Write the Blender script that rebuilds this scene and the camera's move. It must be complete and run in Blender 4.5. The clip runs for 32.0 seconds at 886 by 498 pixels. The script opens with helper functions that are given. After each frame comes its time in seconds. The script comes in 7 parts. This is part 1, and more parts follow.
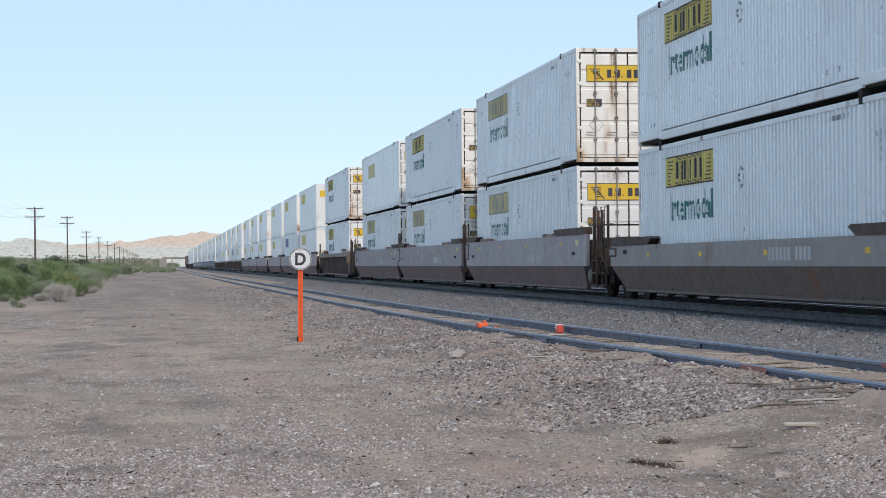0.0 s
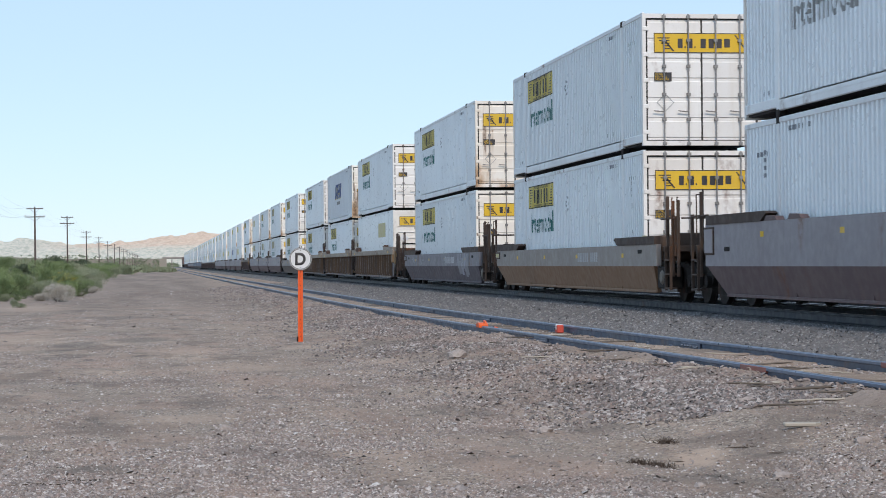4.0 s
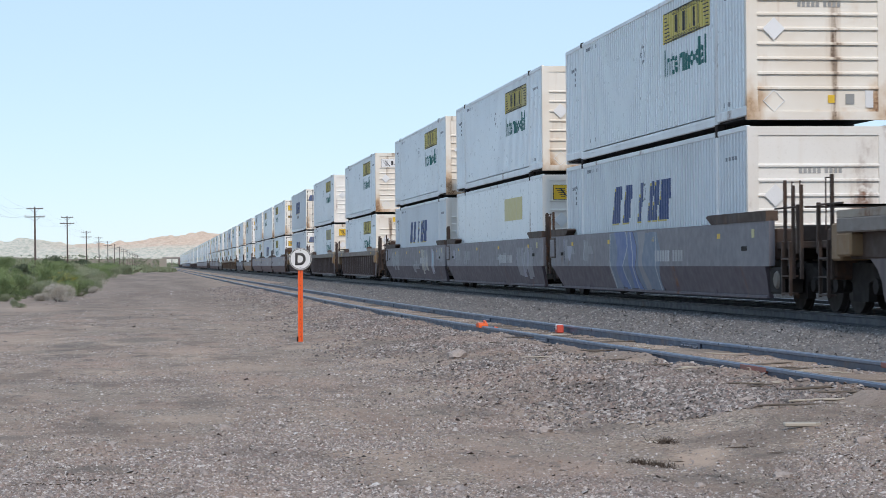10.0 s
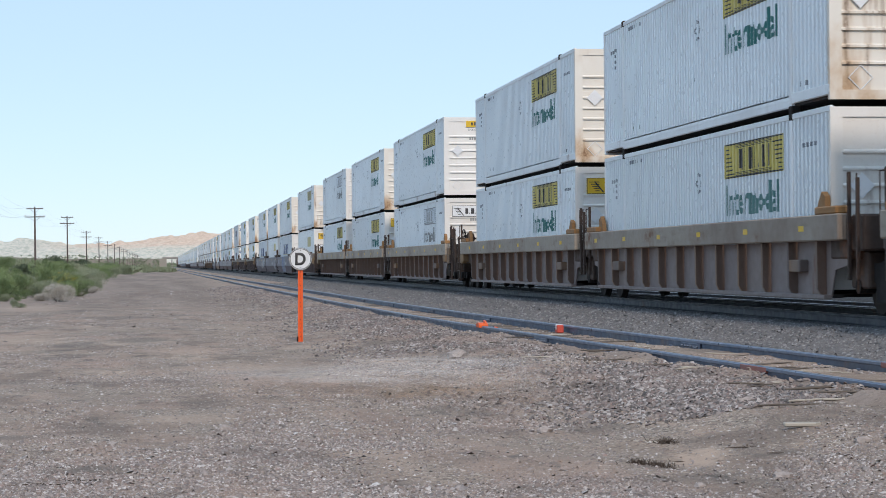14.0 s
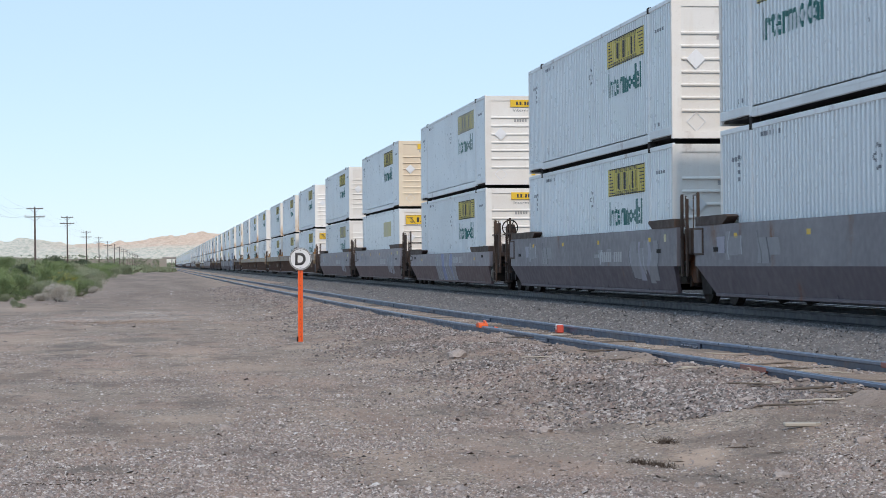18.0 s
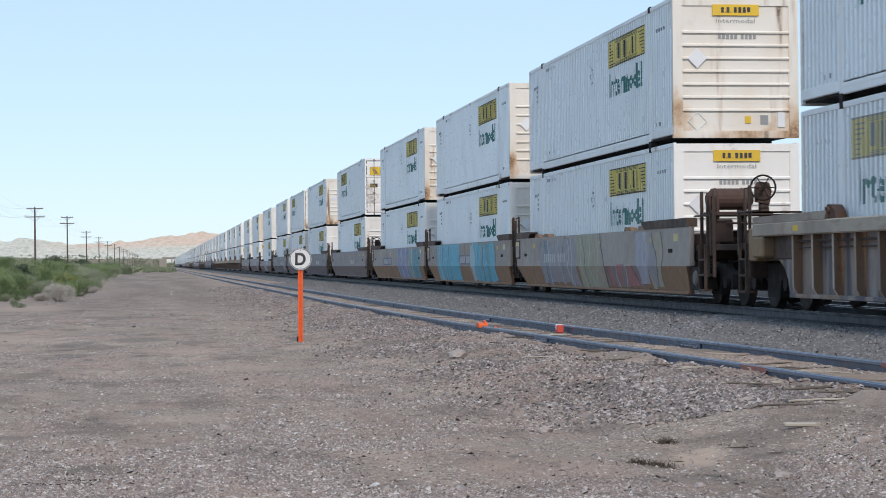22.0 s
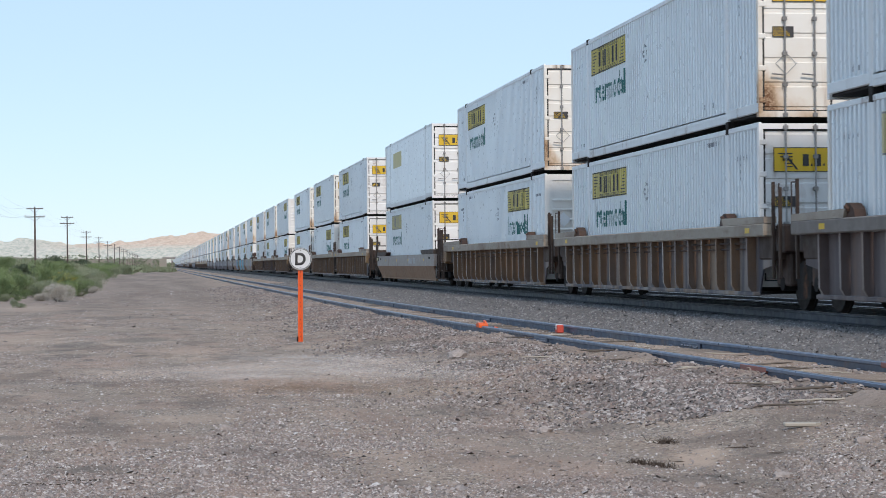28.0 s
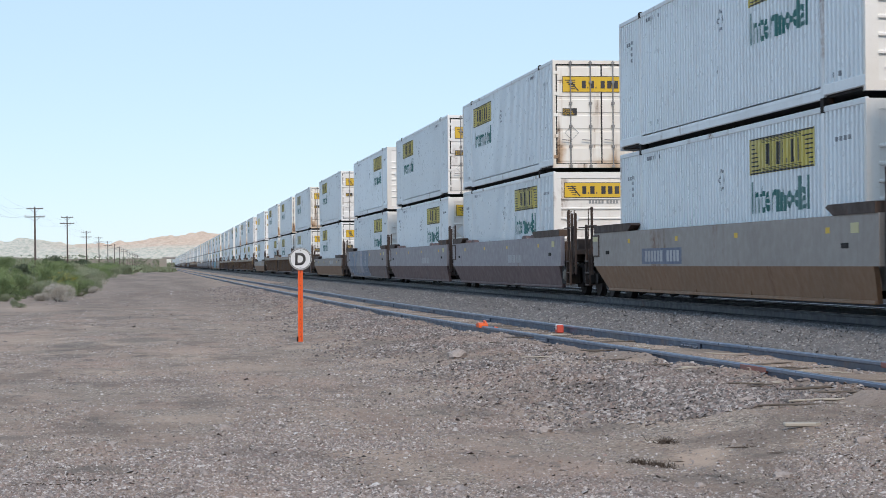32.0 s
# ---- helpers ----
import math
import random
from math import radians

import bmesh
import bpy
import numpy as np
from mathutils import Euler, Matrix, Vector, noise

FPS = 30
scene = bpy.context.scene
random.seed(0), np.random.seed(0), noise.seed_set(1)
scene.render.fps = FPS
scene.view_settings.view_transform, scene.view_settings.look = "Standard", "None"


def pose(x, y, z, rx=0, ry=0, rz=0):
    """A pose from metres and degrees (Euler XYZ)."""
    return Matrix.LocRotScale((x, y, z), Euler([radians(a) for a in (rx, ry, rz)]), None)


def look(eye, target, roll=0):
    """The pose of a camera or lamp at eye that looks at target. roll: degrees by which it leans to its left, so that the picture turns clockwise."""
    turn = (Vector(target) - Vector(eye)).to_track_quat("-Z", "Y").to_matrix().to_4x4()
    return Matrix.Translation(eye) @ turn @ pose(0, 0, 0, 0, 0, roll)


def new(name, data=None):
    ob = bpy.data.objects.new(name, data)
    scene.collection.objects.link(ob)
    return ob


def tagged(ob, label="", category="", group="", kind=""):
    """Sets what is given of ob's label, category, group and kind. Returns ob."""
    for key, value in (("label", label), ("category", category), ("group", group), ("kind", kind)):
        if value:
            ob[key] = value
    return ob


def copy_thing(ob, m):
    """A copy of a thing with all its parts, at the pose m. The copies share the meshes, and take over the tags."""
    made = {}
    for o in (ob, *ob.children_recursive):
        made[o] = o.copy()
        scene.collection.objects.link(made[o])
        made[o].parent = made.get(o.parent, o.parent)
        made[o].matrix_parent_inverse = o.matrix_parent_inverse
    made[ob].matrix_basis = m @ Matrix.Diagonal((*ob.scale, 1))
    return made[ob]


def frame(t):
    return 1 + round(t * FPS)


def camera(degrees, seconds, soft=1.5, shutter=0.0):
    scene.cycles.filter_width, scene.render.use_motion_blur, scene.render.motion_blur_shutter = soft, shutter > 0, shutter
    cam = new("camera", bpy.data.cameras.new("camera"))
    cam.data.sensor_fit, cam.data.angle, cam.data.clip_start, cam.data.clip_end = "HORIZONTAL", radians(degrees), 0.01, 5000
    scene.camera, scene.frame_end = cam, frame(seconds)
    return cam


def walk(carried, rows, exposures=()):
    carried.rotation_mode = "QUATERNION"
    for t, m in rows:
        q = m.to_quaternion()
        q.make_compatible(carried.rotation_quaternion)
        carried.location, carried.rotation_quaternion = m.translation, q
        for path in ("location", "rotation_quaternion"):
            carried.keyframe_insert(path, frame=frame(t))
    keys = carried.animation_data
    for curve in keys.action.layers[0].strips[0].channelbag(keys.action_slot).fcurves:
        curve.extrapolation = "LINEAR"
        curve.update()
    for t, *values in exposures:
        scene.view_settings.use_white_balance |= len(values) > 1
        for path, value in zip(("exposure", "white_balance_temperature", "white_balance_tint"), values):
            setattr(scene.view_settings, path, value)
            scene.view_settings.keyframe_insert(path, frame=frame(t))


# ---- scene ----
# ---- camera and its place ----
EYE = Vector((0.0, 0.0, 1.45))
YAW, PITCH = 0.136437, 0.006938
AHEAD = Vector((math.sin(YAW) * math.cos(PITCH), math.cos(YAW) * math.cos(PITCH), math.sin(PITCH)))
cam = camera(24.26, 32.0, soft=0.6, shutter=0.06)
stand = look(EYE, EYE + AHEAD * 50, -0.49)
walk(cam, [(0.0, stand), (32.0, stand)], exposures=((0.0, 0.42, 6500, 10), (32.0, 0.42, 6500, 10)))

# ---- sky and sun ----
SUN_EL, SUN_AZ = radians(41.0), radians(179.0)  # azimuth clockwise from the track's far direction
world = bpy.data.worlds.new("sky")
world.use_nodes = True
scene.world = world
wn = world.node_tree.nodes
sky = wn.new("ShaderNodeTexSky")
sky.sky_type = "NISHITA"
sky.sun_disc = False
sky.sun_elevation, sky.sun_rotation = SUN_EL, SUN_AZ
sky.altitude, sky.air_density, sky.dust_density, sky.ozone_density = 1600, 1.0, 0.5, 1.5
wn["Background"].inputs["Strength"].default_value = 0.03
world.node_tree.links.new(sky.outputs[0], wn["Background"].inputs["Color"])
veil = wn.new("ShaderNodeBackground")  # the even light of a thin high cloud veil
veil.inputs["Color"].default_value, veil.inputs["Strength"].default_value = (0.56, 0.757, 0.985, 1), 0.55
both = wn.new("ShaderNodeAddShader")
world.node_tree.links.new(wn["Background"].outputs[0], both.inputs[0])
world.node_tree.links.new(veil.outputs[0], both.inputs[1])
world.node_tree.links.new(both.outputs[0], wn["World Output"].inputs["Surface"])
sun = new("sun", bpy.data.lights.new("sun", "SUN"))
sun.data.energy, sun.data.angle, sun.data.color = 1.75, radians(5), (1.0, 0.865, 0.745)
toward = Vector((math.sin(SUN_AZ) * math.cos(SUN_EL), math.cos(SUN_AZ) * math.cos(SUN_EL), math.sin(SUN_EL)))
sun.matrix_world = look(toward * 100, (0, 0, 0))

# ---- plan ----
SPEED = 31.449          # the train's speed, metres a second
TRACK_X = 11.472        # the main track's middle
RAIL_Z = 0.60           # top of the main rails
LEN, WID, HIG = 16.154, 2.59, 2.90


def siding_x(y):
    ys = [-70, -20, 0, 10, 17, 21, 25, 30, 36, 44, 55, 80, 115, 160, 220, 340, 2000]
    xs = [11.4, 8.6, 7.6, 7.2, 6.95, 6.87, 6.72, 6.55, 6.40, 6.27, 6.22, 6.2, 6.05, 5.88, 5.7, 5.5, 5.5]
    y = np.asarray(y, float)
    return sum(np.interp(y + d, ys, xs) for d in (-6, -3, 0, 3, 6)) / 5


def siding_z(y):
    """Top of the siding's rails, on a slight grade."""
    return np.interp(y, [15, 25, 40, 70, 120], [0.375, 0.36, 0.32, 0.265, 0.25])


def hash2(i, j, seed):
    n = np.sin(i * 127.1 + j * 311.7 + seed * 74.7) * 43758.5453
    return n - np.floor(n)


def rough(x, y, size, seed=0):
    """Smooth value noise, 0 to 1."""
    x, y = np.asarray(x, float) / size, np.asarray(y, float) / size
    i, j = np.floor(x), np.floor(y)
    u, w = x - i, y - j
    u, w = u * u * (3 - 2 * u), w * w * (3 - 2 * w)
    a, b = hash2(i, j, seed), hash2(i + 1, j, seed)
    c, d = hash2(i, j + 1, seed), hash2(i + 1, j + 1, seed)
    return (a * (1 - u) + b * u) * (1 - w) + (c * (1 - u) + d * u) * w


def ramp(v, a, b):
    t = np.clip((np.asarray(v, float) - a) / (b - a), 0, 1)
    return t * t * (3 - 2 * t)


def ground_z(x, y):
    x, y = np.broadcast_arrays(np.asarray(x, float), np.asarray(y, float))
    s = siding_x(y)
    lift = siding_z(y) - 0.125
    bank = lift * ramp(x, s - 3.6, s - 1.4)
    bed = (0.010 - 0.04 * ramp(y, 24, 33)) * np.exp(-((x - s - 0.05) / 1.1) ** 6)
    dip = -0.06 * ramp(x, s + 0.9, s + 1.4) * (1 - ramp(x, 8.7, 9.2))
    near = (1 - ramp(y, 24, 60)) * (1 - ramp(-y, 60, 160))
    fine = (rough(x, y, 0.55, 1) - 0.5) * 0.016 + (rough(x, y, 1.7, 2) - 0.5) * 0.035 + (rough(x, y, 0.2, 7) - 0.5) * 0.010
    track = np.exp(-((x - s) / 1.0) ** 4)
    drift = ramp(rough(x * 0.3, y, 0.62, 3) * 0.6 + rough(x * 0.3, y, 1.5, 8) * 0.4, 0.42, 0.8)
    sand = 0.05 * np.exp(-((x - s + 0.98) / 0.17) ** 2) * drift + 0.05 * track * rough(x, y, 0.42, 9) ** 2
    rise = 0.075 * np.maximum(0, -x - 9) * ramp(y, 60, 260)
    rise = np.minimum(rise, 2.6 + 0.8 * rough(x, y, 90, 5)) * (1 - ramp(y, 1200, 2000))
    hump = 0.22 * ramp(-x, 4.2, 8) * rough(x, y, 9, 4) * ramp(y, 70, 95)
    lump = 0.05 * np.exp(-((x - 3.72) / 0.28) ** 2 - ((y - 15.9) / 0.4) ** 2) - 0.045 * np.exp(-((x - 3.68) / 0.22) ** 2 - ((y - 14.35) / 0.4) ** 2)
    return bank + bed + dip + fine * (0.12 + 0.88 * near) * (1 - 0.5 * track) + sand + rise + hump + lump


def drift_z(x, y):
    """Top of the sand that the wind has heaped against the siding's near rail."""
    u = (x - siding_x(y) + 1.5) / 0.71
    heap = ramp(rough(u * 1.5, y, 0.5, 51) * 0.3 + rough(u * 1.2, y, 1.7, 54) * 0.7, 0.34, 0.68) * (1 - 0.5 * ramp(y, 27, 36))
    peak = ramp(u, 0.05, 0.85) * (1 - 0.45 * ramp(u, 0.8, 1.0))
    crumb = 0.030 * (rough(u * 6, y, 0.12, 56) - 0.5) + 0.014 * (rough(u * 14, y, 0.05, 57) - 0.5)
    return np.minimum(ground_z(x, y) - 0.022 + 0.098 * heap * peak, siding_z(y) - 0.045) + crumb


# ---- mesh helpers ----
class Shape:
    """Vertices and faces of one mesh, gathered piece by piece."""

    def __init__(self):
        self.v, self.f, self.m, self.slot = [], [], [], 0

    def add(self, verts, faces):
        n = len(self.v)
        self.v += [tuple(p) for p in verts]
        self.f += [tuple(i + n for i in f) for f in faces]
        self.m += [self.slot] * len(faces)
        return self

    def box(self, x0, x1, y0, y1, z0, z1, c=0.0):
        if c <= 0:
            return self.add([(x, y, z) for z in (z0, z1) for y in (y0, y1) for x in (x0, x1)],
                            [(0, 2, 3, 1), (4, 5, 7, 6), (0, 1, 5, 4), (2, 6, 7, 3), (0, 4, 6, 2), (1, 3, 7, 5)])
        bm = bmesh.new()
        bmesh.ops.create_cube(bm, size=1, matrix=Matrix.Translation(((x0 + x1) / 2, (y0 + y1) / 2, (z0 + z1) / 2)) @ Matrix.Diagonal((x1 - x0, y1 - y0, z1 - z0, 1)))
        c = min(c, 0.45 * min(x1 - x0, y1 - y0, z1 - z0))
        bmesh.ops.bevel(bm, geom=bm.edges[:], offset=c, segments=1, affect="EDGES")
        bm.verts.ensure_lookup_table()
        self.add([v.co for v in bm.verts], [[v.index for v in f.verts] for f in bm.faces])
        bm.free()
        return self

    def prism(self, poly, a, b, axis="x"):
        """A polygon given in the two other axes (in xyz order), drawn out from a to b; counter-clockwise or not."""
        n = len(poly)

        def put(p, t):
            return {"x": (t, p[0], p[1]), "y": (p[0], t, p[1]), "z": (p[0], p[1], t)}[axis]
        verts = [put(p, a) for p in poly] + [put(p, b) for p in poly]
        faces = [tuple(range(n))[::-1], tuple(range(n, 2 * n))] + [(i, (i + 1) % n, n + (i + 1) % n, n + i) for i in range(n)]
        return self.add(verts, faces)

    def cyl(self, p, q, r, n=10, r2=None):
        p, q = Vector(p), Vector(q)
        m = (q - p).to_track_quat("Z", "Y").to_matrix()
        r2 = r if r2 is None else r2
        ring = [Vector((math.cos(2 * math.pi * i / n), math.sin(2 * math.pi * i / n), 0)) for i in range(n)]
        verts = [p + m @ (k * r) for k in ring] + [q + m @ (k * r2) for k in ring]
        return self.add(verts, [tuple(range(n))[::-1], tuple(range(n, 2 * n))] + [(i, (i + 1) % n, n + (i + 1) % n, n + i) for i in range(n)])

    def torus(self, c, axis, r, t, n=20, k=6):
        m = Vector(axis).to_track_quat("Z", "Y").to_matrix()
        verts, faces = [], []
        for i in range(n):
            a = 2 * math.pi * i / n
            for j in range(k):
                b = 2 * math.pi * j / k
                verts.append(Vector(c) + m @ Vector(((r + t * math.cos(b)) * math.cos(a), (r + t * math.cos(b)) * math.sin(a), t * math.sin(b))))
                faces.append((i * k + j, ((i + 1) % n) * k + j, ((i + 1) % n) * k + (j + 1) % k, i * k + (j + 1) % k))
        return self.add(verts, faces)

    def use(self, slot):
        """The material slot of what is added next."""
        self.slot = slot
        return self

    def turned(self, m):
        self.v = [tuple(m @ Vector(p)) for p in self.v]
        return self

    def mesh(self, name, mat=None, smooth=False):
        me = bpy.data.meshes.new(name)
        me.from_pydata(self.v, [], self.f)
        bm = bmesh.new()
        bm.from_mesh(me)
        bmesh.ops.recalc_face_normals(bm, faces=bm.faces[:])
        bm.to_mesh(me)
        bm.free()
        if smooth:
            me.shade_smooth()
        for k in mat if isinstance(mat, tuple) else (mat,) if mat else ():
            me.materials.append(k)
        if any(self.m):
            me.polygons.foreach_set("material_index", self.m)
        return me


def part(name, shape, mat, parent, label="", smooth=False):
    ob = new(name, shape if isinstance(shape, bpy.types.Mesh) else shape.mesh(name, mat, smooth))
    ob.parent = parent
    return tagged(ob, label)


def empty(name, m=None):
    ob = new(name)
    ob.empty_display_size = 0.2
    if m is not None:
        ob.matrix_basis = m
    return ob


def text_mesh(words, height, mat, across=None, bold=0.0, fine=1):
    """Flat letters in the x-z plane, facing -y, centred; optionally drawn to a given width."""
    cu = bpy.data.curves.new("letters", "FONT")
    cu.body, cu.align_x, cu.align_y, cu.size, cu.resolution_u, cu.offset = words, "CENTER", "CENTER", 1.0, fine, bold
    ob = new("letters", cu)
    bpy.context.view_layer.update()
    me = bpy.data.meshes.new_from_object(ob.evaluated_get(bpy.context.evaluated_depsgraph_get()))
    bpy.data.objects.remove(ob)
    bpy.data.curves.remove(cu)
    co = np.array([v.co for v in me.vertices])
    co -= (co.min(0) + co.max(0)) / 2
    size = co.max(0) - co.min(0)
    sy = height / size[1]
    sx = across / size[0] if across else sy
    for v, p in zip(me.vertices, co):
        v.co = (p[0] * sx, 0, p[1] * sy)
    me.materials.clear()
    me.materials.append(mat)
    return me


def soup(name, verts, faces, mat):
    """A mesh from arrays: verts (n, 3), faces (m, 3 or 4)."""
    me = bpy.data.meshes.new(name)
    k = faces.shape[1]
    me.vertices.add(len(verts))
    me.vertices.foreach_set("co", verts.astype(np.float32).ravel())
    me.loops.add(faces.size)
    me.loops.foreach_set("vertex_index", faces.astype(np.int32).ravel())
    me.polygons.add(len(faces))
    me.polygons.foreach_set("loop_start", np.arange(0, faces.size, k, dtype=np.int32))
    me.update(calc_edges=True)
    me.materials.append(mat)
    return me


# ---- materials ----
class Graph:
    """A node material under construction."""

    def __init__(self, name, rough_=0.7, metal=0.0):
        self.mat = bpy.data.materials.new(name)
        self.mat.use_nodes = True
        self.t = self.mat.node_tree
        self.b = self.t.nodes["Principled BSDF"]
        self.b.inputs["Roughness"].default_value = rough_
        self.b.inputs["Metallic"].default_value = metal
        self.tc = self.t.nodes.new("ShaderNodeTexCoord")
        self.info = self.t.nodes.new("ShaderNodeObjectInfo")

    def link(self, a, b):
        self.t.links.new(a, b)

    def coords(self, scale=(1, 1, 1), own=True):
        """Object coordinates scaled, moved by the object's random number where own."""
        m = self.t.nodes.new("ShaderNodeMapping")
        m.inputs["Scale"].default_value = scale
        self.link(self.tc.outputs["Object"], m.inputs["Vector"])
        if own:
            k = self.t.nodes.new("ShaderNodeMath")
            k.operation = "MULTIPLY"
            k.inputs[1].default_value = 97.0
            self.link(self.info.outputs["Random"], k.inputs[0])
            self.link(k.outputs[0], m.inputs["Location"])
        return m.outputs[0]

    def noise(self, scale, detail=4, stretch=(1, 1, 1), own=True, rough_=0.55):
        n = self.t.nodes.new("ShaderNodeTexNoise")
        n.inputs["Scale"].default_value, n.inputs["Detail"].default_value, n.inputs["Roughness"].default_value = scale, detail, rough_
        self.link(self.coords(stretch, own), n.inputs["Vector"])
        return n.outputs["Fac"]

    def curve(self, fac, a, b, lo=0.0, hi=1.0):
        m = self.t.nodes.new("ShaderNodeMapRange")
        m.interpolation_type = "SMOOTHSTEP"
        for k, val in zip(("From Min", "From Max", "To Min", "To Max"), (a, b, lo, hi)):
            m.inputs[k].default_value = val
        self.link(fac, m.inputs["Value"])
        return m.outputs["Result"]

    def math(self, op, a, b):
        m = self.t.nodes.new("ShaderNodeMath")
        m.operation = op
        for i, val in enumerate((a, b)):
            if isinstance(val, (int, float)):
                m.inputs[i].default_value = val
            else:
                self.link(val, m.inputs[i])
        return m.outputs[0]

    def mix(self, fac, a, b):
        m = self.t.nodes.new("ShaderNodeMix")
        m.data_type = "RGBA"
        for sock, val in ((m.inputs[0], fac), (m.inputs[6], a), (m.inputs[7], b)):
            if isinstance(val, tuple):
                sock.default_value = (*val, 1)
            elif isinstance(val, (int, float)):
                sock.default_value = val
            else:
                self.link(val, sock)
        return m.outputs[2]

    def colour(self, c):
        if isinstance(c, tuple):
            self.b.inputs["Base Color"].default_value = (*c, 1)
        else:
            self.link(c, self.b.inputs["Base Color"])
        return self

    def gloss(self, fac, a, b):
        self.link(self.curve(fac, 0.2, 0.8, a, b), self.b.inputs["Roughness"])
        return self

    def bump(self, fac, strength, dist=0.02):
        n = self.t.nodes.new("ShaderNodeBump")
        n.inputs["Strength"].default_value, n.inputs["Distance"].default_value = strength, dist
        self.link(fac, n.inputs["Height"])
        self.link(n.outputs[0], self.b.inputs["Normal"])
        return self

    def split(self, axis):
        """One axis of the object coordinates."""
        s = self.t.nodes.new("ShaderNodeSeparateXYZ")
        self.link(self.tc.outputs["Object"], s.inputs[0])
        return s.outputs[axis]

    def island(self):
        return self.t.nodes.new("ShaderNodeNewGeometry").outputs["Random Per Island"]


def paint(name, base, dirt, amount=0.35, rust=0.0, gloss=0.5, metal=0.0, vary=0.12, streak=(1.2, 1.2, 0.12), drip=(1, 1, 0.3)):
    """Weathered paint: base, broad dirt, streaks that run down, and rust spots."""
    g = Graph(name, gloss, metal)
    dark = tuple(c * (1 - vary) for c in base)
    c = g.mix(g.info.outputs["Random"], base, dark)
    broad = g.curve(g.noise(0.45, 5), 0.42, 0.75)
    runs = g.curve(g.noise(2.6, 5, streak), 0.5, 0.8)
    c = g.mix(g.math("MULTIPLY", g.math("MAXIMUM", broad, runs), amount), c, dirt)
    fine = g.noise(24, 4)
    c = g.mix(g.curve(fine, 0.55, 0.75, 0, 0.25 * amount + 0.04), c, tuple(k * 0.55 for k in dirt))
    if rust:
        spots = g.math("MULTIPLY", g.curve(g.noise(1.1, 6, drip), 0.62 - 0.22 * rust, 0.74), g.curve(g.noise(9, 5), 0.3, 0.6))
        c = g.mix(spots, c, (0.16, 0.062, 0.024))
    return g.colour(c).gloss(g.noise(5, 3), gloss - 0.1, gloss + 0.2).bump(fine, 0.06, 0.01).mat


white_paint = paint("white container paint", (0.84, 0.89, 0.92), (0.54, 0.55, 0.56), 0.22, 0.0, 0.32, 0.0, 0.14)
pale_paint = paint("pale grey container paint", (0.77, 0.82, 0.86), (0.48, 0.49, 0.50), 0.30, 0.0, 0.45, 0.0, 0.2)
rail_paint = paint("white rail paint", (0.82, 0.86, 0.88), (0.45, 0.45, 0.45), 0.35, 0.15, 0.45)
door_paint = paint("white door paint", (0.87, 0.86, 0.84), (0.58, 0.50, 0.41), 0.32, 0.12, 0.45)
nose_paint = paint("cream end paint", (0.84, 0.82, 0.78), (0.60, 0.50, 0.39), 0.34, 0.18, 0.45)
def rusty_end(name, base):
    """Old white end paint: rust spreading from the lower corners and edges, drips under the fittings."""
    g = Graph(name, 0.55)
    s = g.t.nodes.new("ShaderNodeMath")
    s.operation = "ABSOLUTE"
    g.link(g.split("X"), s.inputs[0])
    side, up = s.outputs[0], g.split("Z")
    blot = g.noise(1.3, 6, (1, 1, 0.7))
    drip = g.noise(2.3, 4, (1, 1, 0.10))
    fine = g.noise(22, 5)
    c = g.mix(g.curve(g.noise(0.7, 5), 0.4, 0.7, 0, 0.35), base, (0.62, 0.50, 0.37))
    c = g.mix(g.curve(drip, 0.56, 0.70, 0, 0.6), c, (0.42, 0.28, 0.17))
    corner = g.math("MULTIPLY", g.curve(side, 0.55, 1.25), g.curve(up, 1.5, 0.2))
    low = g.curve(up, 0.55, 0.08, 0, 0.6)
    spread = g.math("ADD", g.math("MULTIPLY", g.math("MAXIMUM", corner, low), 0.33), blot)
    c = g.mix(g.curve(spread, 0.60, 0.86, 0, 0.8), c, (0.50, 0.31, 0.15))
    c = g.mix(g.math("MULTIPLY", g.curve(spread, 0.74, 0.95), g.curve(fine, 0.35, 0.6, 0.3, 1.0)), c, (0.17, 0.075, 0.03))
    c = g.mix(g.math("MULTIPLY", g.curve(drip, 0.62, 0.70), g.curve(fine, 0.3, 0.6, 0.35, 0.95)), c, (0.095, 0.055, 0.032))
    return g.colour(c).bump(fine, 0.06, 0.01).mat


rusty_door = rusty_end("rust-streaked door paint", (0.85, 0.82, 0.76))
rusty_nose = rusty_end("rust-streaked cream end paint", (0.78, 0.74, 0.67))
tan_nose = paint("tan end paint", (0.78, 0.67, 0.51), (0.58, 0.44, 0.30), 0.4, 0.3, 0.5)
yellow_paint = paint("yellow sign paint", (0.78, 0.50, 0.03), (0.50, 0.36, 0.10), 0.30, 0.0, 0.5)
faded_yellow = paint("faded yellow sign paint", (0.68, 0.57, 0.15), (0.48, 0.44, 0.30), 0.5, 0.0, 0.55)
pale_yellow = paint("bleached yellow sign paint", (0.62, 0.55, 0.26), (0.52, 0.50, 0.40), 0.5, 0.0, 0.55)
dark_ink = paint("dark lettering paint", (0.035, 0.035, 0.04), (0.16, 0.14, 0.12), 0.35, 0.0, 0.5)
green_ink = paint("green lettering paint", (0.02, 0.16, 0.15), (0.3, 0.40, 0.39), 0.35, 0.0, 0.5)
faded_green = paint("faded green lettering paint", (0.13, 0.26, 0.245), (0.40, 0.45, 0.44), 0.5, 0.0, 0.55)
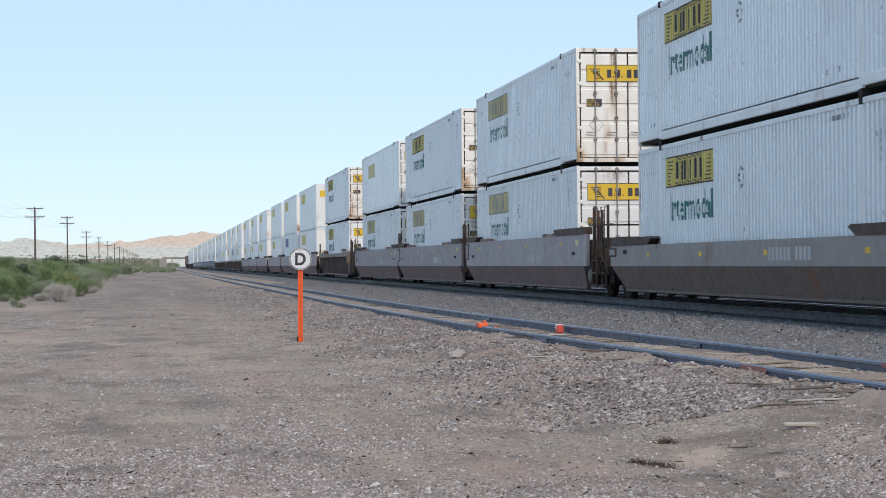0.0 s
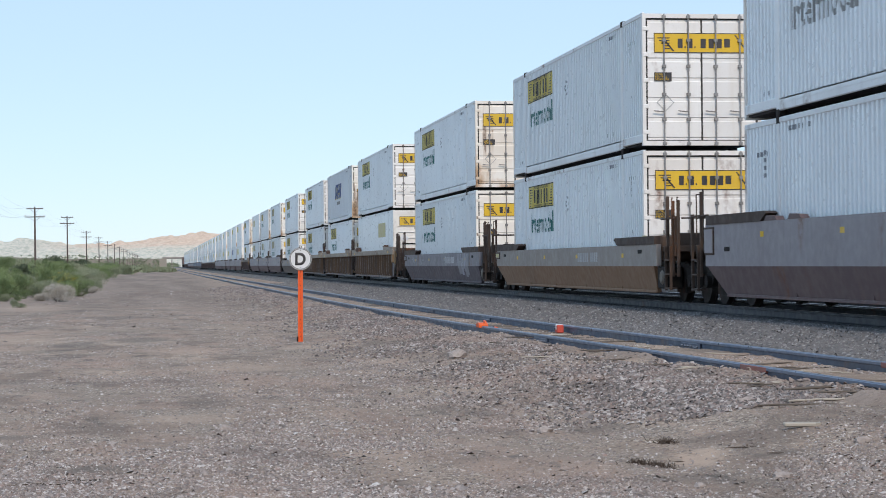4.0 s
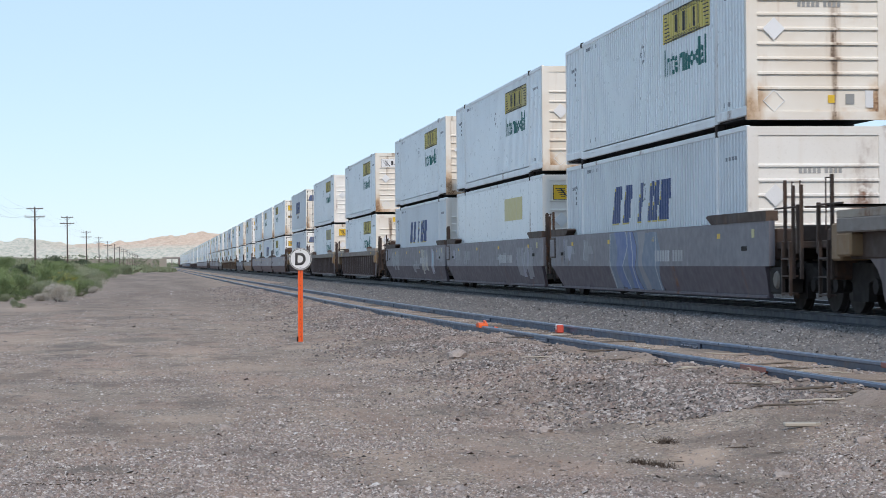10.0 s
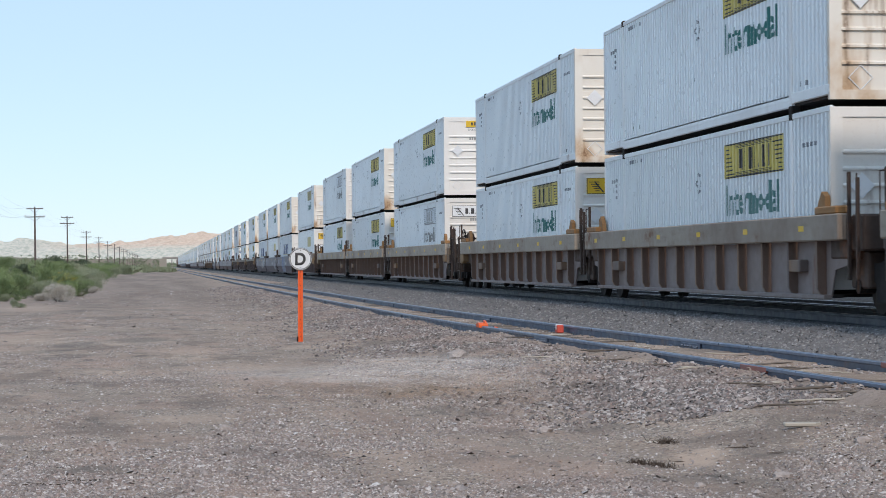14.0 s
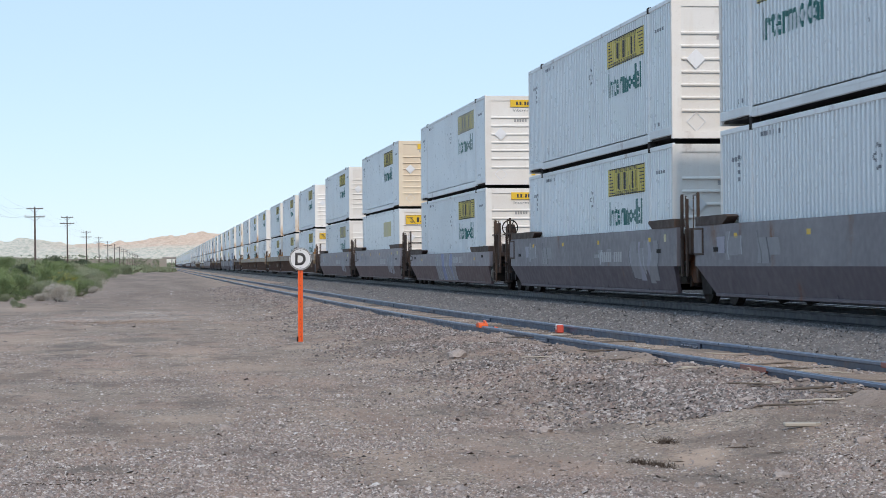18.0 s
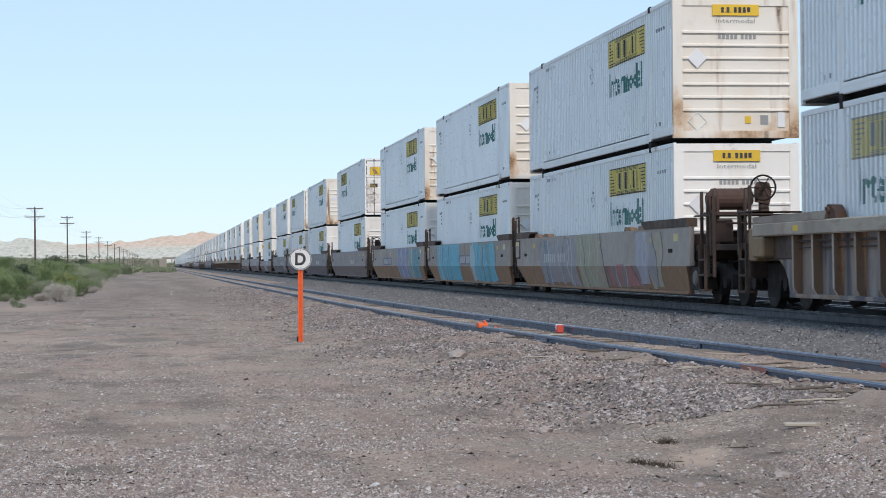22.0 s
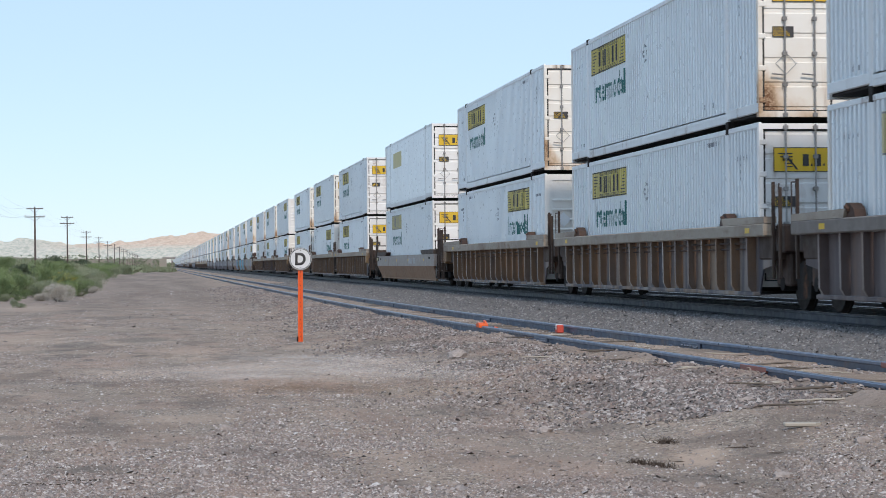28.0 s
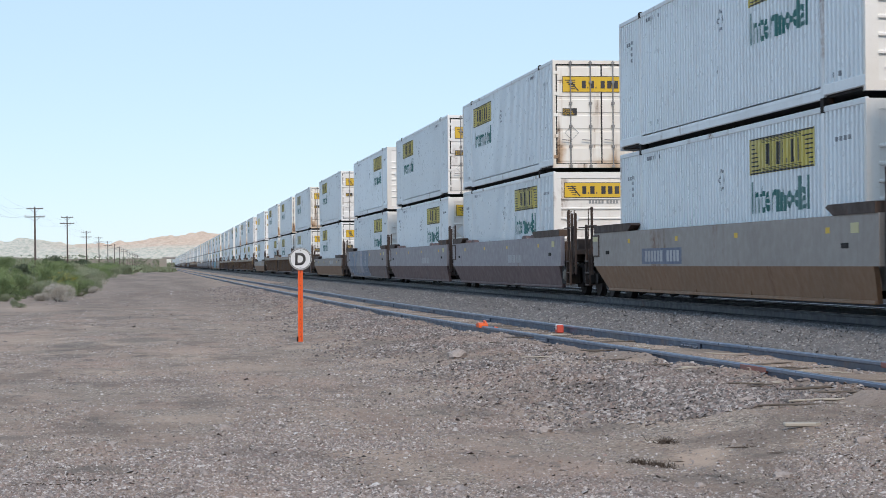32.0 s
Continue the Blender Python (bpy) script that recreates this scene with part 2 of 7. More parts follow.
blue_ink = paint("blue lettering paint", (0.06, 0.10, 0.25), (0.22, 0.25, 0.32), 0.4, 0.0, 0.5)
slate_ink = paint("worn slate lettering paint", (0.22, 0.24, 0.27), (0.45, 0.47, 0.49), 0.6, 0.0, 0.55)
grey_ink = paint("faded grey lettering paint", (0.30, 0.31, 0.31), (0.45, 0.45, 0.45), 0.4, 0.0, 0.55)
steel_rod = paint("galvanised steel", (0.33, 0.32, 0.31), (0.16, 0.135, 0.11), 0.55, 0.2, 0.4, 0.5)
black_rubber = paint("black rubber", (0.02, 0.02, 0.02), (0.08, 0.075, 0.07), 0.4, 0.0, 0.7)
car_grey = paint("grey car paint", (0.30, 0.275, 0.295), (0.21, 0.18, 0.19), 0.45, 0.08, 0.5, 0.0, 0.2, (2.0, 2.0, 0.1))
# Lower-side paint: road dirt, with the leaning plate's shade in the colour.
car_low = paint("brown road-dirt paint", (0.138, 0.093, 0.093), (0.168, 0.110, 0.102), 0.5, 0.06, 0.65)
car_tan = paint("tan car paint", (0.33, 0.291, 0.262), (0.225, 0.187, 0.165), 0.5, 0.08, 0.55, 0.0, 0.2, (2.0, 2.0, 0.1))
car_tan_low = paint("brown car paint", (0.27, 0.155, 0.088), (0.19, 0.118, 0.072), 0.5, 0.08, 0.65)
car_mauve = paint("mauve-grey car paint", (0.275, 0.244, 0.243), (0.205, 0.175, 0.172), 0.4, 0.04, 0.55)
# Lower mauve, umber and plum are the upper paint darkened as shade.
car_mauve_low = paint("shaded mauve car paint", (0.175, 0.135, 0.132), (0.13, 0.105, 0.105), 0.4, 0.04, 0.6)
car_umber = paint("grey-brown car paint", (0.262, 0.242, 0.232), (0.18, 0.158, 0.142), 0.5, 0.04, 0.55, 0.0, 0.1, (2.0, 2.0, 0.1))
car_umber_low = paint("shaded umber car paint", (0.114, 0.086, 0.072), (0.092, 0.072, 0.062), 0.5, 0.05, 0.65)
car_plum = paint("plum-grey car paint", (0.20, 0.188, 0.207), (0.29, 0.28, 0.295), 0.45, 0.06, 0.55)
car_plum_low = paint("shaded plum car paint", (0.108, 0.09, 0.105), (0.15, 0.128, 0.14), 0.5, 0.05, 0.65)
car_blue = paint("slate-blue car paint", (0.12, 0.15, 0.21), (0.27, 0.29, 0.34), 0.55, 0.05, 0.55)
car_blue_low = paint("dark slate car paint", (0.115, 0.098, 0.105), (0.16, 0.125, 0.115), 0.55, 0.05, 0.6)
def rib_material(name, base, rust, dark, pale, much, pace=1.0):
    """Old car sides: panels that weathered each in its own way, rust running down, worn paint."""
    g = Graph(name, 0.7)
    lane = g.noise(0.9 * pace, 3, (0.05, 1, 0.10))
    fine = g.noise(14, 5, (1, 1, 0.35))
    c = g.mix(g.curve(g.noise(1.7 * pace, 4, (0.05, 1, 0.12)), 0.42, 0.58), base, dark)
    c = g.mix(g.math("MULTIPLY", g.curve(lane, 0.47, 0.60), g.curve(g.noise(4, 5, (1, 1, 0.25)), 0.30, 0.55, 0.2, much)), c, rust)
    c = g.mix(g.curve(g.noise(1.3, 5, (0.05, 1, 0.2)), 0.60, 0.70, 0, 0.55), c, pale)
    c = g.mix(g.curve(fine, 0.5, 0.75, 0, 0.45), c, tuple(k * 0.5 for k in base))
    return g.colour(c).bump(fine, 0.1, 0.01).mat


rib_rust = rib_material("rusty brown car paint", (0.265, 0.222, 0.20), (0.28, 0.18, 0.105), (0.085, 0.08, 0.095), (0.36, 0.325, 0.30), 0.7, 1.4)
rib_slate = rib_material("slate-stained car paint", (0.125, 0.115, 0.132), (0.27, 0.165, 0.095), (0.055, 0.053, 0.072), (0.25, 0.235, 0.25), 0.8, 1.4)
rib_dark = rib_material("dark brown car paint", (0.165, 0.132, 0.128), (0.21, 0.135, 0.10), (0.108, 0.088, 0.09), (0.22, 0.19, 0.18), 0.6)
rib_mauve = paint("mauve-brown car paint", (0.24, 0.197, 0.19), (0.25, 0.19, 0.155), 0.5, 0.14, 0.6, 0.0, 0.2, (2.2, 2.2, 0.15))
rust_rib = rib_material("rust-edged rib paint", (0.44, 0.38, 0.33), (0.34, 0.22, 0.13), (0.21, 0.17, 0.16), (0.46, 0.41, 0.37), 0.7)
brown_rib = rib_material("brown worn rib paint", (0.22, 0.155, 0.115), (0.27, 0.145, 0.065), (0.13, 0.10, 0.09), (0.27, 0.215, 0.18), 0.8)
pale_rib = rib_material("dusty worn rib paint", (0.33, 0.28, 0.255), (0.30, 0.22, 0.16), (0.22, 0.18, 0.17), (0.36, 0.315, 0.28), 0.5)
rib_sides = {
    "rust": paint("rust-orange rib side", (0.225, 0.132, 0.076), (0.12, 0.097, 0.088), 0.9, 0.1, 0.75, 0.0, 0.2, (3, 0.6, 0.4)),
    "slate": paint("stained rib side", (0.17, 0.105, 0.07), (0.07, 0.064, 0.078), 0.9, 0.1, 0.75, 0.0, 0.2, (3, 0.6, 0.4)),
    "dark": paint("dark brown rib side", (0.128, 0.094, 0.086), (0.165, 0.118, 0.10), 0.5, 0.1, 0.75),
    "mauve": paint("rusty brown rib side", (0.165, 0.105, 0.078), (0.12, 0.085, 0.07), 0.5, 0.1, 0.75),
}
chord_dark = paint("grimy grey-brown beam paint", (0.25, 0.215, 0.19), (0.14, 0.112, 0.098), 0.7, 0.15, 0.65, 0.0, 0.2, (2.0, 0.6, 2.5), (1, 0.6, 1.5))
fin_dark = paint("rusty dark brown paint", (0.07, 0.04, 0.03), (0.12, 0.065, 0.04), 0.6, 0.3, 0.75)
fin_rust = paint("orange-brown fin paint", (0.30, 0.155, 0.055), (0.18, 0.10, 0.05), 0.5, 0.4, 0.65)
beam_tan = paint("dusty tan beam paint", (0.40, 0.34, 0.275), (0.19, 0.14, 0.11), 0.8, 0.25, 0.65, 0.0, 0.2, (2.0, 0.6, 2.5), (1, 0.6, 1.5))
under_steel = paint("grimy running gear", (0.014, 0.011, 0.010), (0.03, 0.023, 0.019), 0.6, 0.1, 0.9)
brown_steel = paint("brown painted steel", (0.058, 0.037, 0.029), (0.12, 0.075, 0.048), 0.55, 0.2, 0.7)
wheel_steel = paint("worn wheel steel", (0.03, 0.025, 0.022), (0.055, 0.043, 0.035), 0.5, 0.1, 0.75, 0.15)
main_rail = paint("dark oiled rail", (0.066, 0.076, 0.096), (0.08, 0.073, 0.07), 0.4, 0.05, 0.5, 0.3)
rail_top = paint("polished rail head", (0.42, 0.43, 0.45), (0.26, 0.24, 0.22), 0.3, 0.0, 0.3, 0.9)
# The sky's blue reflection is put into the siding rails' base colours.
rail_side = paint("weathered rail tinted sky blue", (0.09, 0.125, 0.185), (0.12, 0.105, 0.105), 0.5, 0.05, 0.5, 0.25)
rail_head = paint("rail head tinted sky blue", (0.19, 0.245, 0.34), (0.16, 0.16, 0.175), 0.35, 0.0, 0.35, 0.5)
tie_wood = paint("weathered tie wood", (0.12, 0.10, 0.085), (0.22, 0.19, 0.16), 0.6, 0.0, 0.85, 0.0, 0.3, (0.3, 4, 4))
bleached_wood = paint("bleached wood", (0.46, 0.42, 0.36), (0.22, 0.18, 0.14), 0.5, 0.0, 0.85, 0.0, 0.2, (4, 0.4, 4))
orange_paint = paint("orange safety paint", (0.80, 0.12, 0.02), (0.55, 0.14, 0.06), 0.35, 0.0, 0.45, 0.0, 0.05)
red_paint = paint("faded red paint", (0.60, 0.07, 0.045), (0.42, 0.22, 0.18), 0.5, 0.1, 0.55)
old_red = paint("worn red rail paint", (0.34, 0.12, 0.09), (0.22, 0.16, 0.15), 0.6, 0.1, 0.6)
sign_white = paint("white sign sheet", (0.80, 0.81, 0.82), (0.62, 0.62, 0.62), 0.3, 0.0, 0.4)
pole_wood = paint("brown pole wood", (0.105, 0.08, 0.07), (0.17, 0.145, 0.135), 0.5, 0.0, 0.85, 0.0, 0.2, (4, 4, 0.2))
plate_blue = paint("dark blue plate paint", (0.10, 0.12, 0.19), (0.2, 0.2, 0.24), 0.4, 0.0, 0.5)
dust_cover = paint("dusty steel cover", (0.17, 0.15, 0.125), (0.10, 0.085, 0.07), 0.5, 0.1, 0.7)
bolster_tan = paint("dusty ochre paint", (0.25, 0.155, 0.075), (0.19, 0.145, 0.11), 0.55, 0.3, 0.65)
graffiti_pale = paint("pale spray paint", (0.44, 0.44, 0.46), (0.24, 0.22, 0.23), 0.6, 0.0, 0.5)
SPRAY_TONES = {n: paint(n + " spray paint", c, tuple(0.5 * k + 0.11 for k in c), 0.6, 0.0, 0.55, 0.0, 0.1, (2, 2, 0.2)) for n, c in {
    "blue": (0.13, 0.18, 0.36), "violet": (0.22, 0.25, 0.44), "teal": (0.10, 0.30, 0.37), "cyan": (0.10, 0.40, 0.54), "sky": (0.33, 0.50, 0.56), "olive": (0.33, 0.33, 0.23), "sand": (0.35, 0.31, 0.235), "slate": (0.17, 0.21, 0.28), "lilac": (0.34, 0.33, 0.40), "cream": (0.46, 0.43, 0.38), "grey": (0.27, 0.265, 0.285), "mauve": (0.24, 0.17, 0.17), "rose": (0.36, 0.14, 0.13), "outline": (0.44, 0.46, 0.50), "dark": (0.07, 0.07, 0.09)}.items()}
# patches of spray paint by name: from y, to y, foot, head, raggedness, colours
SPRAYS = {
    "blue": [(-4.0, -0.4, 0.24, 1.50, 0.04, ("violet", "blue", "lilac")), (-7.7, -4.0, 0.24, 1.46, 0.06, ("teal", "olive", "sky"))],
    "cyan": [(1.0, 6.6, 0.23, 1.50, 0.02, ("cyan", "sky", "cyan", "teal")), (-6.4, -1.4, 0.23, 1.50, 0.08, ("cyan", "sky", "teal", "sand"))],
    "mixed": [(0.8, 5.5, 0.26, 1.46, 0.10, ("grey", "slate", "lilac", "grey")), (-2.2, 0.6, 0.23, 1.49, 0.02, ("sand", "olive")), (-5.6, -2.4, 0.26, 0.80, 0.08, ("mauve", "rose", "mauve")), (-6.6, -5.6, 0.3, 1.5, 0.1, ("lilac", "grey")), (-7.8, -6.6, 0.25, 1.45, 0.1, ("sand", "grey"))],
    "violet": [(-2.6, 2.5, 0.23, 1.19, 0.02, ("grey", "slate", "violet", "grey"))],
    "slate": [(-1.2, 9.0, 0.40, 1.50, 0.02, ("slate", "slate", "grey", "slate", "lilac")), (-1.2, 7.6, 0.24, 0.42, 0.02, ("slate",))],
    "drips": [(5.2, 7.4, 0.55, 1.40, 0.25, ("grey", "lilac")), (-1.6, 0.3, 0.40, 1.10, 0.30, ("grey", "lilac")), (-4.3, -2.5, 0.45, 1.49, 0.16, ("cream", "cream", "grey")), (-6.1, -5.3, 0.45, 1.40, 0.12, ("lilac", "sky")), (-8.6, -6.8, 0.85, 1.45, 0.2, ("grey",))],
    "scrawl": [(-2.4, 2.2, 0.23, 1.50, 0.06, ("slate", "blue", "grey")), (6.0, 7.4, 0.80, 1.42, 0.25, ("grey", "lilac")), (4.0, 5.1, 0.85, 1.42, 0.25, ("grey",))],
    "pale": [(6.0, 7.6, 0.80, 1.45, 0.20, ("grey", "lilac")), (3.9, 5.1, 0.8, 1.42, 0.25, ("grey", "lilac")), (-3.6, -1.4, 0.78, 1.2, 0.2, ("grey",)), (-7.6, -5.2, 0.40, 1.3, 0.3, ("grey", "lilac"))],
}
concrete = paint("bridge concrete", (0.34, 0.315, 0.285), (0.25, 0.23, 0.21), 0.5, 0.0, 0.85)


# spots of dark silt and of pale sand on the road: x, y, reach
STAINS = [(0.36, 21.81, 0.3, 'dark'), (1.21, 22.33, 0.28, 'dark'), (2.05, 22.1, 0.28, 'dark'), (-0.56, 14.95, 0.42, 'dark'), (0.58, 14.69, 0.24, 'dark'), (4.29, 14.19, 0.22, 'dark'), (2.17, 13.09, 0.3, 'dark'), (-0.38, 40.83, 0.7, 'dark'), (1.41, 28.12, 0.35, 'dark'), (4.3, 21.78, 0.3, 'dark'), (0.27, 19.63, 0.55, 'pale'), (2.48, 36.34, 0.5, 'pale'), (2.64, 27.59, 0.5, 'pale'), (3.66, 20.92, 0.35, 'pale'), (3.85, 14.55, 0.19, 'sand'), (4.0, 14.75, 0.13, 'sand'), (3.46, 14.2, 0.2, 'dark'), (1.06, 29.02, 0.9, 'pale'), (-2.72, 41.72, 1.2, 'pale'), (1.59, 15.62, 0.5, 'pale'), (3.86, 39.84, 0.9, 'dark'), (3.7, 32.2, 0.55, 'dark'), (-1.77, 33.42, 0.45, 'dark'), (-1.31, 58.21, 0.9, 'dark'), (-1.61, 38.9, 0.5, 'dark'), (-0.44, 14.76, 0.35, 'dark'), (-1.21, 17.77, 0.4, 'dark'), (3.49, 46.63, 0.7, 'dark'), (4.36, 29.67, 0.4, 'dark'), (3.8, 17.26, 0.3, 'dark'), (1.53, 13.55, 0.3, 'dark'), (-4.37, 73.18, 1.6, 'pale'), (0.43, 35.09, 0.8, 'pale'), (3.26, 23.09, 0.5, 'pale')]


def ground_material():
    g = Graph("dirt and gravel", 0.95)
    broad = g.noise(0.45, 6, (1, 0.35, 1), False, 0.6)
    mid = g.noise(1.7, 7, (1, 0.45, 1), False, 0.66)
    fine = g.noise(17, 6, (1, 1, 1), False, 0.7)
    grit = g.noise(60, 4, (1, 1, 1), False, 0.7)
    dirt = g.mix(g.curve(mid, 0.34, 0.66), (0.25, 0.178, 0.135), (0.50, 0.368, 0.278))
    dirt = g.mix(g.curve(broad, 0.44, 0.58, 0, 0.8), dirt, (0.30, 0.24, 0.19))
    dirt = g.mix(g.curve(g.noise(0.8, 4, (1, 0.3, 1), False), 0.54, 0.66, 0, 0.85), dirt, (0.53, 0.40, 0.305))
    def pebbles(scale):
        v = g.t.nodes.new("ShaderNodeTexVoronoi")
        v.inputs["Scale"].default_value = scale
        g.link(g.tc.outputs["Object"], v.inputs["Vector"])
        k = g.t.nodes.new("ShaderNodeSeparateColor")
        g.link(v.outputs["Color"], k.inputs[0])
        tone = g.mix(g.curve(k.outputs[0], 0.0, 0.9), (0.10, 0.082, 0.068), (0.50, 0.42, 0.34))
        tone = g.mix(g.curve(k.outputs[1], 0.86, 0.9), tone, (0.720, 0.647, 0.550))
        return g.mix(g.curve(v.outputs["Distance"], 0.45, 0.7, 0, 0.6), tone, (0.231, 0.165, 0.127)), v.outputs["Distance"]
    coarse, hump = pebbles(30)
    small, low = pebbles(75)
    gravel = g.mix(g.curve(g.noise(7, 3, (1, 1, 1), False), 0.42, 0.58), small, coarse)
    mask = g.curve(g.math("ADD", mid, g.math("MULTIPLY", fine, 0.6)), 0.66, 0.98, 0.1, 0.95)
    c = g.mix(mask, dirt, gravel)
    c = g.mix(g.curve(grit, 0.60, 0.70, 0, 0.55), c, (0.571, 0.476, 0.407))
    c = g.mix(g.curve(grit, 0.42, 0.30, 0, 0.6), c, (0.102, 0.076, 0.061))
    c = g.mix(g.curve(g.noise(0.9, 6, (1, 0.4, 1), False, 0.62), 0.50, 0.64, 0, 0.55), c, (0.145, 0.115, 0.096))
    c = g.mix(g.curve(g.noise(0.55, 5, (1, 0.4, 1), False, 0.6), 0.50, 0.66, 0, 0.55), c, (0.44, 0.31, 0.24))
    c = g.mix(g.math("MULTIPLY", g.curve(g.noise(2.1, 5, (1, 0.45, 1), False, 0.65), 0.57, 0.67), g.curve(fine, 0.35, 0.6, 0.35, 0.85)), c, (0.115, 0.098, 0.085))
    road = g.math("MULTIPLY", g.curve(g.split("Y"), 42, 95), g.curve(g.split("X"), 4.6, 3.2))
    c = g.mix(g.math("MULTIPLY", road, g.curve(mid, 0.3, 0.7, 0.85, 0.45)), c, g.mix(g.curve(g.noise(0.35, 5, (1, 0.06, 1), False), 0.38, 0.62), (0.165, 0.127, 0.105), (0.30, 0.235, 0.195)))
    for x, y, w, tone in STAINS:
        d = g.t.nodes.new("ShaderNodeVectorMath")
        d.operation = "DISTANCE"
        far = w * (3.0 if tone == "sand" else max(1.0, y / 17))
        d.inputs[1].default_value = (x / w, y / far, 0)
        g.link(g.coords((1 / w, 1 / far, 0), False), d.inputs[0])
        edge = g.curve(g.math("ADD", d.outputs["Value"], g.math("MULTIPLY", g.math("SUBTRACT", fine, 0.5), 2.4)), 1.15, 0.25)
        c = g.mix(g.math("MULTIPLY", edge, 0.85 if tone == "sand" else 0.46), c, (0.115, 0.10, 0.088) if tone == "dark" else (0.52, 0.39, 0.30))
    far = g.curve(g.split("Y"), 95, 420)
    left = g.curve(g.split("X"), -4.5, -9.0)
    c = g.mix(0.09, c, (0.04, 0.037, 0.036))
    scrub = g.mix(g.curve(g.noise(0.12, 6, (1, 1, 1), False), 0.35, 0.65), (0.218, 0.207, 0.094), (0.394, 0.287, 0.193))
    c = g.mix(g.math("MULTIPLY", g.math("MULTIPLY", far, left), 0.85), c, scrub)
    return g.colour(c).bump(g.math("SUBTRACT", g.math("ADD", fine, g.math("MULTIPLY", grit, 0.5)), g.math("MULTIPLY", g.math("ADD", hump, low), g.math("MULTIPLY", mask, 0.7))), 0.85, 0.02).mat


def ballast_material(name, a, b, speck):
    g = Graph(name, 0.9)
    v = g.t.nodes.new("ShaderNodeTexVoronoi")
    v.inputs["Scale"].default_value = 22
    g.link(g.tc.outputs["Object"], v.inputs["Vector"])
    s = g.t.nodes.new("ShaderNodeSeparateColor")
    g.link(v.outputs["Color"], s.inputs[0])
    c = g.mix(s.outputs[0], a, b)
    c = g.mix(g.curve(s.outputs[1], 0.88, 0.93), c, speck)
    c = g.mix(g.curve(g.noise(0.5, 4, (1, 1, 1), False), 0.4, 0.7, 0, 0.5), c, tuple(k * 0.7 for k in a))
    return g.colour(c).bump(g.math("MULTIPLY", v.outputs["Distance"], -1.0), 0.9, 0.05).mat


def stone_material(name, colours, dust=0.0):
    g = Graph(name, 0.9)
    r = g.t.nodes.new("ShaderNodeValToRGB")
    r.color_ramp.interpolation = "CONSTANT"
    while len(r.color_ramp.elements) < len(colours):
        r.color_ramp.elements.new(0.5)
    for i, (e, c) in enumerate(zip(r.color_ramp.elements, colours)):
        e.position, e.color = i / len(colours), (*c, 1)
    g.link(g.island(), r.inputs[0])
    n = g.noise(30, 4, (1, 1, 1), False)
    c = g.mix(g.curve(n, 0.35, 0.7, 0, 0.4), r.outputs[0], (0.15, 0.13, 0.12))
    silt = g.curve(g.noise(0.9, 6, (1, 0.4, 1), False, 0.62), 0.50, 0.64, 0, dust)
    c = g.mix(silt, c, (0.12, 0.10, 0.09))
    pink = g.curve(g.noise(0.55, 5, (1, 0.4, 1), False, 0.6), 0.50, 0.66, 0, dust)
    return g.colour(g.mix(pink, c, (0.36, 0.265, 0.215))).bump(n, 0.3, 0.01).mat


def leaf_material(name, a, b, c):
    g = Graph(name, 0.8)
    col = g.mix(g.island(), a, b)
    col = g.mix(g.curve(g.info.outputs["Random"], 0.3, 1.0, 0.0, 0.55), col, c)
    col = g.mix(g.curve(g.noise(1.6, 4), 0.45, 0.7), col, c)
    return g.colour(col).mat


dirt_mat = ground_material()
main_ballast_mat = ballast_material("dark crushed stone", (0.10, 0.10, 0.103), (0.21, 0.21, 0.21), (0.42, 0.40, 0.38))
dark_stone = stone_material("dark ballast stones", [(0.135, 0.137, 0.145), (0.16, 0.162, 0.17), (0.185, 0.187, 0.192), (0.15, 0.15, 0.155), (0.215, 0.216, 0.222), (0.175, 0.174, 0.178), (0.12, 0.122, 0.13), (0.33, 0.328, 0.33)])
# Stone coloured near-black to stand for the shade under and behind the train.
bed_stone = ballast_material("shade-blackened crushed stone", (0.012, 0.011, 0.011), (0.028, 0.026, 0.025), (0.06, 0.056, 0.052))
pale_stone = stone_material("mixed gravel stones", [(0.436, 0.377, 0.347), (0.301, 0.250, 0.224), (0.252, 0.206, 0.184), (0.524, 0.465, 0.433), (0.339, 0.250, 0.219), (0.233, 0.201, 0.189), (0.407, 0.338, 0.301), (0.194, 0.162, 0.148), (0.267, 0.201, 0.171), (0.320, 0.279, 0.260), (0.640, 0.588, 0.561), (0.373, 0.323, 0.296)], 0.4)
bank_stone = stone_material("stones of the siding bank", [(0.348, 0.300, 0.278), (0.229, 0.188, 0.169), (0.150, 0.126, 0.116), (0.443, 0.400, 0.377), (0.285, 0.213, 0.190), (0.182, 0.160, 0.154), (0.316, 0.268, 0.245), (0.110, 0.098, 0.093), (0.213, 0.160, 0.145), (0.253, 0.224, 0.212), (0.095, 0.086, 0.083), (0.506, 0.468, 0.447)], 0.5)
sage_mat = leaf_material("grey-green sage leaves", (0.225, 0.26, 0.165), (0.33, 0.36, 0.25), (0.15, 0.185, 0.105))
green_mat = leaf_material("green brush leaves", (0.15, 0.215, 0.085), (0.25, 0.325, 0.145), (0.09, 0.135, 0.055))
dark_leaf = leaf_material("dark shrub leaves", (0.075, 0.105, 0.06), (0.11, 0.14, 0.085), (0.05, 0.075, 0.045))
grey_mat = leaf_material("dry grey brush twigs", (0.40, 0.375, 0.335), (0.52, 0.49, 0.44), (0.30, 0.275, 0.235))
yellow_flower = leaf_material("yellow blossom", (0.55, 0.42, 0.03), (0.62, 0.50, 0.06), (0.30, 0.28, 0.06))
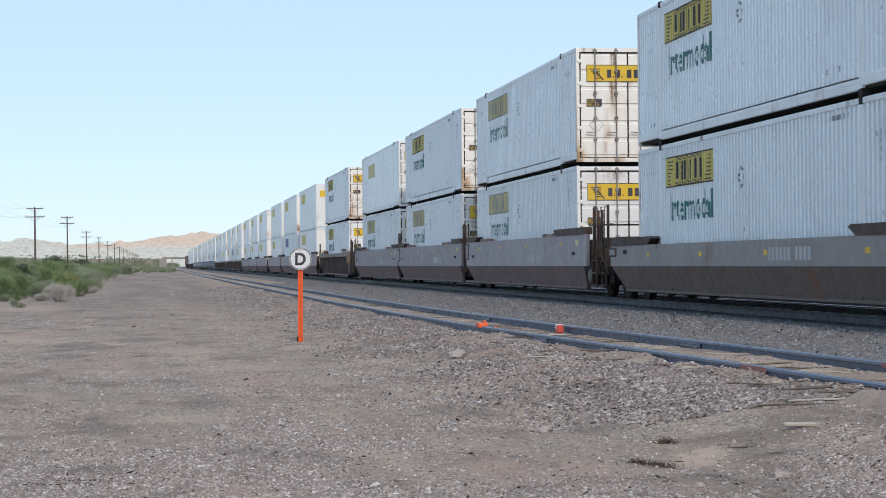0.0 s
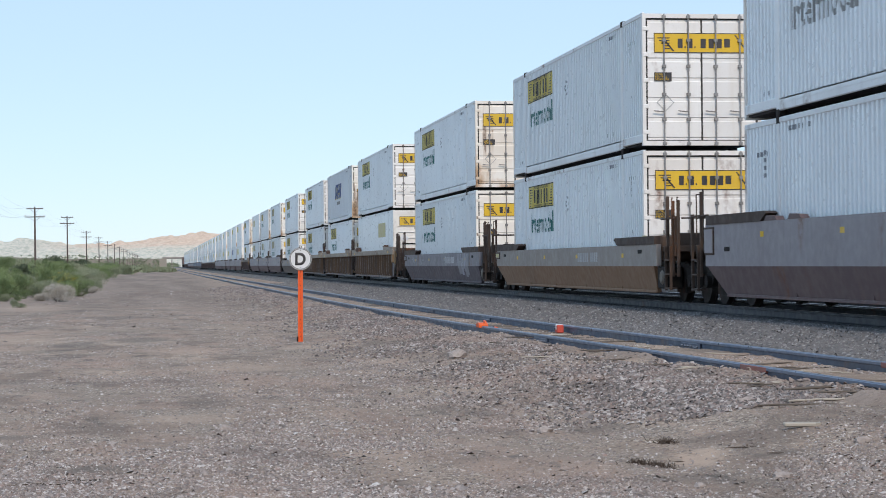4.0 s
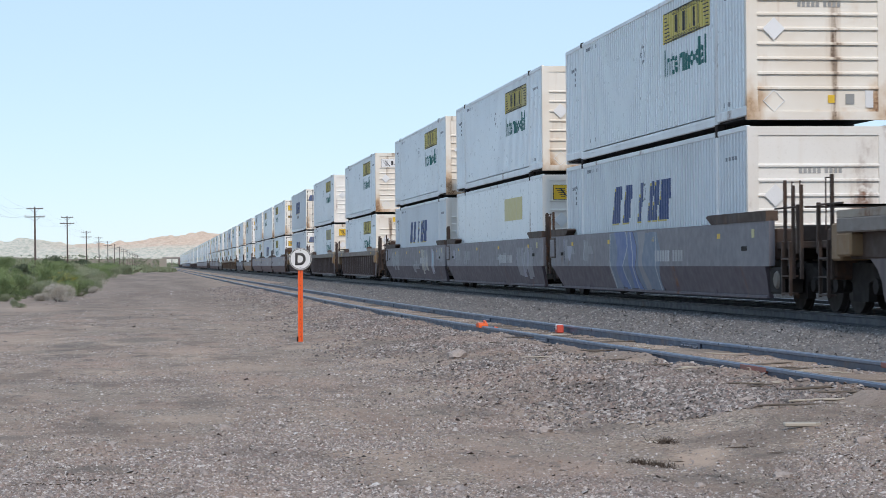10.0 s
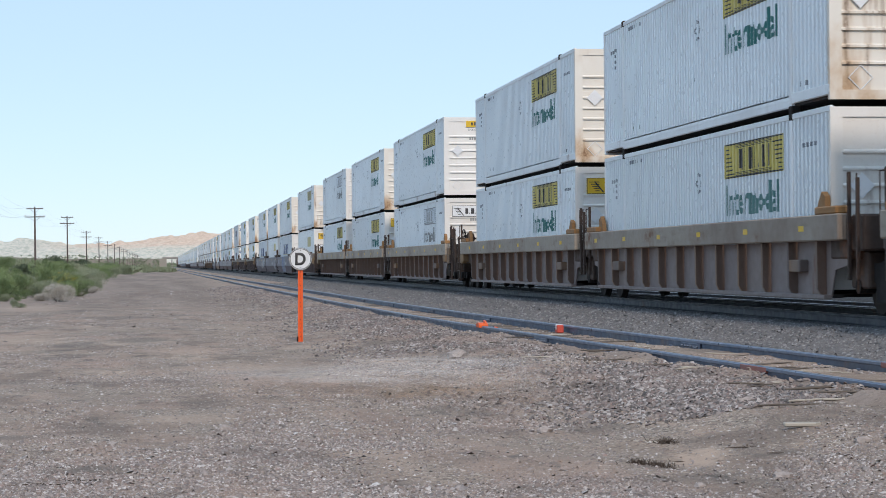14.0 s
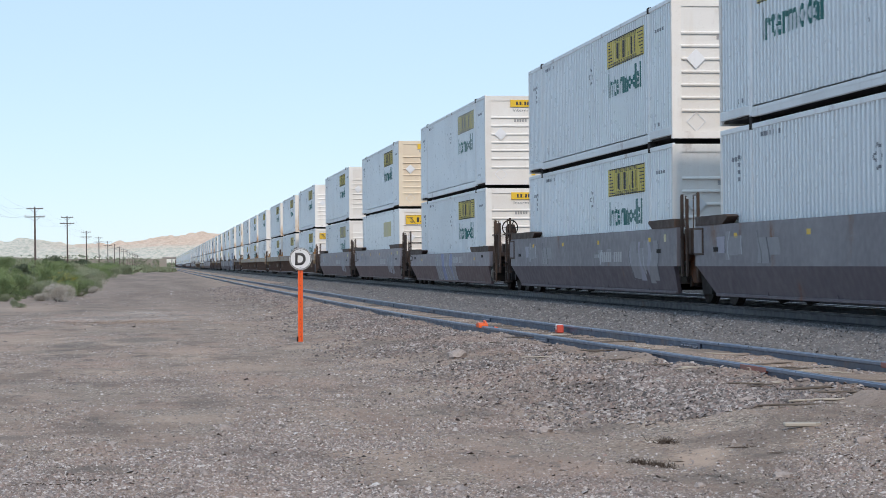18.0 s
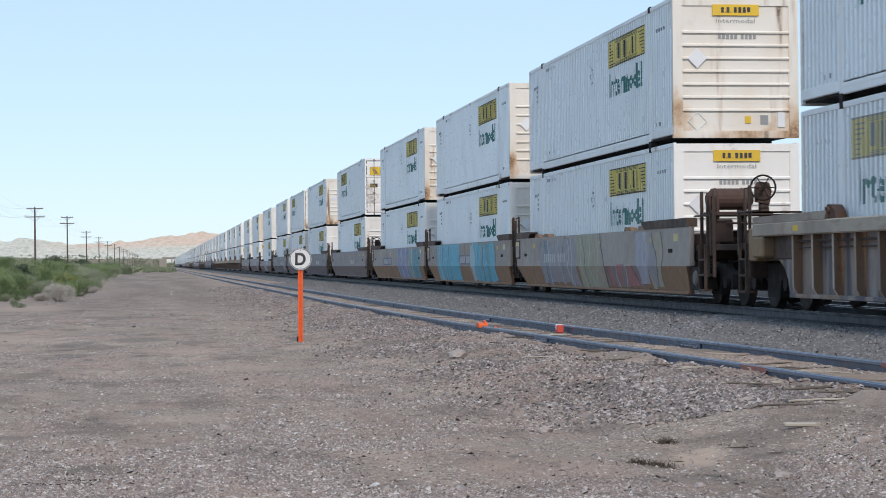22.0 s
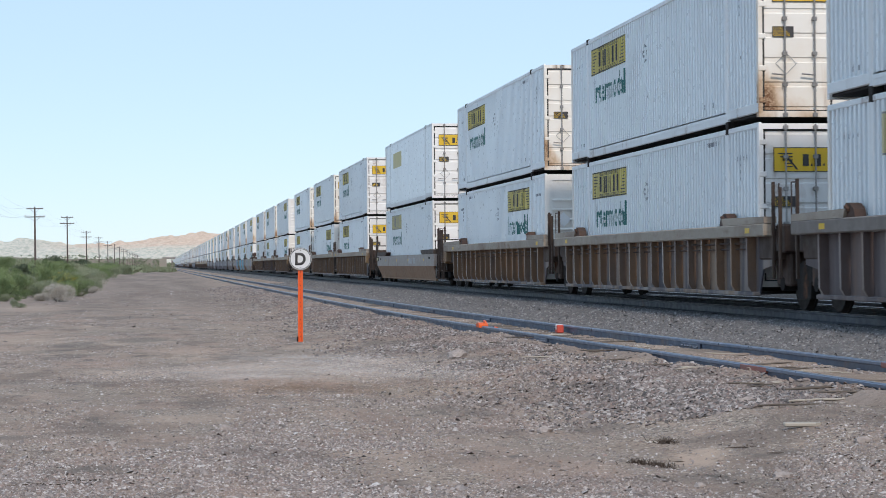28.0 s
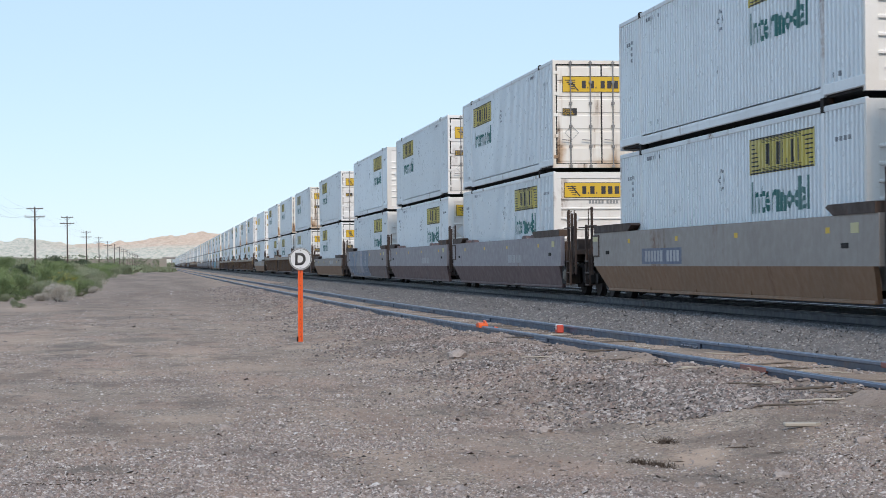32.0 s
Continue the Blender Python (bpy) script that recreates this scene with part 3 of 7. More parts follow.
def sand_material():
    g = Graph("blown sand", 0.95)
    fine, grit = g.noise(28, 6, (1, 1, 1), False, 0.7), g.noise(85, 3, (1, 1, 1), False, 0.7)
    c = g.mix(g.curve(g.noise(2.4, 5, (1, 1, 1), False), 0.36, 0.64), (0.235, 0.18, 0.147), (0.36, 0.285, 0.235))
    c = g.mix(g.curve(fine, 0.52, 0.66, 0, 0.7), c, (0.14, 0.108, 0.09))
    c = g.mix(g.curve(grit, 0.60, 0.68, 0, 0.8), c, (0.56, 0.49, 0.43))
    return g.colour(c).bump(g.math("ADD", fine, g.math("MULTIPLY", grit, 0.5)), 0.8, 0.02).mat


sand_mat = sand_material()
twig_mat = paint("brown twig bark", (0.06, 0.042, 0.032), (0.11, 0.085, 0.065), 0.5, 0.0, 0.9)


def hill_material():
    g = Graph("haze-lightened sandstone and scrub", 0.95)
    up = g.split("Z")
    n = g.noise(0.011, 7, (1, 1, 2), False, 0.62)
    # Rock and scrub colours are raised to paint in the distance haze.
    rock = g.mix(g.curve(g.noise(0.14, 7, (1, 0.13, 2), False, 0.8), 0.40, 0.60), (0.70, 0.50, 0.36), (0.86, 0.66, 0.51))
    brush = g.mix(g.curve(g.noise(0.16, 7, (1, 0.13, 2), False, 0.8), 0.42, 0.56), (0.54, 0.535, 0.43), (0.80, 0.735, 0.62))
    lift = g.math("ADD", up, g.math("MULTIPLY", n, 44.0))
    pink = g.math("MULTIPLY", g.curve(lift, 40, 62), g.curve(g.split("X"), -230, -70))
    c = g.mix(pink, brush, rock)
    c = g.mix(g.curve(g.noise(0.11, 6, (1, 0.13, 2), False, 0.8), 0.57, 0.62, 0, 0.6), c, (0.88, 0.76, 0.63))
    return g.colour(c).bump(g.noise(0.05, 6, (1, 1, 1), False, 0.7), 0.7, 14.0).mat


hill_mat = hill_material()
# Embankment colour is lightened to stand for haze over the distance.
ridge_mat = paint("haze-lightened scrub embankment", (0.26, 0.215, 0.175), (0.225, 0.215, 0.15), 0.8, 0.0, 0.95)

# ---- ground, ballast, tracks ----
def ground():
    xs = np.concatenate([-np.geomspace(2600, 45, 22), np.arange(-40, -9, 1.5), np.arange(-9, -2, 0.3), np.arange(-2, 10, 0.12), np.arange(10, 40, 2.5), np.geomspace(42, 2600, 18)])
    ys = np.concatenate([-np.geomspace(1700, 12, 16), np.arange(-8, 10, 2.0), np.arange(10, 26, 0.1), np.arange(26, 60, 0.22), np.arange(60, 130, 0.8), np.arange(130, 420, 6), np.geomspace(430, 4800, 30)])
    gx, gy = np.meshgrid(xs, ys)
    gz = ground_z(gx, gy)
    nx, ny = len(xs), len(ys)
    k = (np.arange(ny - 1)[:, None] * nx + np.arange(nx - 1)[None]).ravel()
    me = soup("ground", np.stack([gx.ravel(), gy.ravel(), gz.ravel()], 1), np.stack([k, k + 1, k + nx + 1, k + nx], 1), dirt_mat)
    me.shade_smooth()
    tagged(new("ground", me), "reddish-brown desert dirt strewn with gravel, rising to scrub", "ground", kind="structure")


def ballast():
    prof = [(8.75, 0.02), (9.05, 0.10), (9.95, 0.40), (10.2, 0.425), (13.3, 0.40), (14.1, 0.25), (14.6, 0.24), (18.9, 0.30), (24.0, 0.30), (33.0, 0.34), (34.5, 0.02), (34.6, -0.3), (8.7, -0.3)]
    ys = np.concatenate([[-1150, -600, -300], np.arange(-90, 10, 10), np.arange(10, 110, 0.5), np.arange(110, 2000, 30)])
    v, n = [], len(prof)
    for y in ys:
        for i, (x, z) in enumerate(prof):
            w = 0.05 * (rough(x * 3, y, 0.7, 11) - 0.5) if 0 < i < 9 else 0
            v.append((x + 2 * w, y, z + w))
    f = [(a * n + i, a * n + (i + 1) % n, (a + 1) * n + (i + 1) % n, (a + 1) * n + i) for a in range(len(ys) - 1) for i in range(n)]
    body = Shape()
    body.v, body.f = v, f
    body.m = [1 if 3 <= i <= 9 else 0 for a in range(len(ys) - 1) for i in range(n)]  # from the near rail outward, near-black stone paints in the train's shade
    tagged(new("ballast", body.mesh("ballast", (main_ballast_mat, bed_stone), True)), "dark grey crushed stone bed of the main track", "ballast", kind="structure")


STONE = np.array([(-1, -0.2, -0.35), (0.1, -1, -0.45), (1, 0.1, -0.3), (-0.1, 1, -0.4), (-0.35, -0.3, 0.75), (0.4, 0.25, 0.7)], float)
STONE_F = np.array([(0, 1, 4), (1, 5, 4), (1, 2, 5), (2, 3, 5), (3, 4, 5), (3, 0, 4)], int)  # half sunk: no underside


def stones(name, x, y, z, size, mat, label):
    n = len(x)
    rs = np.random.default_rng(len(x))
    v = STONE[None] * (1 + rs.uniform(-0.42, 0.42, (n, 6, 3)))
    v = v * (size[:, None] * rs.uniform(0.6, 1.25, (n, 3)))[:, None] * 0.5
    v[:, :, 2] *= 0.62
    a = rs.uniform(0, 2 * np.pi, n)
    tilt = rs.normal(0, 0.35, n)[:, None]
    vx, vz = v[:, :, 0] * np.cos(tilt) - v[:, :, 2] * np.sin(tilt), v[:, :, 0] * np.sin(tilt) + v[:, :, 2] * np.cos(tilt)
    ca, sa = np.cos(a)[:, None], np.sin(a)[:, None]
    w = np.stack([vx * ca - v[:, :, 1] * sa + x[:, None], vx * sa + v[:, :, 1] * ca + y[:, None], vz + z[:, None]], 2)
    f = STONE_F[None] + (np.arange(n) * 6)[:, None, None]
    return tagged(new(name, soup(name, w.reshape(-1, 3), f.reshape(-1, 3), mat)), label, "gravel", kind="stuff")


def in_view(x, y, margin=0.6):
    """True where a spot of ground lies in the wedge of land before the stand."""
    return (x > y * -0.082 - margin) & (x < y * 0.37 + margin)


def scatter():
    rs = np.random.default_rng(5)
    # gravel over the dirt, thicker in patches
    n = 380000
    y = 10.5 / (1 - rs.random(n) * (1 - 10.5 / 120))
    x = rs.uniform(-0.09, 0.37, n) * y + rs.uniform(-0.5, 0.5, n)
    s = siding_x(y)
    thick = ramp(rough(x, y * 0.5, 0.9, 21) * 0.6 + rough(x, y * 0.6, 3.2, 22) * 0.55, 0.40, 0.78)
    bare = np.ones(n)
    for sx, sy, w, tone in STAINS:
        bare *= 1 - 0.62 * ramp(np.hypot((x - sx) / w, (y - sy) / (w * (3.0 if tone == "sand" else max(1.0, sy / 17)))), 1.05, 0.45)
    keep = (rs.random(n) < (0.16 + 0.82 * thick) * bare) & ((y < 60) | (rs.random(n) < 0.6)) & (x < s - 1.3) & (x > -4.3)
    x, y = x[keep], y[keep]
    size = 0.0075 + 0.024 * rs.random(len(x)) ** 2.6 + 0.0002 * y + 0.0003 * np.maximum(0, y - 25)
    big = rs.random(len(x)) < 0.012
    size[big] *= 2.1
    stones("gravel", x, y, ground_z(x, y) + size * 0.12, size, pale_stone, "pale and brown gravel strewn over the dirt")
    # the stony bank beside the siding
    n = 120000
    y = 17 / (1 - rs.random(n) * (1 - 17 / 130))
    s = siding_x(y)
    off = -1.2 - np.abs(rs.normal(0, 1.0, n))
    upon = rs.random(n) < 0.07
    off[upon] = rs.uniform(-1.3, -0.85, upon.sum())
    x = s + off
    keep = (rs.random(n) < 0.08 + 0.60 * ramp(rough(x, y * 0.4, 1.3, 23), 0.35, 0.75) + 0.35 * ramp(y, 30, 40) * ramp(off, -2.5, -2.0)) & in_view(x, y) & (y > 17)
    x, y = x[keep], y[keep]
    size = 0.012 + 0.046 * rs.random(len(x)) ** 3.0 + 0.00042 * y
    z = np.where(x > siding_x(y) - 1.4, np.maximum(ground_z(x, y), drift_z(x, y)), ground_z(x, y))
    stones("gravel", x, y, z + size * 0.22, size, bank_stone, "mixed pale, pink and dark stones banked beside the siding")
    # between the siding's rails and towards the main track
    n = 9000
    y = 18 / (1 - rs.random(n) * (1 - 18 / 90))
    x = siding_x(y) + rs.uniform(-0.65, 0.65, n)
    keep = rs.random(n) < ramp(rough(x, y, 1.1, 24), 0.35, 0.75)
    x, y = x[keep], y[keep]
    size = 0.022 + 0.03 * rs.random(len(x)) ** 2
    stones("gravel", x, y, ground_z(x, y) + size * 0.1, size, pale_stone, "gravel and sand between the siding's rails")
    n = 95000
    y = 20 / (1 - rs.random(n) * (1 - 20 / 150))
    lo = siding_x(y) + 0.95
    x = lo + rs.random(n) * (10.45 - lo)
    z = np.maximum(ground_z(x, y), np.interp(x, [8.75, 9.05, 9.95, 10.2], [0.02, 0.10, 0.40, 0.425]))
    keep = in_view(x, y)
    x, y, z = x[keep], y[keep], z[keep]
    size = 0.032 + 0.042 * rs.random(len(x)) ** 2 + 0.0003 * y
    stones("gravel", x, y, z + size * 0.15, size, dark_stone, "dark grey crushed stone beside the main track")


RAIL = [(-0.068, -0.172), (0.068, -0.172), (0.068, -0.158), (0.012, -0.142), (0.012, -0.045), (0.036, -0.036), (0.037, -0.008), (0.028, 0.0), (-0.028, 0.0), (-0.037, -0.008), (-0.036, -0.036), (-0.012, -0.045), (-0.012, -0.142), (-0.068, -0.158)]


def rail(name, line, side, top, parent):
    """One rail swept along line(y), on one side of its middle, with a worn head laid on the web."""
    ys = np.concatenate([[-1150, -600, -300] if not callable(top) else [], np.arange(-80, 10, 6), np.arange(10, 160, 1.5), np.arange(160, 2000, 35)])
    xs = line(ys) + side * 0.7535
    n, v = len(RAIL), []
    worn = not callable(top)
    high = (lambda y: top) if worn else top
    for x, y in zip(xs, ys):
        v += [(x + a, y, high(y) + b) for a, b in RAIL]
    f = [(a * n + i, a * n + (i + 1) % n, (a + 1) * n + (i + 1) % n, (a + 1) * n + i) for a in range(len(ys) - 1) for i in range(n)]
    body = Shape().add(v, f)
    # Siding: lighter head faces over a web painted darker as shade.
    body.m = [1 if 4 <= i <= 10 else 0 for a in range(len(ys) - 1) for i in range(n)]
    ob = part(name, body.mesh(name, (main_rail, main_rail) if worn else (rail_side, rail_head)), None, parent)
    v = []
    for x, y in zip(xs, ys):
        v += [(x + a, y, high(y) + b) for a, b in ((-0.026, 0.0005), (0.026, 0.0005), (0.026, 0.003), (-0.026, 0.003))]
    f = [(a * 4 + i, a * 4 + (i + 1) % 4, (a + 1) * 4 + (i + 1) % 4, (a + 1) * 4 + i) for a in range(len(ys) - 1) for i in range(4)]
    part("running_surface", Shape().add(v, f).mesh("running_surface", rail_top if worn else rail_head), None, ob)
    return ob


def tracks():
    main = tagged(empty("main_track"), "main railway track with bright-worn steel rails on dark ballast", "track", kind="structure")
    rail("rail", lambda y: np.full(len(y), TRACK_X), -1, RAIL_Z, main)
    rail("rail", lambda y: np.full(len(y), TRACK_X), 1, RAIL_Z, main)
    second = tagged(empty("second_track"), "further main track with bright-worn steel rails", "track", kind="structure")
    for side in (-1, 1):
        rail("rail", lambda y: np.full(len(y), TRACK_X + 4.6), side, RAIL_Z - 0.18, second)
    tie = Shape().box(-1.3, 1.3, -0.115, 0.115, -0.09, 0.09, 0.012).mesh("tie", tie_wood)
    for i in range(80):
        t = part("tie", tie, None, main)
        t.matrix_basis = pose(TRACK_X + random.uniform(-0.02, 0.02), 16 + i * 0.55, RAIL_Z - 0.175 - 0.095, 0, 0, random.uniform(-1, 1))
    siding = tagged(empty("siding_track"), "weathered siding track half buried in blown sand", "track", kind="structure")
    for side in (-1, 1):
        rail("rail", siding_x, side, siding_z, siding)
    for i in range(90):
        y = 14 + i * 0.62
        t = part("tie", tie, None, siding)
        a = math.degrees(math.atan2(float(siding_x(y + 1) - siding_x(y)), 1))
        t.matrix_basis = pose(float(siding_x(y)) + random.uniform(-0.05, 0.05), y, float(siding_z(y)) - 0.175 - 0.062 + random.uniform(-0.01, 0.012), 0, 0, -a + random.uniform(-2, 2))
    bar = Shape().box(-0.05, -0.013, -0.45, 0.45, -0.135, -0.042, 0.008).box(0.013, 0.05, -0.45, 0.45, -0.135, -0.042, 0.008)
    for k in range(6):
        bar.cyl((-0.075, -0.36 + k * 0.145, -0.09), (0.075, -0.36 + k * 0.145, -0.09), 0.018, 6)
    bar = bar.mesh("joint_bar", rail_side)
    for side, spots in ((-1, (31.0, 47.5, 58.0, 69.0, 80.0)), (1, (28.1, 44.2, 53.0, 62.0, 71.0, 80.5, 89.0))):
        for y in spots:
            b = part("joint_bar", bar, None, siding)
            a = math.degrees(math.atan2(float(siding_x(y + 1) - siding_x(y)), 1))
            b.matrix_basis = pose(float(siding_x(y)) + side * 0.7535, y, float(siding_z(y)), 0, 0, -a)
    mark = Shape().box(-0.041, -0.0125, -0.42, 0.42, -0.06, -0.004, 0.003).mesh("paint_mark", old_red)
    for side, y in ((-1, 20.7), (1, 20.6)):
        b = part("paint_mark", mark, None, siding, "faded red paint on the rail")
        a = math.degrees(math.atan2(float(siding_x(y + 1) - siding_x(y)), 1))
        b.matrix_basis = pose(float(siding_x(y)) + side * 0.7535, y, float(siding_z(y)), 0, 0, -a)
    plate = Shape().box(-0.13, 0.13, -0.09, 0.09, -0.19, -0.172, 0.004).cyl((-0.09, 0.04, -0.18), (-0.09, 0.04, -0.13), 0.016, 6).cyl((0.09, -0.04, -0.18), (0.09, -0.04, -0.13), 0.016, 6)
    anchor = Shape().box(-0.085, 0.085, -0.03, 0.03, -0.19, -0.14, 0.008).box(0.05, 0.085, -0.03, 0.03, -0.15, -0.10, 0.006).box(-0.085, -0.05, -0.03, 0.03, -0.15, -0.10, 0.006)
    plate, anchor = plate.mesh("tie_plate", rail_side), anchor.mesh("rail_anchor", rail_side)
    for i in range(50):
        y = 14 + i * 0.62
        for side in (-1, 1):
            p = part("tie_plate", plate, None, siding)
            p.matrix_basis = pose(float(siding_x(y)) + side * 0.7535, y, float(siding_z(y)) + 0.004)
            if i % 2 == 0:
                p = part("rail_anchor", anchor, None, siding)
                p.matrix_basis = pose(float(siding_x(y)) + side * 0.7535, y + 0.17, float(siding_z(y)) + 0.006)


def sand_drifts():
    """Wind-blown sand heaped against the siding's near rail."""
    ys = np.arange(14, 78, 0.09)
    u = np.linspace(-1.5, -0.792, 15)
    gy, gu = np.meshgrid(ys, u, indexing="ij")
    gx = siding_x(gy) + gu
    n = len(u)
    k = (np.arange(len(ys) - 1)[:, None] * n + np.arange(n - 1)[None]).ravel()
    me = soup("sand_drift", np.stack([gx.ravel(), gy.ravel(), drift_z(gx, gy).ravel()], 1), np.stack([k, k + n, k + n + 1, k + 1], 1), sand_mat)
    me.shade_smooth()
    tagged(new("sand_drift", me), "tan sand blown against the near siding rail", "sand", kind="structure")


ground(), ballast(), tracks(), scatter(), sand_drifts()


# ---- derails, sign, debris ----
def derail(y, side, mat, label):
    ob = empty("derail", pose(float(siding_x(y)) + side * 0.7535, y, float(siding_z(y)), 0, 0, 1.5) @ Matrix.Scale(0.8, 4))
    tagged(ob, label, "derail", "derails on the siding")
    s = Shape().prism([(-0.20, -0.03), (0.20, -0.03), (0.20, 0.02), (0.10, 0.075), (-0.10, 0.075), (-0.20, 0.02)], -0.10, 0.10, "x")
    part("shoe", s, mat, ob)
    part("deflector", Shape().prism([(-0.18, 0.03), (0.16, 0.03), (0.05, 0.13), (-0.12, 0.11)], 0.035, 0.075, "x"), mat, ob)
    part("hinge_block", Shape().box(-0.24 * side - 0.10, -0.24 * side + 0.10, -0.12, 0.12, -0.16, -0.02, 0.02), mat, ob)
    part("hinge_pin", Shape().cyl((-0.22 * side, -0.2, -0.03), (-0.22 * side, 0.2, -0.03), 0.025, 8), rail_side, ob)


derail(36.2, -1, orange_paint, "orange-painted hinged derail clamped on a siding rail")
block = tagged(empty("derail_block", pose(float(siding_x(36.0)) + 0.60, 36.0, float(siding_z(36.0)) - 0.05, 0, 0, 1.5) @ Matrix.Scale(0.85, 4)), "small red derail block against the inside of a rail", "derail", "derails on the siding")
part("body", Shape().box(-0.07, 0.07, -0.12, 0.12, -0.10, 0.07, 0.02), red_paint, block)
part("strap", Shape().box(-0.078, 0.078, -0.03, 0.03, -0.03, 0.078, 0.008), sign_white, block, "pale painted strap")
part("pin", Shape().cyl((-0.1, 0.06, 0.0), (0.1, 0.06, 0.0), 0.02, 8), rail_side, block)
stub = tagged(empty("rail_block", pose(float(siding_x(22.9)) - 0.92, 22.9, float(siding_z(22.9)) - 0.12)), "grey steel block bolted beside the siding rail", "block")
part("body", Shape().box(-0.04, 0.04, -0.20, 0.20, -0.06, 0.05, 0.012), main_rail, stub)
part("cap", Shape().box(-0.05, 0.05, -0.24, -0.17, -0.05, 0.065, 0.012), rail_side, stub)


def derail_sign():
    ob = empty("derail_sign", pose(2.60, 38.7, float(ground_z(2.6, 38.7)) - 0.02, 0, 0.35, -3.5))
    tagged(ob, "round white sign with black D on an orange steel post", "sign")
    prof = [(-0.046, 0.02), (-0.046, 0.0), (-0.018, 0.0), (-0.012, 0.028), (0.012, 0.028), (0.018, 0.0), (0.046, 0.0), (0.046, 0.02), (0.03, 0.02), (0.02, 0.045), (-0.02, 0.045), (-0.03, 0.02)]
    post = part("post", Shape().prism(prof, -0.3, 1.40, "z"), orange_paint, ob, "orange-painted flanged steel post")
    holes = Shape()
    for k in range(16):
        holes.cyl((0, 0.0275, 0.12 + k * 0.08), (0, 0.0285, 0.12 + k * 0.08), 0.006, 8)
    tagged(part("bolt_hole", holes, dark_ink, post), kind="stuff")
    z = 1.575
    part("disc", Shape().cyl((0, -0.004, z), (0, -0.010, z), 0.208, 40), sign_white, ob, "white reflective disc")
    ring = Shape()
    for a in range(48):
        t0, t1 = 2 * math.pi * a / 48, 2 * math.pi * (a + 1) / 48
        ring.add([(r * math.cos(t), -0.0125, z + r * math.sin(t)) for t in (t0, t1) for r in (0.186, 0.197)], [(0, 1, 3, 2)])
    part("rim_line", ring, dark_ink, ob, "thin black rim line")
    me = text_mesh("D", 0.235, dark_ink, 0.20, 0.035, 6)
    for v in me.vertices:
        v.co.x *= 1.0
    bmx = bmesh.new()
    bmx.from_mesh(me)
    bmesh.ops.solidify(bmx, geom=bmx.faces[:], thickness=0.002)
    bmx.to_mesh(me)
    d = part("letter", me, None, ob, "black letter D")
    d.matrix_basis = pose(0, -0.0135, z)
    part("edge", Shape().torus((0, -0.007, z), (0, 1, 0), 0.208, 0.006, 40, 6), steel_rod, ob)
    for k in (0.165, -0.165):
        part("bolt", Shape().cyl((0, -0.012, z + k), (0, -0.02, z + k), 0.011, 8), steel_rod, ob)
    part("footing_strap", Shape().box(-0.07, -0.04, -0.01, 0.05, 0.0, 0.12, 0.006), under_steel, ob)


derail_sign()


def stick(name, x, y, length, thick, turn, mat, label, cat, flat=0.6):
    z = float(ground_z(x, y))
    if -1.5 < x - siding_x(y) < -0.8:
        z = max(z, float(drift_z(x, y)))
    s = Shape()
    n = 7
    rs = random.Random(int(x * 100 + y * 7))
    pts = [Vector(((i / (n - 1) - 0.5) * length, rs.uniform(-1, 1) * thick * 0.5, thick * 0.25 + rs.uniform(0, 1) * thick * 0.3)) for i in range(n)]
    rings, around = [], 7
    for i, c in enumerate(pts):
        r = thick * 0.5 * rs.uniform(0.75, 1.1) * (0.55 if i in (0, n - 1) else 1)
        rings += [(c.x, c.y + r * math.cos(2 * math.pi * k / around), (c.z + r * math.sin(2 * math.pi * k / around)) * flat) for k in range(around)]
    walls = [(a * around + k, a * around + (k + 1) % around, (a + 1) * around + (k + 1) % around, (a + 1) * around + k) for a in range(n - 1) for k in range(around)]
    s.add(rings, walls + [tuple(range(around))[::-1], tuple(range((n - 1) * around, n * around))])
    tagged(new(name, s.mesh(name, mat)), label, cat).matrix_basis = pose(x, y, z, 0, rs.uniform(-3, 3), turn)


PLANK = Shape().box(-0.125, 0.125, -0.035, 0.035, 0, 0.03, 0.008).prism([(0.125, -0.03), (0.16, -0.012), (0.13, 0.01), (0.15, 0.032), (0.125, 0.035)], 0.002, 0.028, "z")
tagged(new("wood_scrap", PLANK.mesh("wood_scrap", bleached_wood)), "bleached splintered scrap of plank lying on gravel", "wood").matrix_basis = pose(4.82, 15.2, float(ground_z(4.82, 15.2)) + 0.010, 4, 0, -6)
for args in ((5.70, 19.1, 0.75, 0.04, 8), (5.68, 18.1, 0.6, 0.035, -10), (5.87, 17.7, 0.8, 0.045, 5), (5.9, 17.1, 0.7, 0.035, -7), (5.97, 21.5, 0.5, 0.04, 20), (5.77, 23.1, 0.6, 0.04, 4), (5.6, 24.6, 0.4, 0.035, 14), (5.3, 22.4, 0.45, 0.03, 35), (5.75, 26.5, 0.5, 0.035, 12), (5.35, 27.8, 0.4, 0.03, -15), (6.5, 20.4, 0.6, 0.035, 18), (6.7, 21.6, 0.55, 0.04, -8), (6.9, 23.0, 0.7, 0.035, 12), (6.6, 22.3, 0.5, 0.03, 3), (6.75, 19.4, 0.6, 0.035, -14)):
    stick("tie_splinter", *args, tie_wood, "grey splinter broken from an old wooden tie", "wood")
rs8 = random.Random(31)
for i in range(72):
    y = rs8.uniform(16.5, 36)
    off = rs8.choice((rs8.uniform(-1.75, -0.95), rs8.uniform(-0.6, 0.6), rs8.uniform(-0.6, 0.6)))
    stick("tie_splinter", float(siding_x(y)) + off, y, rs8.uniform(0.25, 0.8), rs8.uniform(0.02, 0.042), rs8.uniform(-16, 12), rs8.choice((tie_wood, bleached_wood)), "grey splinter broken from an old wooden tie", "wood")
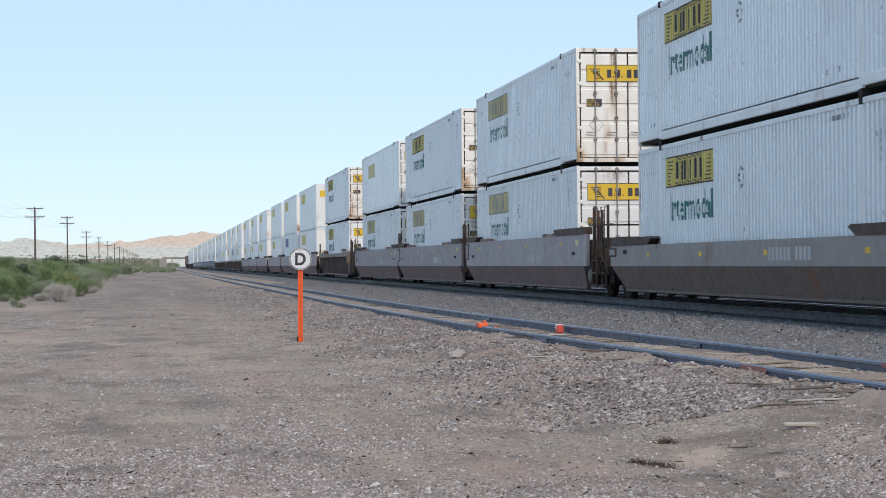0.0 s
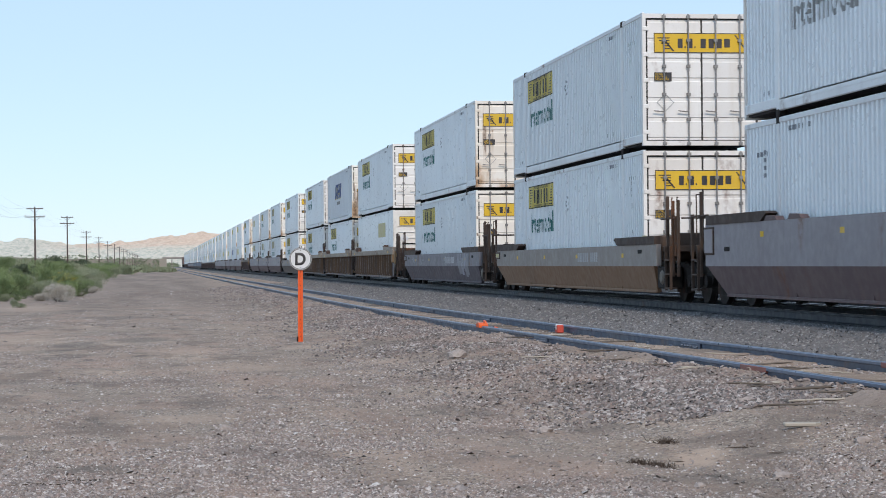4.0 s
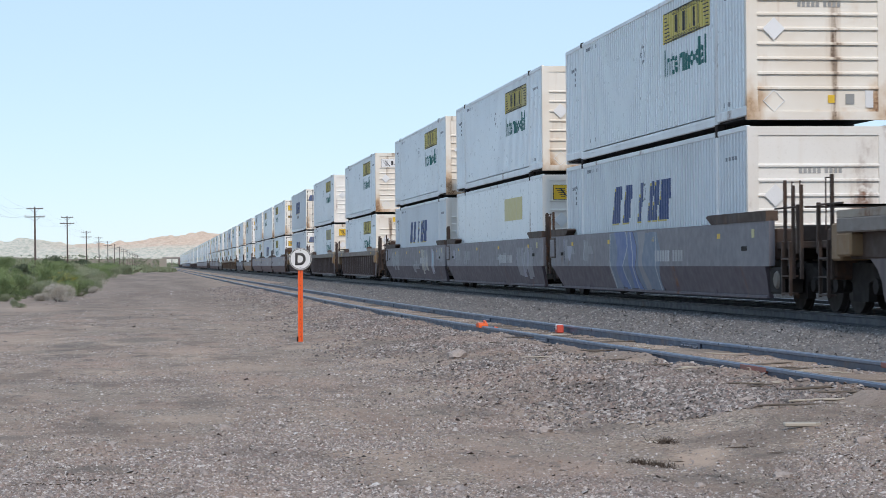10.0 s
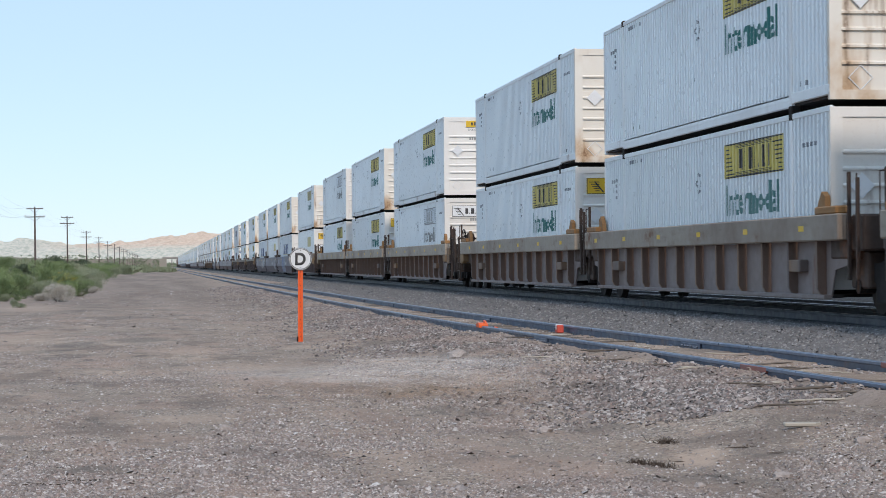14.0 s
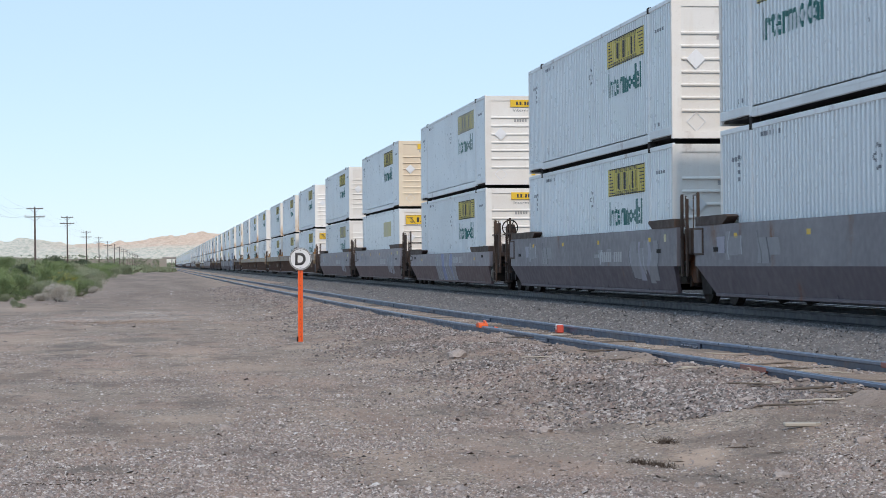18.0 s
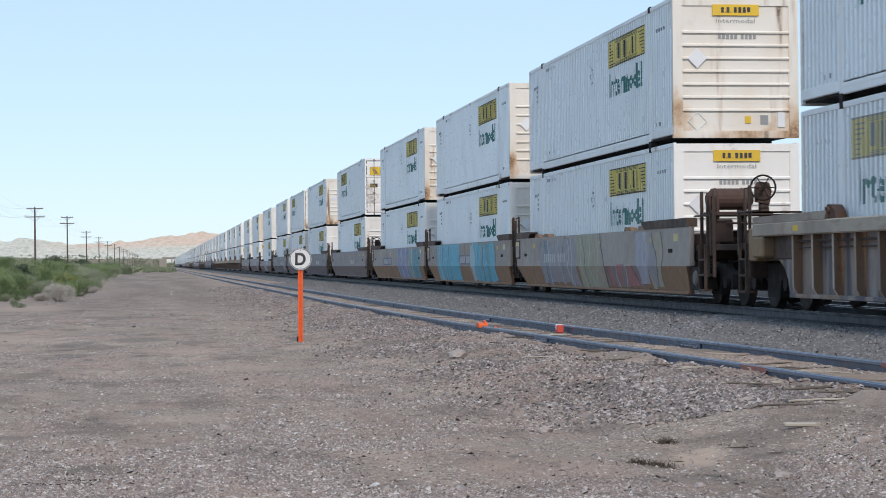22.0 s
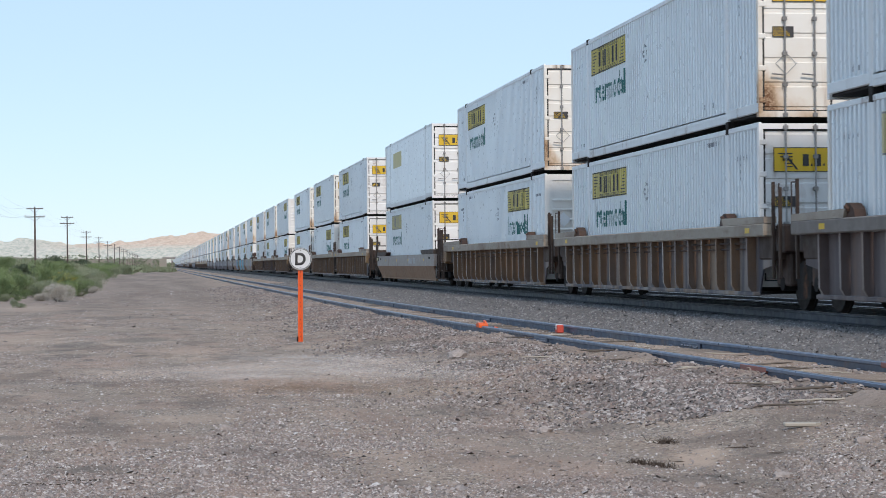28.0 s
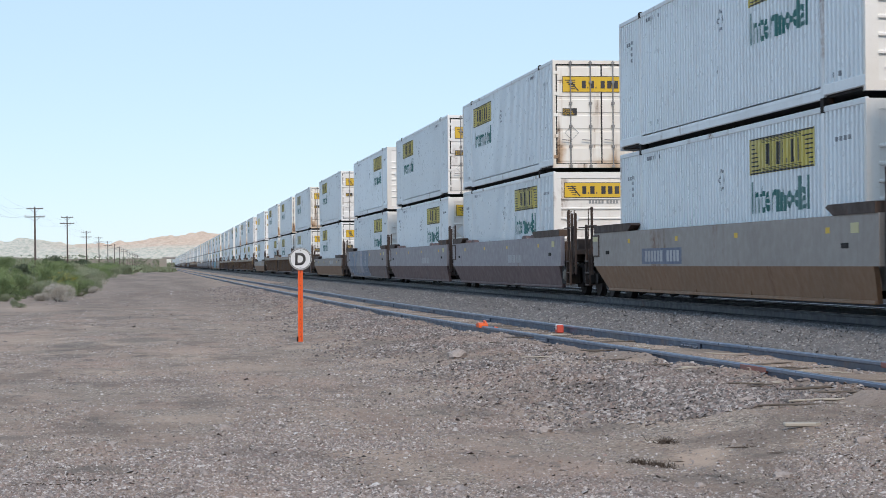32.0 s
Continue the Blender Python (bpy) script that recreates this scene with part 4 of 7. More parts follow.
for args in ((-0.64, 13.99, 0.34, 0.014, 12), (-0.52, 14.19, 0.26, 0.012, -28), (-0.92, 13.98, 0.3, 0.012, 4), (4.28, 14.7, 0.38, 0.012, -4), (4.36, 14.2, 0.22, 0.012, 9), (3.75, 14.6, 0.2, 0.008, 24), (3.6, 14.3, 0.16, 0.008, -31), (4.4, 19.5, 0.3, 0.014, 55), (1.2, 19.0, 0.2, 0.01, 15), (-0.6, 14.2, 0.25, 0.01, -20)):
    stick("twig", *args, twig_mat, "thin dry brown twig on the dirt", "twig")
for x, y, r in ((3.88, 15.62, 0.07), (3.38, 14.45, 0.09), (3.52, 14.4, 0.07)):
    rs = random.Random(int(x * 1000))
    s = Shape()
    for i in range(320):
        a, q = rs.uniform(0, 6.28), abs(rs.gauss(0, 1)) * r * 0.6
        p = Vector((x + q * math.cos(a) * 1.7, y + q * math.sin(a) * 2.2, float(ground_z(x, y)) - 0.005))
        d = Vector((rs.uniform(-1, 1), rs.uniform(-1, 1), rs.uniform(0.1, 0.9))) * rs.uniform(0.03, 0.075)
        e = Vector((rs.uniform(-1, 1), rs.uniform(-1, 1), 0)).normalized() * 0.0035
        s.add([p - e, p + e, p + d], [(0, 1, 2)])
    tagged(new("dead_weed", s.mesh("dead_weed", twig_mat)), "flattened tuft of dead brown weed in the dirt", "weed", kind="stuff")
rs = random.Random(8)
for x, y, r in ((3.41, 12.85, 0.035), (4.0, 13.0, 0.05), (3.2, 17.1, 0.06), (4.6, 12.4, 0.05), (0.55, 18.4, 0.05), (1.9, 13.2, 0.035), (5.1, 17.6, 0.06), (-0.4, 17.0, 0.04), (4.15, 28.8, 0.14), (4.9, 14.0, 0.05)):
    bm = bmesh.new()
    bmesh.ops.create_icosphere(bm, subdivisions=2, radius=r)
    for v in bm.verts:
        v.co = Vector((v.co.x * 1.3, v.co.y, v.co.z * 0.7)) * (1 + 0.45 * noise.noise(v.co * (1.6 / r) + Vector((x, y, 0))))
    me = bpy.data.meshes.new("rock")
    bm.to_mesh(me)
    bm.free()
    me.materials.append(pale_stone)
    tagged(new("rock", me), "pale rough stone half sunk in gravel", "rock").matrix_basis = pose(x, y, float(ground_z(x, y)) + r * 0.12, 0, 0, rs.uniform(0, 360))


# ---- brush ----
def bush_mesh(name, width, height, leaves, mat, seed, long=0.12, thin=0.022, spread=0.9):
    r = np.random.default_rng(seed)
    k = 9
    lobes = np.stack([r.normal(0, 0.17, k) * width, r.normal(0, 0.17, k) * width, r.uniform(0.30, 0.72, k) * height], 1)
    lobes[0] = (0, 0, 0.6 * height)
    size = r.uniform(0.20, 0.33, k) * width
    w = r.integers(0, k, leaves)
    d = r.normal(size=(leaves, 3))
    d /= np.linalg.norm(d, axis=1)[:, None]
    p = lobes[w] + d * (size[w] * r.uniform(0.35, 1.0, leaves) ** 0.5)[:, None] * np.array([1, 1, height / width * 1.2])
    p[:, 2] = np.where(p[:, 2] < 0.02, np.abs(p[:, 2]) + 0.02, p[:, 2])
    out = d * spread + np.array([0, 0, 0.3]) + r.normal(0, 0.5, (leaves, 3))
    out /= np.linalg.norm(out, axis=1)[:, None]
    side = np.cross(out, r.normal(size=(leaves, 3)))
    side /= np.linalg.norm(side, axis=1)[:, None]
    ln = (long * r.uniform(0.5, 1.3, leaves))[:, None]
    th = (thin * r.uniform(0.6, 1.3, leaves))[:, None]
    v = np.stack([p - side * th, p + side * th, p + out * ln * 0.6 + side * th * 0.8, p + out * ln], 1).reshape(-1, 3)
    i = np.arange(leaves)[:, None] * 4
    return soup(name, v, np.concatenate([i + np.array([[0, 1, 2]]), i + np.array([[0, 2, 3]])]), mat)


def stems_mesh(width, height, seed):
    r = random.Random(seed)
    s = Shape()
    for i in range(16):
        a = r.uniform(0, 6.28)
        tip = Vector((math.cos(a) * width * r.uniform(0.15, 0.45), math.sin(a) * width * r.uniform(0.15, 0.45), height * r.uniform(0.5, 0.85)))
        tip.z *= 0.8
        mid = tip * 0.5 + Vector((0, 0, -0.06 * height))
        s.cyl((0, 0, -0.05), mid, 0.012, 5, 0.008).cyl(mid, tip, 0.008, 5, 0.003)
    return s.mesh("woody_base", twig_mat)


def brush():
    kinds = {}
    for key, mat, w, h, n, lg, th in (("green", green_mat, 1.75, 1.25, 8000, 0.06, 0.010), ("sage", sage_mat, 1.7, 1.0, 7500, 0.055, 0.010), ("grey", grey_mat, 1.9, 0.70, 7000, 0.13, 0.006), ("tall", dark_leaf, 2.4, 1.7, 6000, 0.12, 0.02)):
        for s in range(2):
            kinds[key, s] = (bush_mesh("foliage", w, h, n, mat, s * 7 + len(key), lg, th), stems_mesh(w, h, s))
    kinds["yellow", 0] = (kinds["green", 0][0], kinds["green", 0][1])
    blossom = bush_mesh("blossom", 1.75, 1.32, 620, yellow_flower, 77, 0.05, 0.03)
    text = {"green": "green rabbitbrush with thin leaves on sandy ground", "sage": "grey-green sagebrush clump on sandy ground", "grey": "dry silvery-grey brush at the dirt road's edge", "tall": "tall dark green shrub among the brush", "yellow": "green brush dotted with yellow blossom"}

    def plant(key, x, y, scale, tall=1.0):
        rs2 = random.Random(int(x * 31 + y * 17))
        ob = empty("bush", pose(x, y, float(ground_z(x, y)) - 0.04, 0, 0, rs2.uniform(0, 360)))
        ob.scale = (scale, scale, scale * tall * rs2.uniform(0.85, 1.15))
        tagged(ob, text[key], "bush", "brush beside the dirt road")
        f, st = kinds[key, rs2.randrange(2) if (key, 1) in kinds else 0]
        part("foliage", f, None, ob)
        if y < 190:
            part("woody_base", st, None, ob)
        if key == "yellow":
            part("blossom", blossom, None, ob, "yellow blossom heads")

    plant("grey", -4.13, 86, 0.64, 1.5), plant("grey", -5.0, 88.5, 0.5), plant("grey", -3.75, 112, 0.7)
    for key, x, y, s in (("green", -6.6, 87.5, 1.1), ("green", -7.7, 93, 1.25), ("sage", -5.6, 95, 0.8), ("green", -3.85, 101, 0.75), ("sage", -4.15, 113, 0.9), ("sage", -3.9, 121, 0.75), ("sage", -5.5, 101, 0.9), ("green", -8.2, 104, 1.2), ("green", -6.6, 99, 1.0), ("sage", -5.0, 131, 1.1), ("grey", -4.4, 138, 0.8), ("green", -6.0, 137, 1.2)):
        plant(key, x, y, s)
    plant("yellow", -5.0, 117, 1.0), plant("yellow", -7.3, 113, 0.9), plant("green", -4.45, 99, 0.72), plant("tall", -11.3, 172, 1.0), plant("tall", -16.2, 330, 1.5), plant("tall", -13.0, 345, 1.5), plant("tall", -15.5, 240, 0.8)
    rs3 = random.Random(12)
    done = [(-4.9, 112, 2.4), (-4.7, 104, 2.0), (-4.6, 98, 2.0), (-4.3, 90, 2.4), (-6.5, 88, 1.4), (-7.6, 93, 1.4), (-5.6, 96, 1.4)]
    for k in range(2600):
        y = 84 * (4.4 ** (rs3.random() ** 1.25))
        edge = -4.3 - 1.2 * rs3.random() - (y < 92) * 1.1
        x = edge - abs(rs3.gauss(0, 1)) * 0.045 * y
        if x < -0.085 * y - 2 or any(abs(x - a) < 1.05 * c and abs(y - b) < 3.4 * c for a, b, c in done):
            continue
        sc = rs3.choice((0.55, 0.75, 0.95, 1.15)) * rs3.uniform(0.85, 1.15) * (1 + (y - 84) / 600)
        done.append((x, y, 1.0 + y / 260))
        plant(rs3.choices(("green", "sage", "sage", "grey"), (4, 4, 4, 1.6))[0], x, y, sc)
        if len(done) > 100:
            break
    # low tufts at the foot of the brush
    for i in range(26):
        y = rs3.uniform(74, 120)
        plant(rs3.choice(("sage", "green")), -0.078 * y + rs3.uniform(-0.6, 1.4), y, rs3.uniform(0.22, 0.4))
    # far scrub over the rising land and along the track's verge
    r = np.random.default_rng(3)
    n = 2700
    y = 330 * (4.0 ** r.random(n))
    x = -5 - np.abs(r.normal(0, 1, n)) * 0.05 * y
    verge = r.random(n) < 0.16
    x[verge] = r.uniform(-4, 3.4, verge.sum())
    y[verge] = r.uniform(430, 1300, verge.sum())
    one = bush_mesh("scrub", 1.6, 0.95, 60, green_mat, 40, 0.30, 0.09)
    v0 = np.array([v.co for v in one.vertices])
    f0 = np.array([p.vertices for p in one.polygons])
    sc = r.uniform(0.6, 1.5, n) * np.where(verge, 0.8, 1.2)
    slope = np.arange(n) < 420  # thickets on the far road embankment
    y[slope] = r.uniform(1375, 1389, 420)
    x[slope] = -1 - np.abs(r.normal(0, 1, 420)) * 60
    sc[slope] *= 0.9
    under = np.arange(n) >= 2550  # thickets that close the view beneath the bridge
    y[under], x[under] = r.uniform(1440, 1650, 150), r.uniform(-8, 12, 150)
    sc[under] *= 2.2
    a = r.uniform(0, 6.28, n)
    v = v0[None] * sc[:, None, None]
    w = np.stack([v[:, :, 0] * np.cos(a)[:, None] - v[:, :, 1] * np.sin(a)[:, None] + x[:, None], v[:, :, 0] * np.sin(a)[:, None] + v[:, :, 1] * np.cos(a)[:, None] + y[:, None], v[:, :, 2] + (ground_z(x, y) + np.where(slope, (y - 1376) / 18 * 8, 0).clip(0, 8))[:, None] - 0.1], 2)
    me = soup("scrub", w.reshape(-1, 3), (f0[None] + (np.arange(n) * len(v0))[:, None, None]).reshape(-1, 3), sage_mat)
    tagged(new("scrub", me), "distant grey-green desert scrub", "scrub", kind="stuff")


brush()


# ---- pole line ----
def pole_line():
    spots = [(-15.0, 166.6 + 88.0 * i, 8.75 + (1.0 if i == 2 else 0)) for i in range(15)]
    tops = []
    for x, y, h in spots:
        base = float(ground_z(x, y))
        h = h - base + 0.0
        ob = empty("utility_pole", pose(x, y, base, 0, -0.25))
        tagged(ob, "tall brown wooden pole with two crossarms beside the railway", "utility pole", "pole line along the railway")
        part("shaft", Shape().cyl((0, 0, -0.5), (0, 0, h), 0.145, 12, 0.09), pole_wood, ob)
        for z, w in ((h - 0.25, 0.98), (h - 1.25, 1.18)):
            part("crossarm", Shape().box(-w, w, -0.17, -0.06, z - 0.055, z + 0.055, 0.012), pole_wood, ob)
            part("brace", Shape().cyl((-w * 0.55, -0.13, z - 0.05), (0, -0.13, z - 0.55), 0.022, 6).cyl((w * 0.55, -0.13, z - 0.05), (0, -0.13, z - 0.55), 0.022, 6), steel_rod, ob)
            for k in (-0.92, -0.5, 0.5, 0.92) if y < 480 else ():
                part("insulator", Shape().cyl((w * k, -0.115, z + 0.06), (w * k, -0.115, z + 0.13), 0.02, 8).cyl((w * k, -0.115, z + 0.12), (w * k, -0.115, z + 0.24), 0.055, 10, 0.04), sign_white, ob)
        tops.append((x, y - 0.115, base + h))
    for dz, w, ks in ((-0.01, 0.98, (-0.92, 0.92)), (-1.01, 1.18, (-0.92, -0.5, 0.5, 0.92))):
        for k in ks:
            s = Shape()
            for (x0, y0, z0), (x1, y1, z1) in zip(tops, tops[1:]):
                pts = []
                for i in range(13):
                    t = i / 12
                    pts.append(Vector((x0 + w * k, y0 + (y1 - y0) * t, z0 + dz + (z1 - z0) * t - 1.1 * 4 * t * (1 - t))))
                for a, b in zip(pts, pts[1:]):
                    s.cyl(a, b, 0.004, 4)
            tagged(new("overhead_wire", s.mesh("overhead_wire", under_steel)), "thin dark sagging wire strung between wooden poles", "wire", "wires of the pole line")


pole_line()


# ---- distance: road embankment, bridge, hills ----
def distance():
    y0 = 1400.0
    v, f = [], []
    xs = np.concatenate([np.linspace(-420, -2, 60), [4.3]])
    for side in (0, 1):
        pts = xs if side == 0 else np.concatenate([[20.0], np.linspace(24, 420, 40)])
        s = Shape()
        rows = []
        for x in pts:
            top = 6.2 + 1.6 * ramp(-x, 60, 110) + 0.7 * float(rough(x, 0, 9, 31))
            rows.append([(x, y0 - 24, -0.3), (x, y0 - 6, top), (x, y0 + 6, top), (x, y0 + 24, -0.3)])
        verts = [p for r in rows for p in r]
        faces = [(i * 4 + j, i * 4 + j + 1, i * 4 + 5 + j, i * 4 + 4 + j) for i in range(len(rows) - 1) for j in range(3)]
        faces += [(0, 1, 2, 3), tuple(len(verts) - 4 + k for k in (3, 2, 1, 0))]
        tagged(new("embankment", s.add(verts, faces).mesh("embankment", ridge_mat)), "long dark scrub-grown road embankment across the valley", "embankment", kind="structure")
    br = tagged(empty("road_bridge", pose(11, y0, 0)), "plain concrete road bridge over the tracks", "bridge", kind="structure")
    part("deck", Shape().box(-9.5, 9.8, -5.5, 5.5, 6.5, 6.95, 0.05), concrete, br)
    for x in (-5.0, -2.5, 0.0, 2.5, 5.0):
        part("girder", Shape().box(-9.4, 9.7, x - 0.25, x + 0.25, 5.9, 6.5, 0.03), concrete, br)
    part("pier", Shape().box(-3.4, -2.8, -5, 5, -0.2, 5.9, 0.05), concrete, br)
    for k in (-1, 1):
        part("parapet", Shape().box(-9.5, 9.8, k * 5.3 - 0.15, k * 5.3 + 0.15, 6.95, 7.2, 0.03), concrete, br)
        part("pier", Shape().box(k * 7.2 - 0.4, k * 7.2 + 0.4, -5, 5, -0.2, 5.9, 0.05), concrete, br)
    xs, ys = np.concatenate([np.linspace(-1900, -560, 60), np.arange(-550, 420, 5.0), np.linspace(430, 1900, 60)]), np.linspace(2300, 4500, 64)
    gx, gy = np.meshgrid(xs, ys)
    ang = gx / gy * 3650 + 283  # bearing, on the scale of the picture's width
    crest = np.interp(ang, [-1500, -400, -60, 8, 30, 52, 72, 95, 138, 190, 213, 254, 290, 328, 360, 394, 430, 520, 700, 2400], [40, 50, 50, 50, 51, 55, 50, 46, 43, 42, 46.5, 51, 57, 61, 64, 62, 63, 58, 50, 40])
    env = ramp(gy, 2350, 3700) * (1 - 0.55 * ramp(gy, 4000, 4500))
    up = crest / 3650 * 3450 * env
    up = up * (0.97 + 0.06 * rough(gx, gy, 260, 41)) + 3 * (rough(gx, gy, 95, 42) - 0.5) * env + 5 * (rough(gx, gy * 0.5, 38, 43) - 0.5) * env + 5 * ramp(rough(gx, gy * 0.3, 17, 44), 0.55, 0.9) * env * ramp(rough(gx, gy, 130, 45), 0.4, 0.6) - 3
    nx, ny = len(xs), len(ys)
    k = (np.arange(ny - 1)[:, None] * nx + np.arange(nx - 1)[None]).ravel()
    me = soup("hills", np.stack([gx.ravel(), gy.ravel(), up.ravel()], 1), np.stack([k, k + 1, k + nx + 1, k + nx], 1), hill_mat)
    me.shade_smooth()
    tagged(new("hills", me), "pink sandstone hills with haze-paled green scrub on the lower slopes", "hills", kind="structure")


distance()


# ---- shipping containers ----
PITCH_RIB, DEEP = 0.20, 0.055
HX, HY = WID / 2, LEN / 2


def groove(y):
    u = (y / PITCH_RIB) % 1.0
    return 0.0 if u < 0.46 else (u - 0.46) / 0.07 if u < 0.53 else 1.0 if u < 0.93 else (1 - u) / 0.07


def breaks(y0, y1):
    k0, k1 = math.floor(y0 / PITCH_RIB) - 1, math.ceil(y1 / PITCH_RIB) + 1
    ys = {y0, y1} | {(k + u) * PITCH_RIB for k in range(k0, k1) for u in (0, 0.46, 0.53, 0.93)}
    return sorted(y for y in ys if y0 - 1e-6 <= y <= y1 + 1e-6)


def ribbed(shape, y0, y1, z0, z1, off, side, depth=0.0):
    """A sheet that follows the container's ribbed wall, off metres proud of it."""
    ys = breaks(y0, y1)
    v = []
    for y in ys:
        x = side * (HX - DEEP * groove(y + 1e-9) + off - 0.006)
        v += [(x, y, z0), (x, y, z1)]
    n = len(ys)
    f = [(2 * i, 2 * i + 2, 2 * i + 3, 2 * i + 1) for i in range(n - 1)]
    if depth:
        v += [(p[0] - side * depth, p[1], p[2]) for p in v]
        f += [tuple(k + 2 * n for k in q) for q in f]
        f += [(2 * i, 2 * i + 2, 2 * n + 2 * i + 2, 2 * n + 2 * i) for i in range(n - 1)]
        f += [(2 * i + 1, 2 * i + 3, 2 * n + 2 * i + 3, 2 * n + 2 * i + 1) for i in range(n - 1)]
    return shape.add(v, f)


def ribbed_words(words, height, across, mat, side, yc, zc):
    """Letters painted on the ribbed wall, cut and bent along its grooves."""
    me = text_mesh(words, height, mat, across, 0.018)
    bm = bmesh.new()
    bm.from_mesh(me)
    for v in bm.verts:
        v.co = Vector((0, yc + v.co.x * (-1 if side < 0 else 1), zc + v.co.z))
    for y in breaks(yc - across / 2, yc + across / 2):
        bmesh.ops.bisect_plane(bm, geom=bm.verts[:] + bm.edges[:] + bm.faces[:], plane_co=(0, y, 0), plane_no=(0, 1, 0), dist=1e-5)
    for v in bm.verts:
        v.co.x = side * (HX - DEEP * groove(v.co.y + 1e-6) + 0.004 - 0.006)
    bm.to_mesh(me)
    bm.free()
    return me


# bars that stand for a name, along its width: start, width, foot and head, all as shares
NAME_BARS = [(0.22, 0.05, 0, 1), (0.29, 0.012, 0, 0.2), (0.32, 0.055, 0, 1), (0.395, 0.012, 0, 0.2), (0.46, 0.055, 0, 1), (0.545, 0.055, 0, 1), (0.63, 0.055, 0, 1), (0.71, 0.06, 0.1, 1)]
NUMBER_BARS = [(0.0, 0.07), (0.1, 0.07), (0.2, 0.07), (0.3, 0.07), (0.46, 0.07), (0.56, 0.07), (0.66, 0.07), (0.76, 0.07), (0.86, 0.07)]


def bars(shape, x0, x1, z0, z1, y, turned=1):
    """Plain upright bars in place of a name; turned: -1 where it is read from the back."""
    xm, wide = (x0 + x1) / 2, (x1 - x0) / 0.55
    for a, w, u0, u1 in NAME_BARS:
        p, q = sorted((turned * (a - 0.495), turned * (a + w - 0.495)))
        shape.box(xm + p * wide, xm + q * wide, min(y), max(y), z0 + (z1 - z0) * u0, z0 + (z1 - z0) * u1)
    return shape


def small_bars(shape, x0, x1, z0, z1, y):
    """A row of small even bars in place of a number."""
    for a, w in NUMBER_BARS:
        shape.box(x0 + (x1 - x0) * a, x0 + (x1 - x0) * (a + w), min(y), max(y), z0, z1)
    return shape


def outline(shape, x0, x1, z0, z1, w, y0, y1):
    """A thin painted border."""
    return shape.box(x0, x1, y0, y1, z0, z0 + w).box(x0, x1, y0, y1, z1 - w, z1).box(x0, x0 + w, y0, y1, z0 + w, z1 - w).box(x1 - w, x1, y0, y1, z0 + w, z1 - w)


def swept(shape, x0, x1, z0, z1, y0, y1):
    """A few thin level lines that taper like a wing."""
    for k in range(5):
        z = z0 + (z1 - z0) * k / 5
        a, b = sorted((x1 - (x1 - x0) * (0.35 + 0.13 * k), x1))
        shape.box(a, b, y0, y1, z, z + (z1 - z0) * 0.07)
    return shape


def face_plate(x0, x1, z0, z1, prof, y_back, sg):
    """A plate whose outer face steps in and out by height: prof rows (z, y) from z0 to z1; sg: the way it faces."""
    poly = [(y_back, z0)] + [(y, z) for z, y in prof] + [(y_back, z1)]
    return Shape().prism(poly, x0, x1, "x")


def ring(x0, x1, z0, z1, w, h0, h1, ya, yb):
    """A rectangular frame, x and z outside, with posts w wide, sill h0 and header h1 high."""
    o, i = [(x0, z0), (x1, z0), (x1, z1), (x0, z1)], [(x0 + w, z0 + h0), (x1 - w, z0 + h0), (x1 - w, z1 - h1), (x0 + w, z1 - h1)]
    v = [(x, y, z) for y in (ya, yb) for q in (o, i) for x, z in q]
    f = []
    for k in range(4):
        m = (k + 1) % 4
        f += [(k, m, 4 + m, 4 + k), (8 + k, 8 + m, 12 + m, 12 + k), (k, m, 8 + m, 8 + k), (4 + k, 4 + m, 12 + m, 12 + k)]
    return Shape().add(v, f)


def diamond(shape, x, z, r, y0, y1):
    return shape.prism([(x - r, z), (x, z - r), (x + r, z), (x, z + r)], y0, y1, "y")


def diamond_ring(shape, x, z, r, y0, y1, w=0.018):
    """An empty placard holder: the four thin sides of a diamond."""
    o, i = [(x + r, z), (x, z + r), (x - r, z), (x, z - r)], [(x + r - w, z), (x, z + r - w), (x - r + w, z), (x, z - r + w)]
    for k in range(4):
        shape.prism([o[k], o[(k + 1) % 4], i[(k + 1) % 4], i[k]], y0, y1, "y")
    return shape


CACHE = {}


def bar_part(*args):
    """Small marks, too fine to pick apart singly, as one part."""
    return tagged(part(*args), kind="stuff")


def cached(key, make):
    if key not in CACHE:
        CACHE[key] = make()
    return CACHE[key]


# rows of plain blocks, foot to head, that make up each broad slanted mark
WORD_ROWS = [
    [[(0.0, 0.80)], [(0.0, 0.80)], [(0.0, 0.80)], [(0.0, 0.80)]],
    [[(0.0, 0.32), (0.40, 0.78)], [(0.0, 0.32), (0.40, 0.78)], [(0.0, 0.32), (0.40, 0.78)], [(0.0, 0.32), (0.40, 0.78)]],
    [[(0.02, 0.30)], [(0.02, 0.30)], [(0.02, 0.30)], [(0.02, 0.30)]],
    [[(-0.46, 0.16)], [(-0.46, 0.16)], [(-0.46, 0.16)], [(-0.46, 0.16)]],
    [[(-0.60, 0.10)], [(-0.60, 0.10)], [(-0.60, 0.10)], [(-0.60, 0.10)]],
]
LABELS = {
    "yellow": "white ribbed container with a yellow side sign and green lettering",
    "faded": "white ribbed container with a bleached yellow side sign",
    "ghost": "white ribbed container with a worn grey side sign",
    "blue": "pale grey ribbed container with slanted blue lettering",
    "panel": "smooth white sheet-sided container with a pale yellow sign",
}


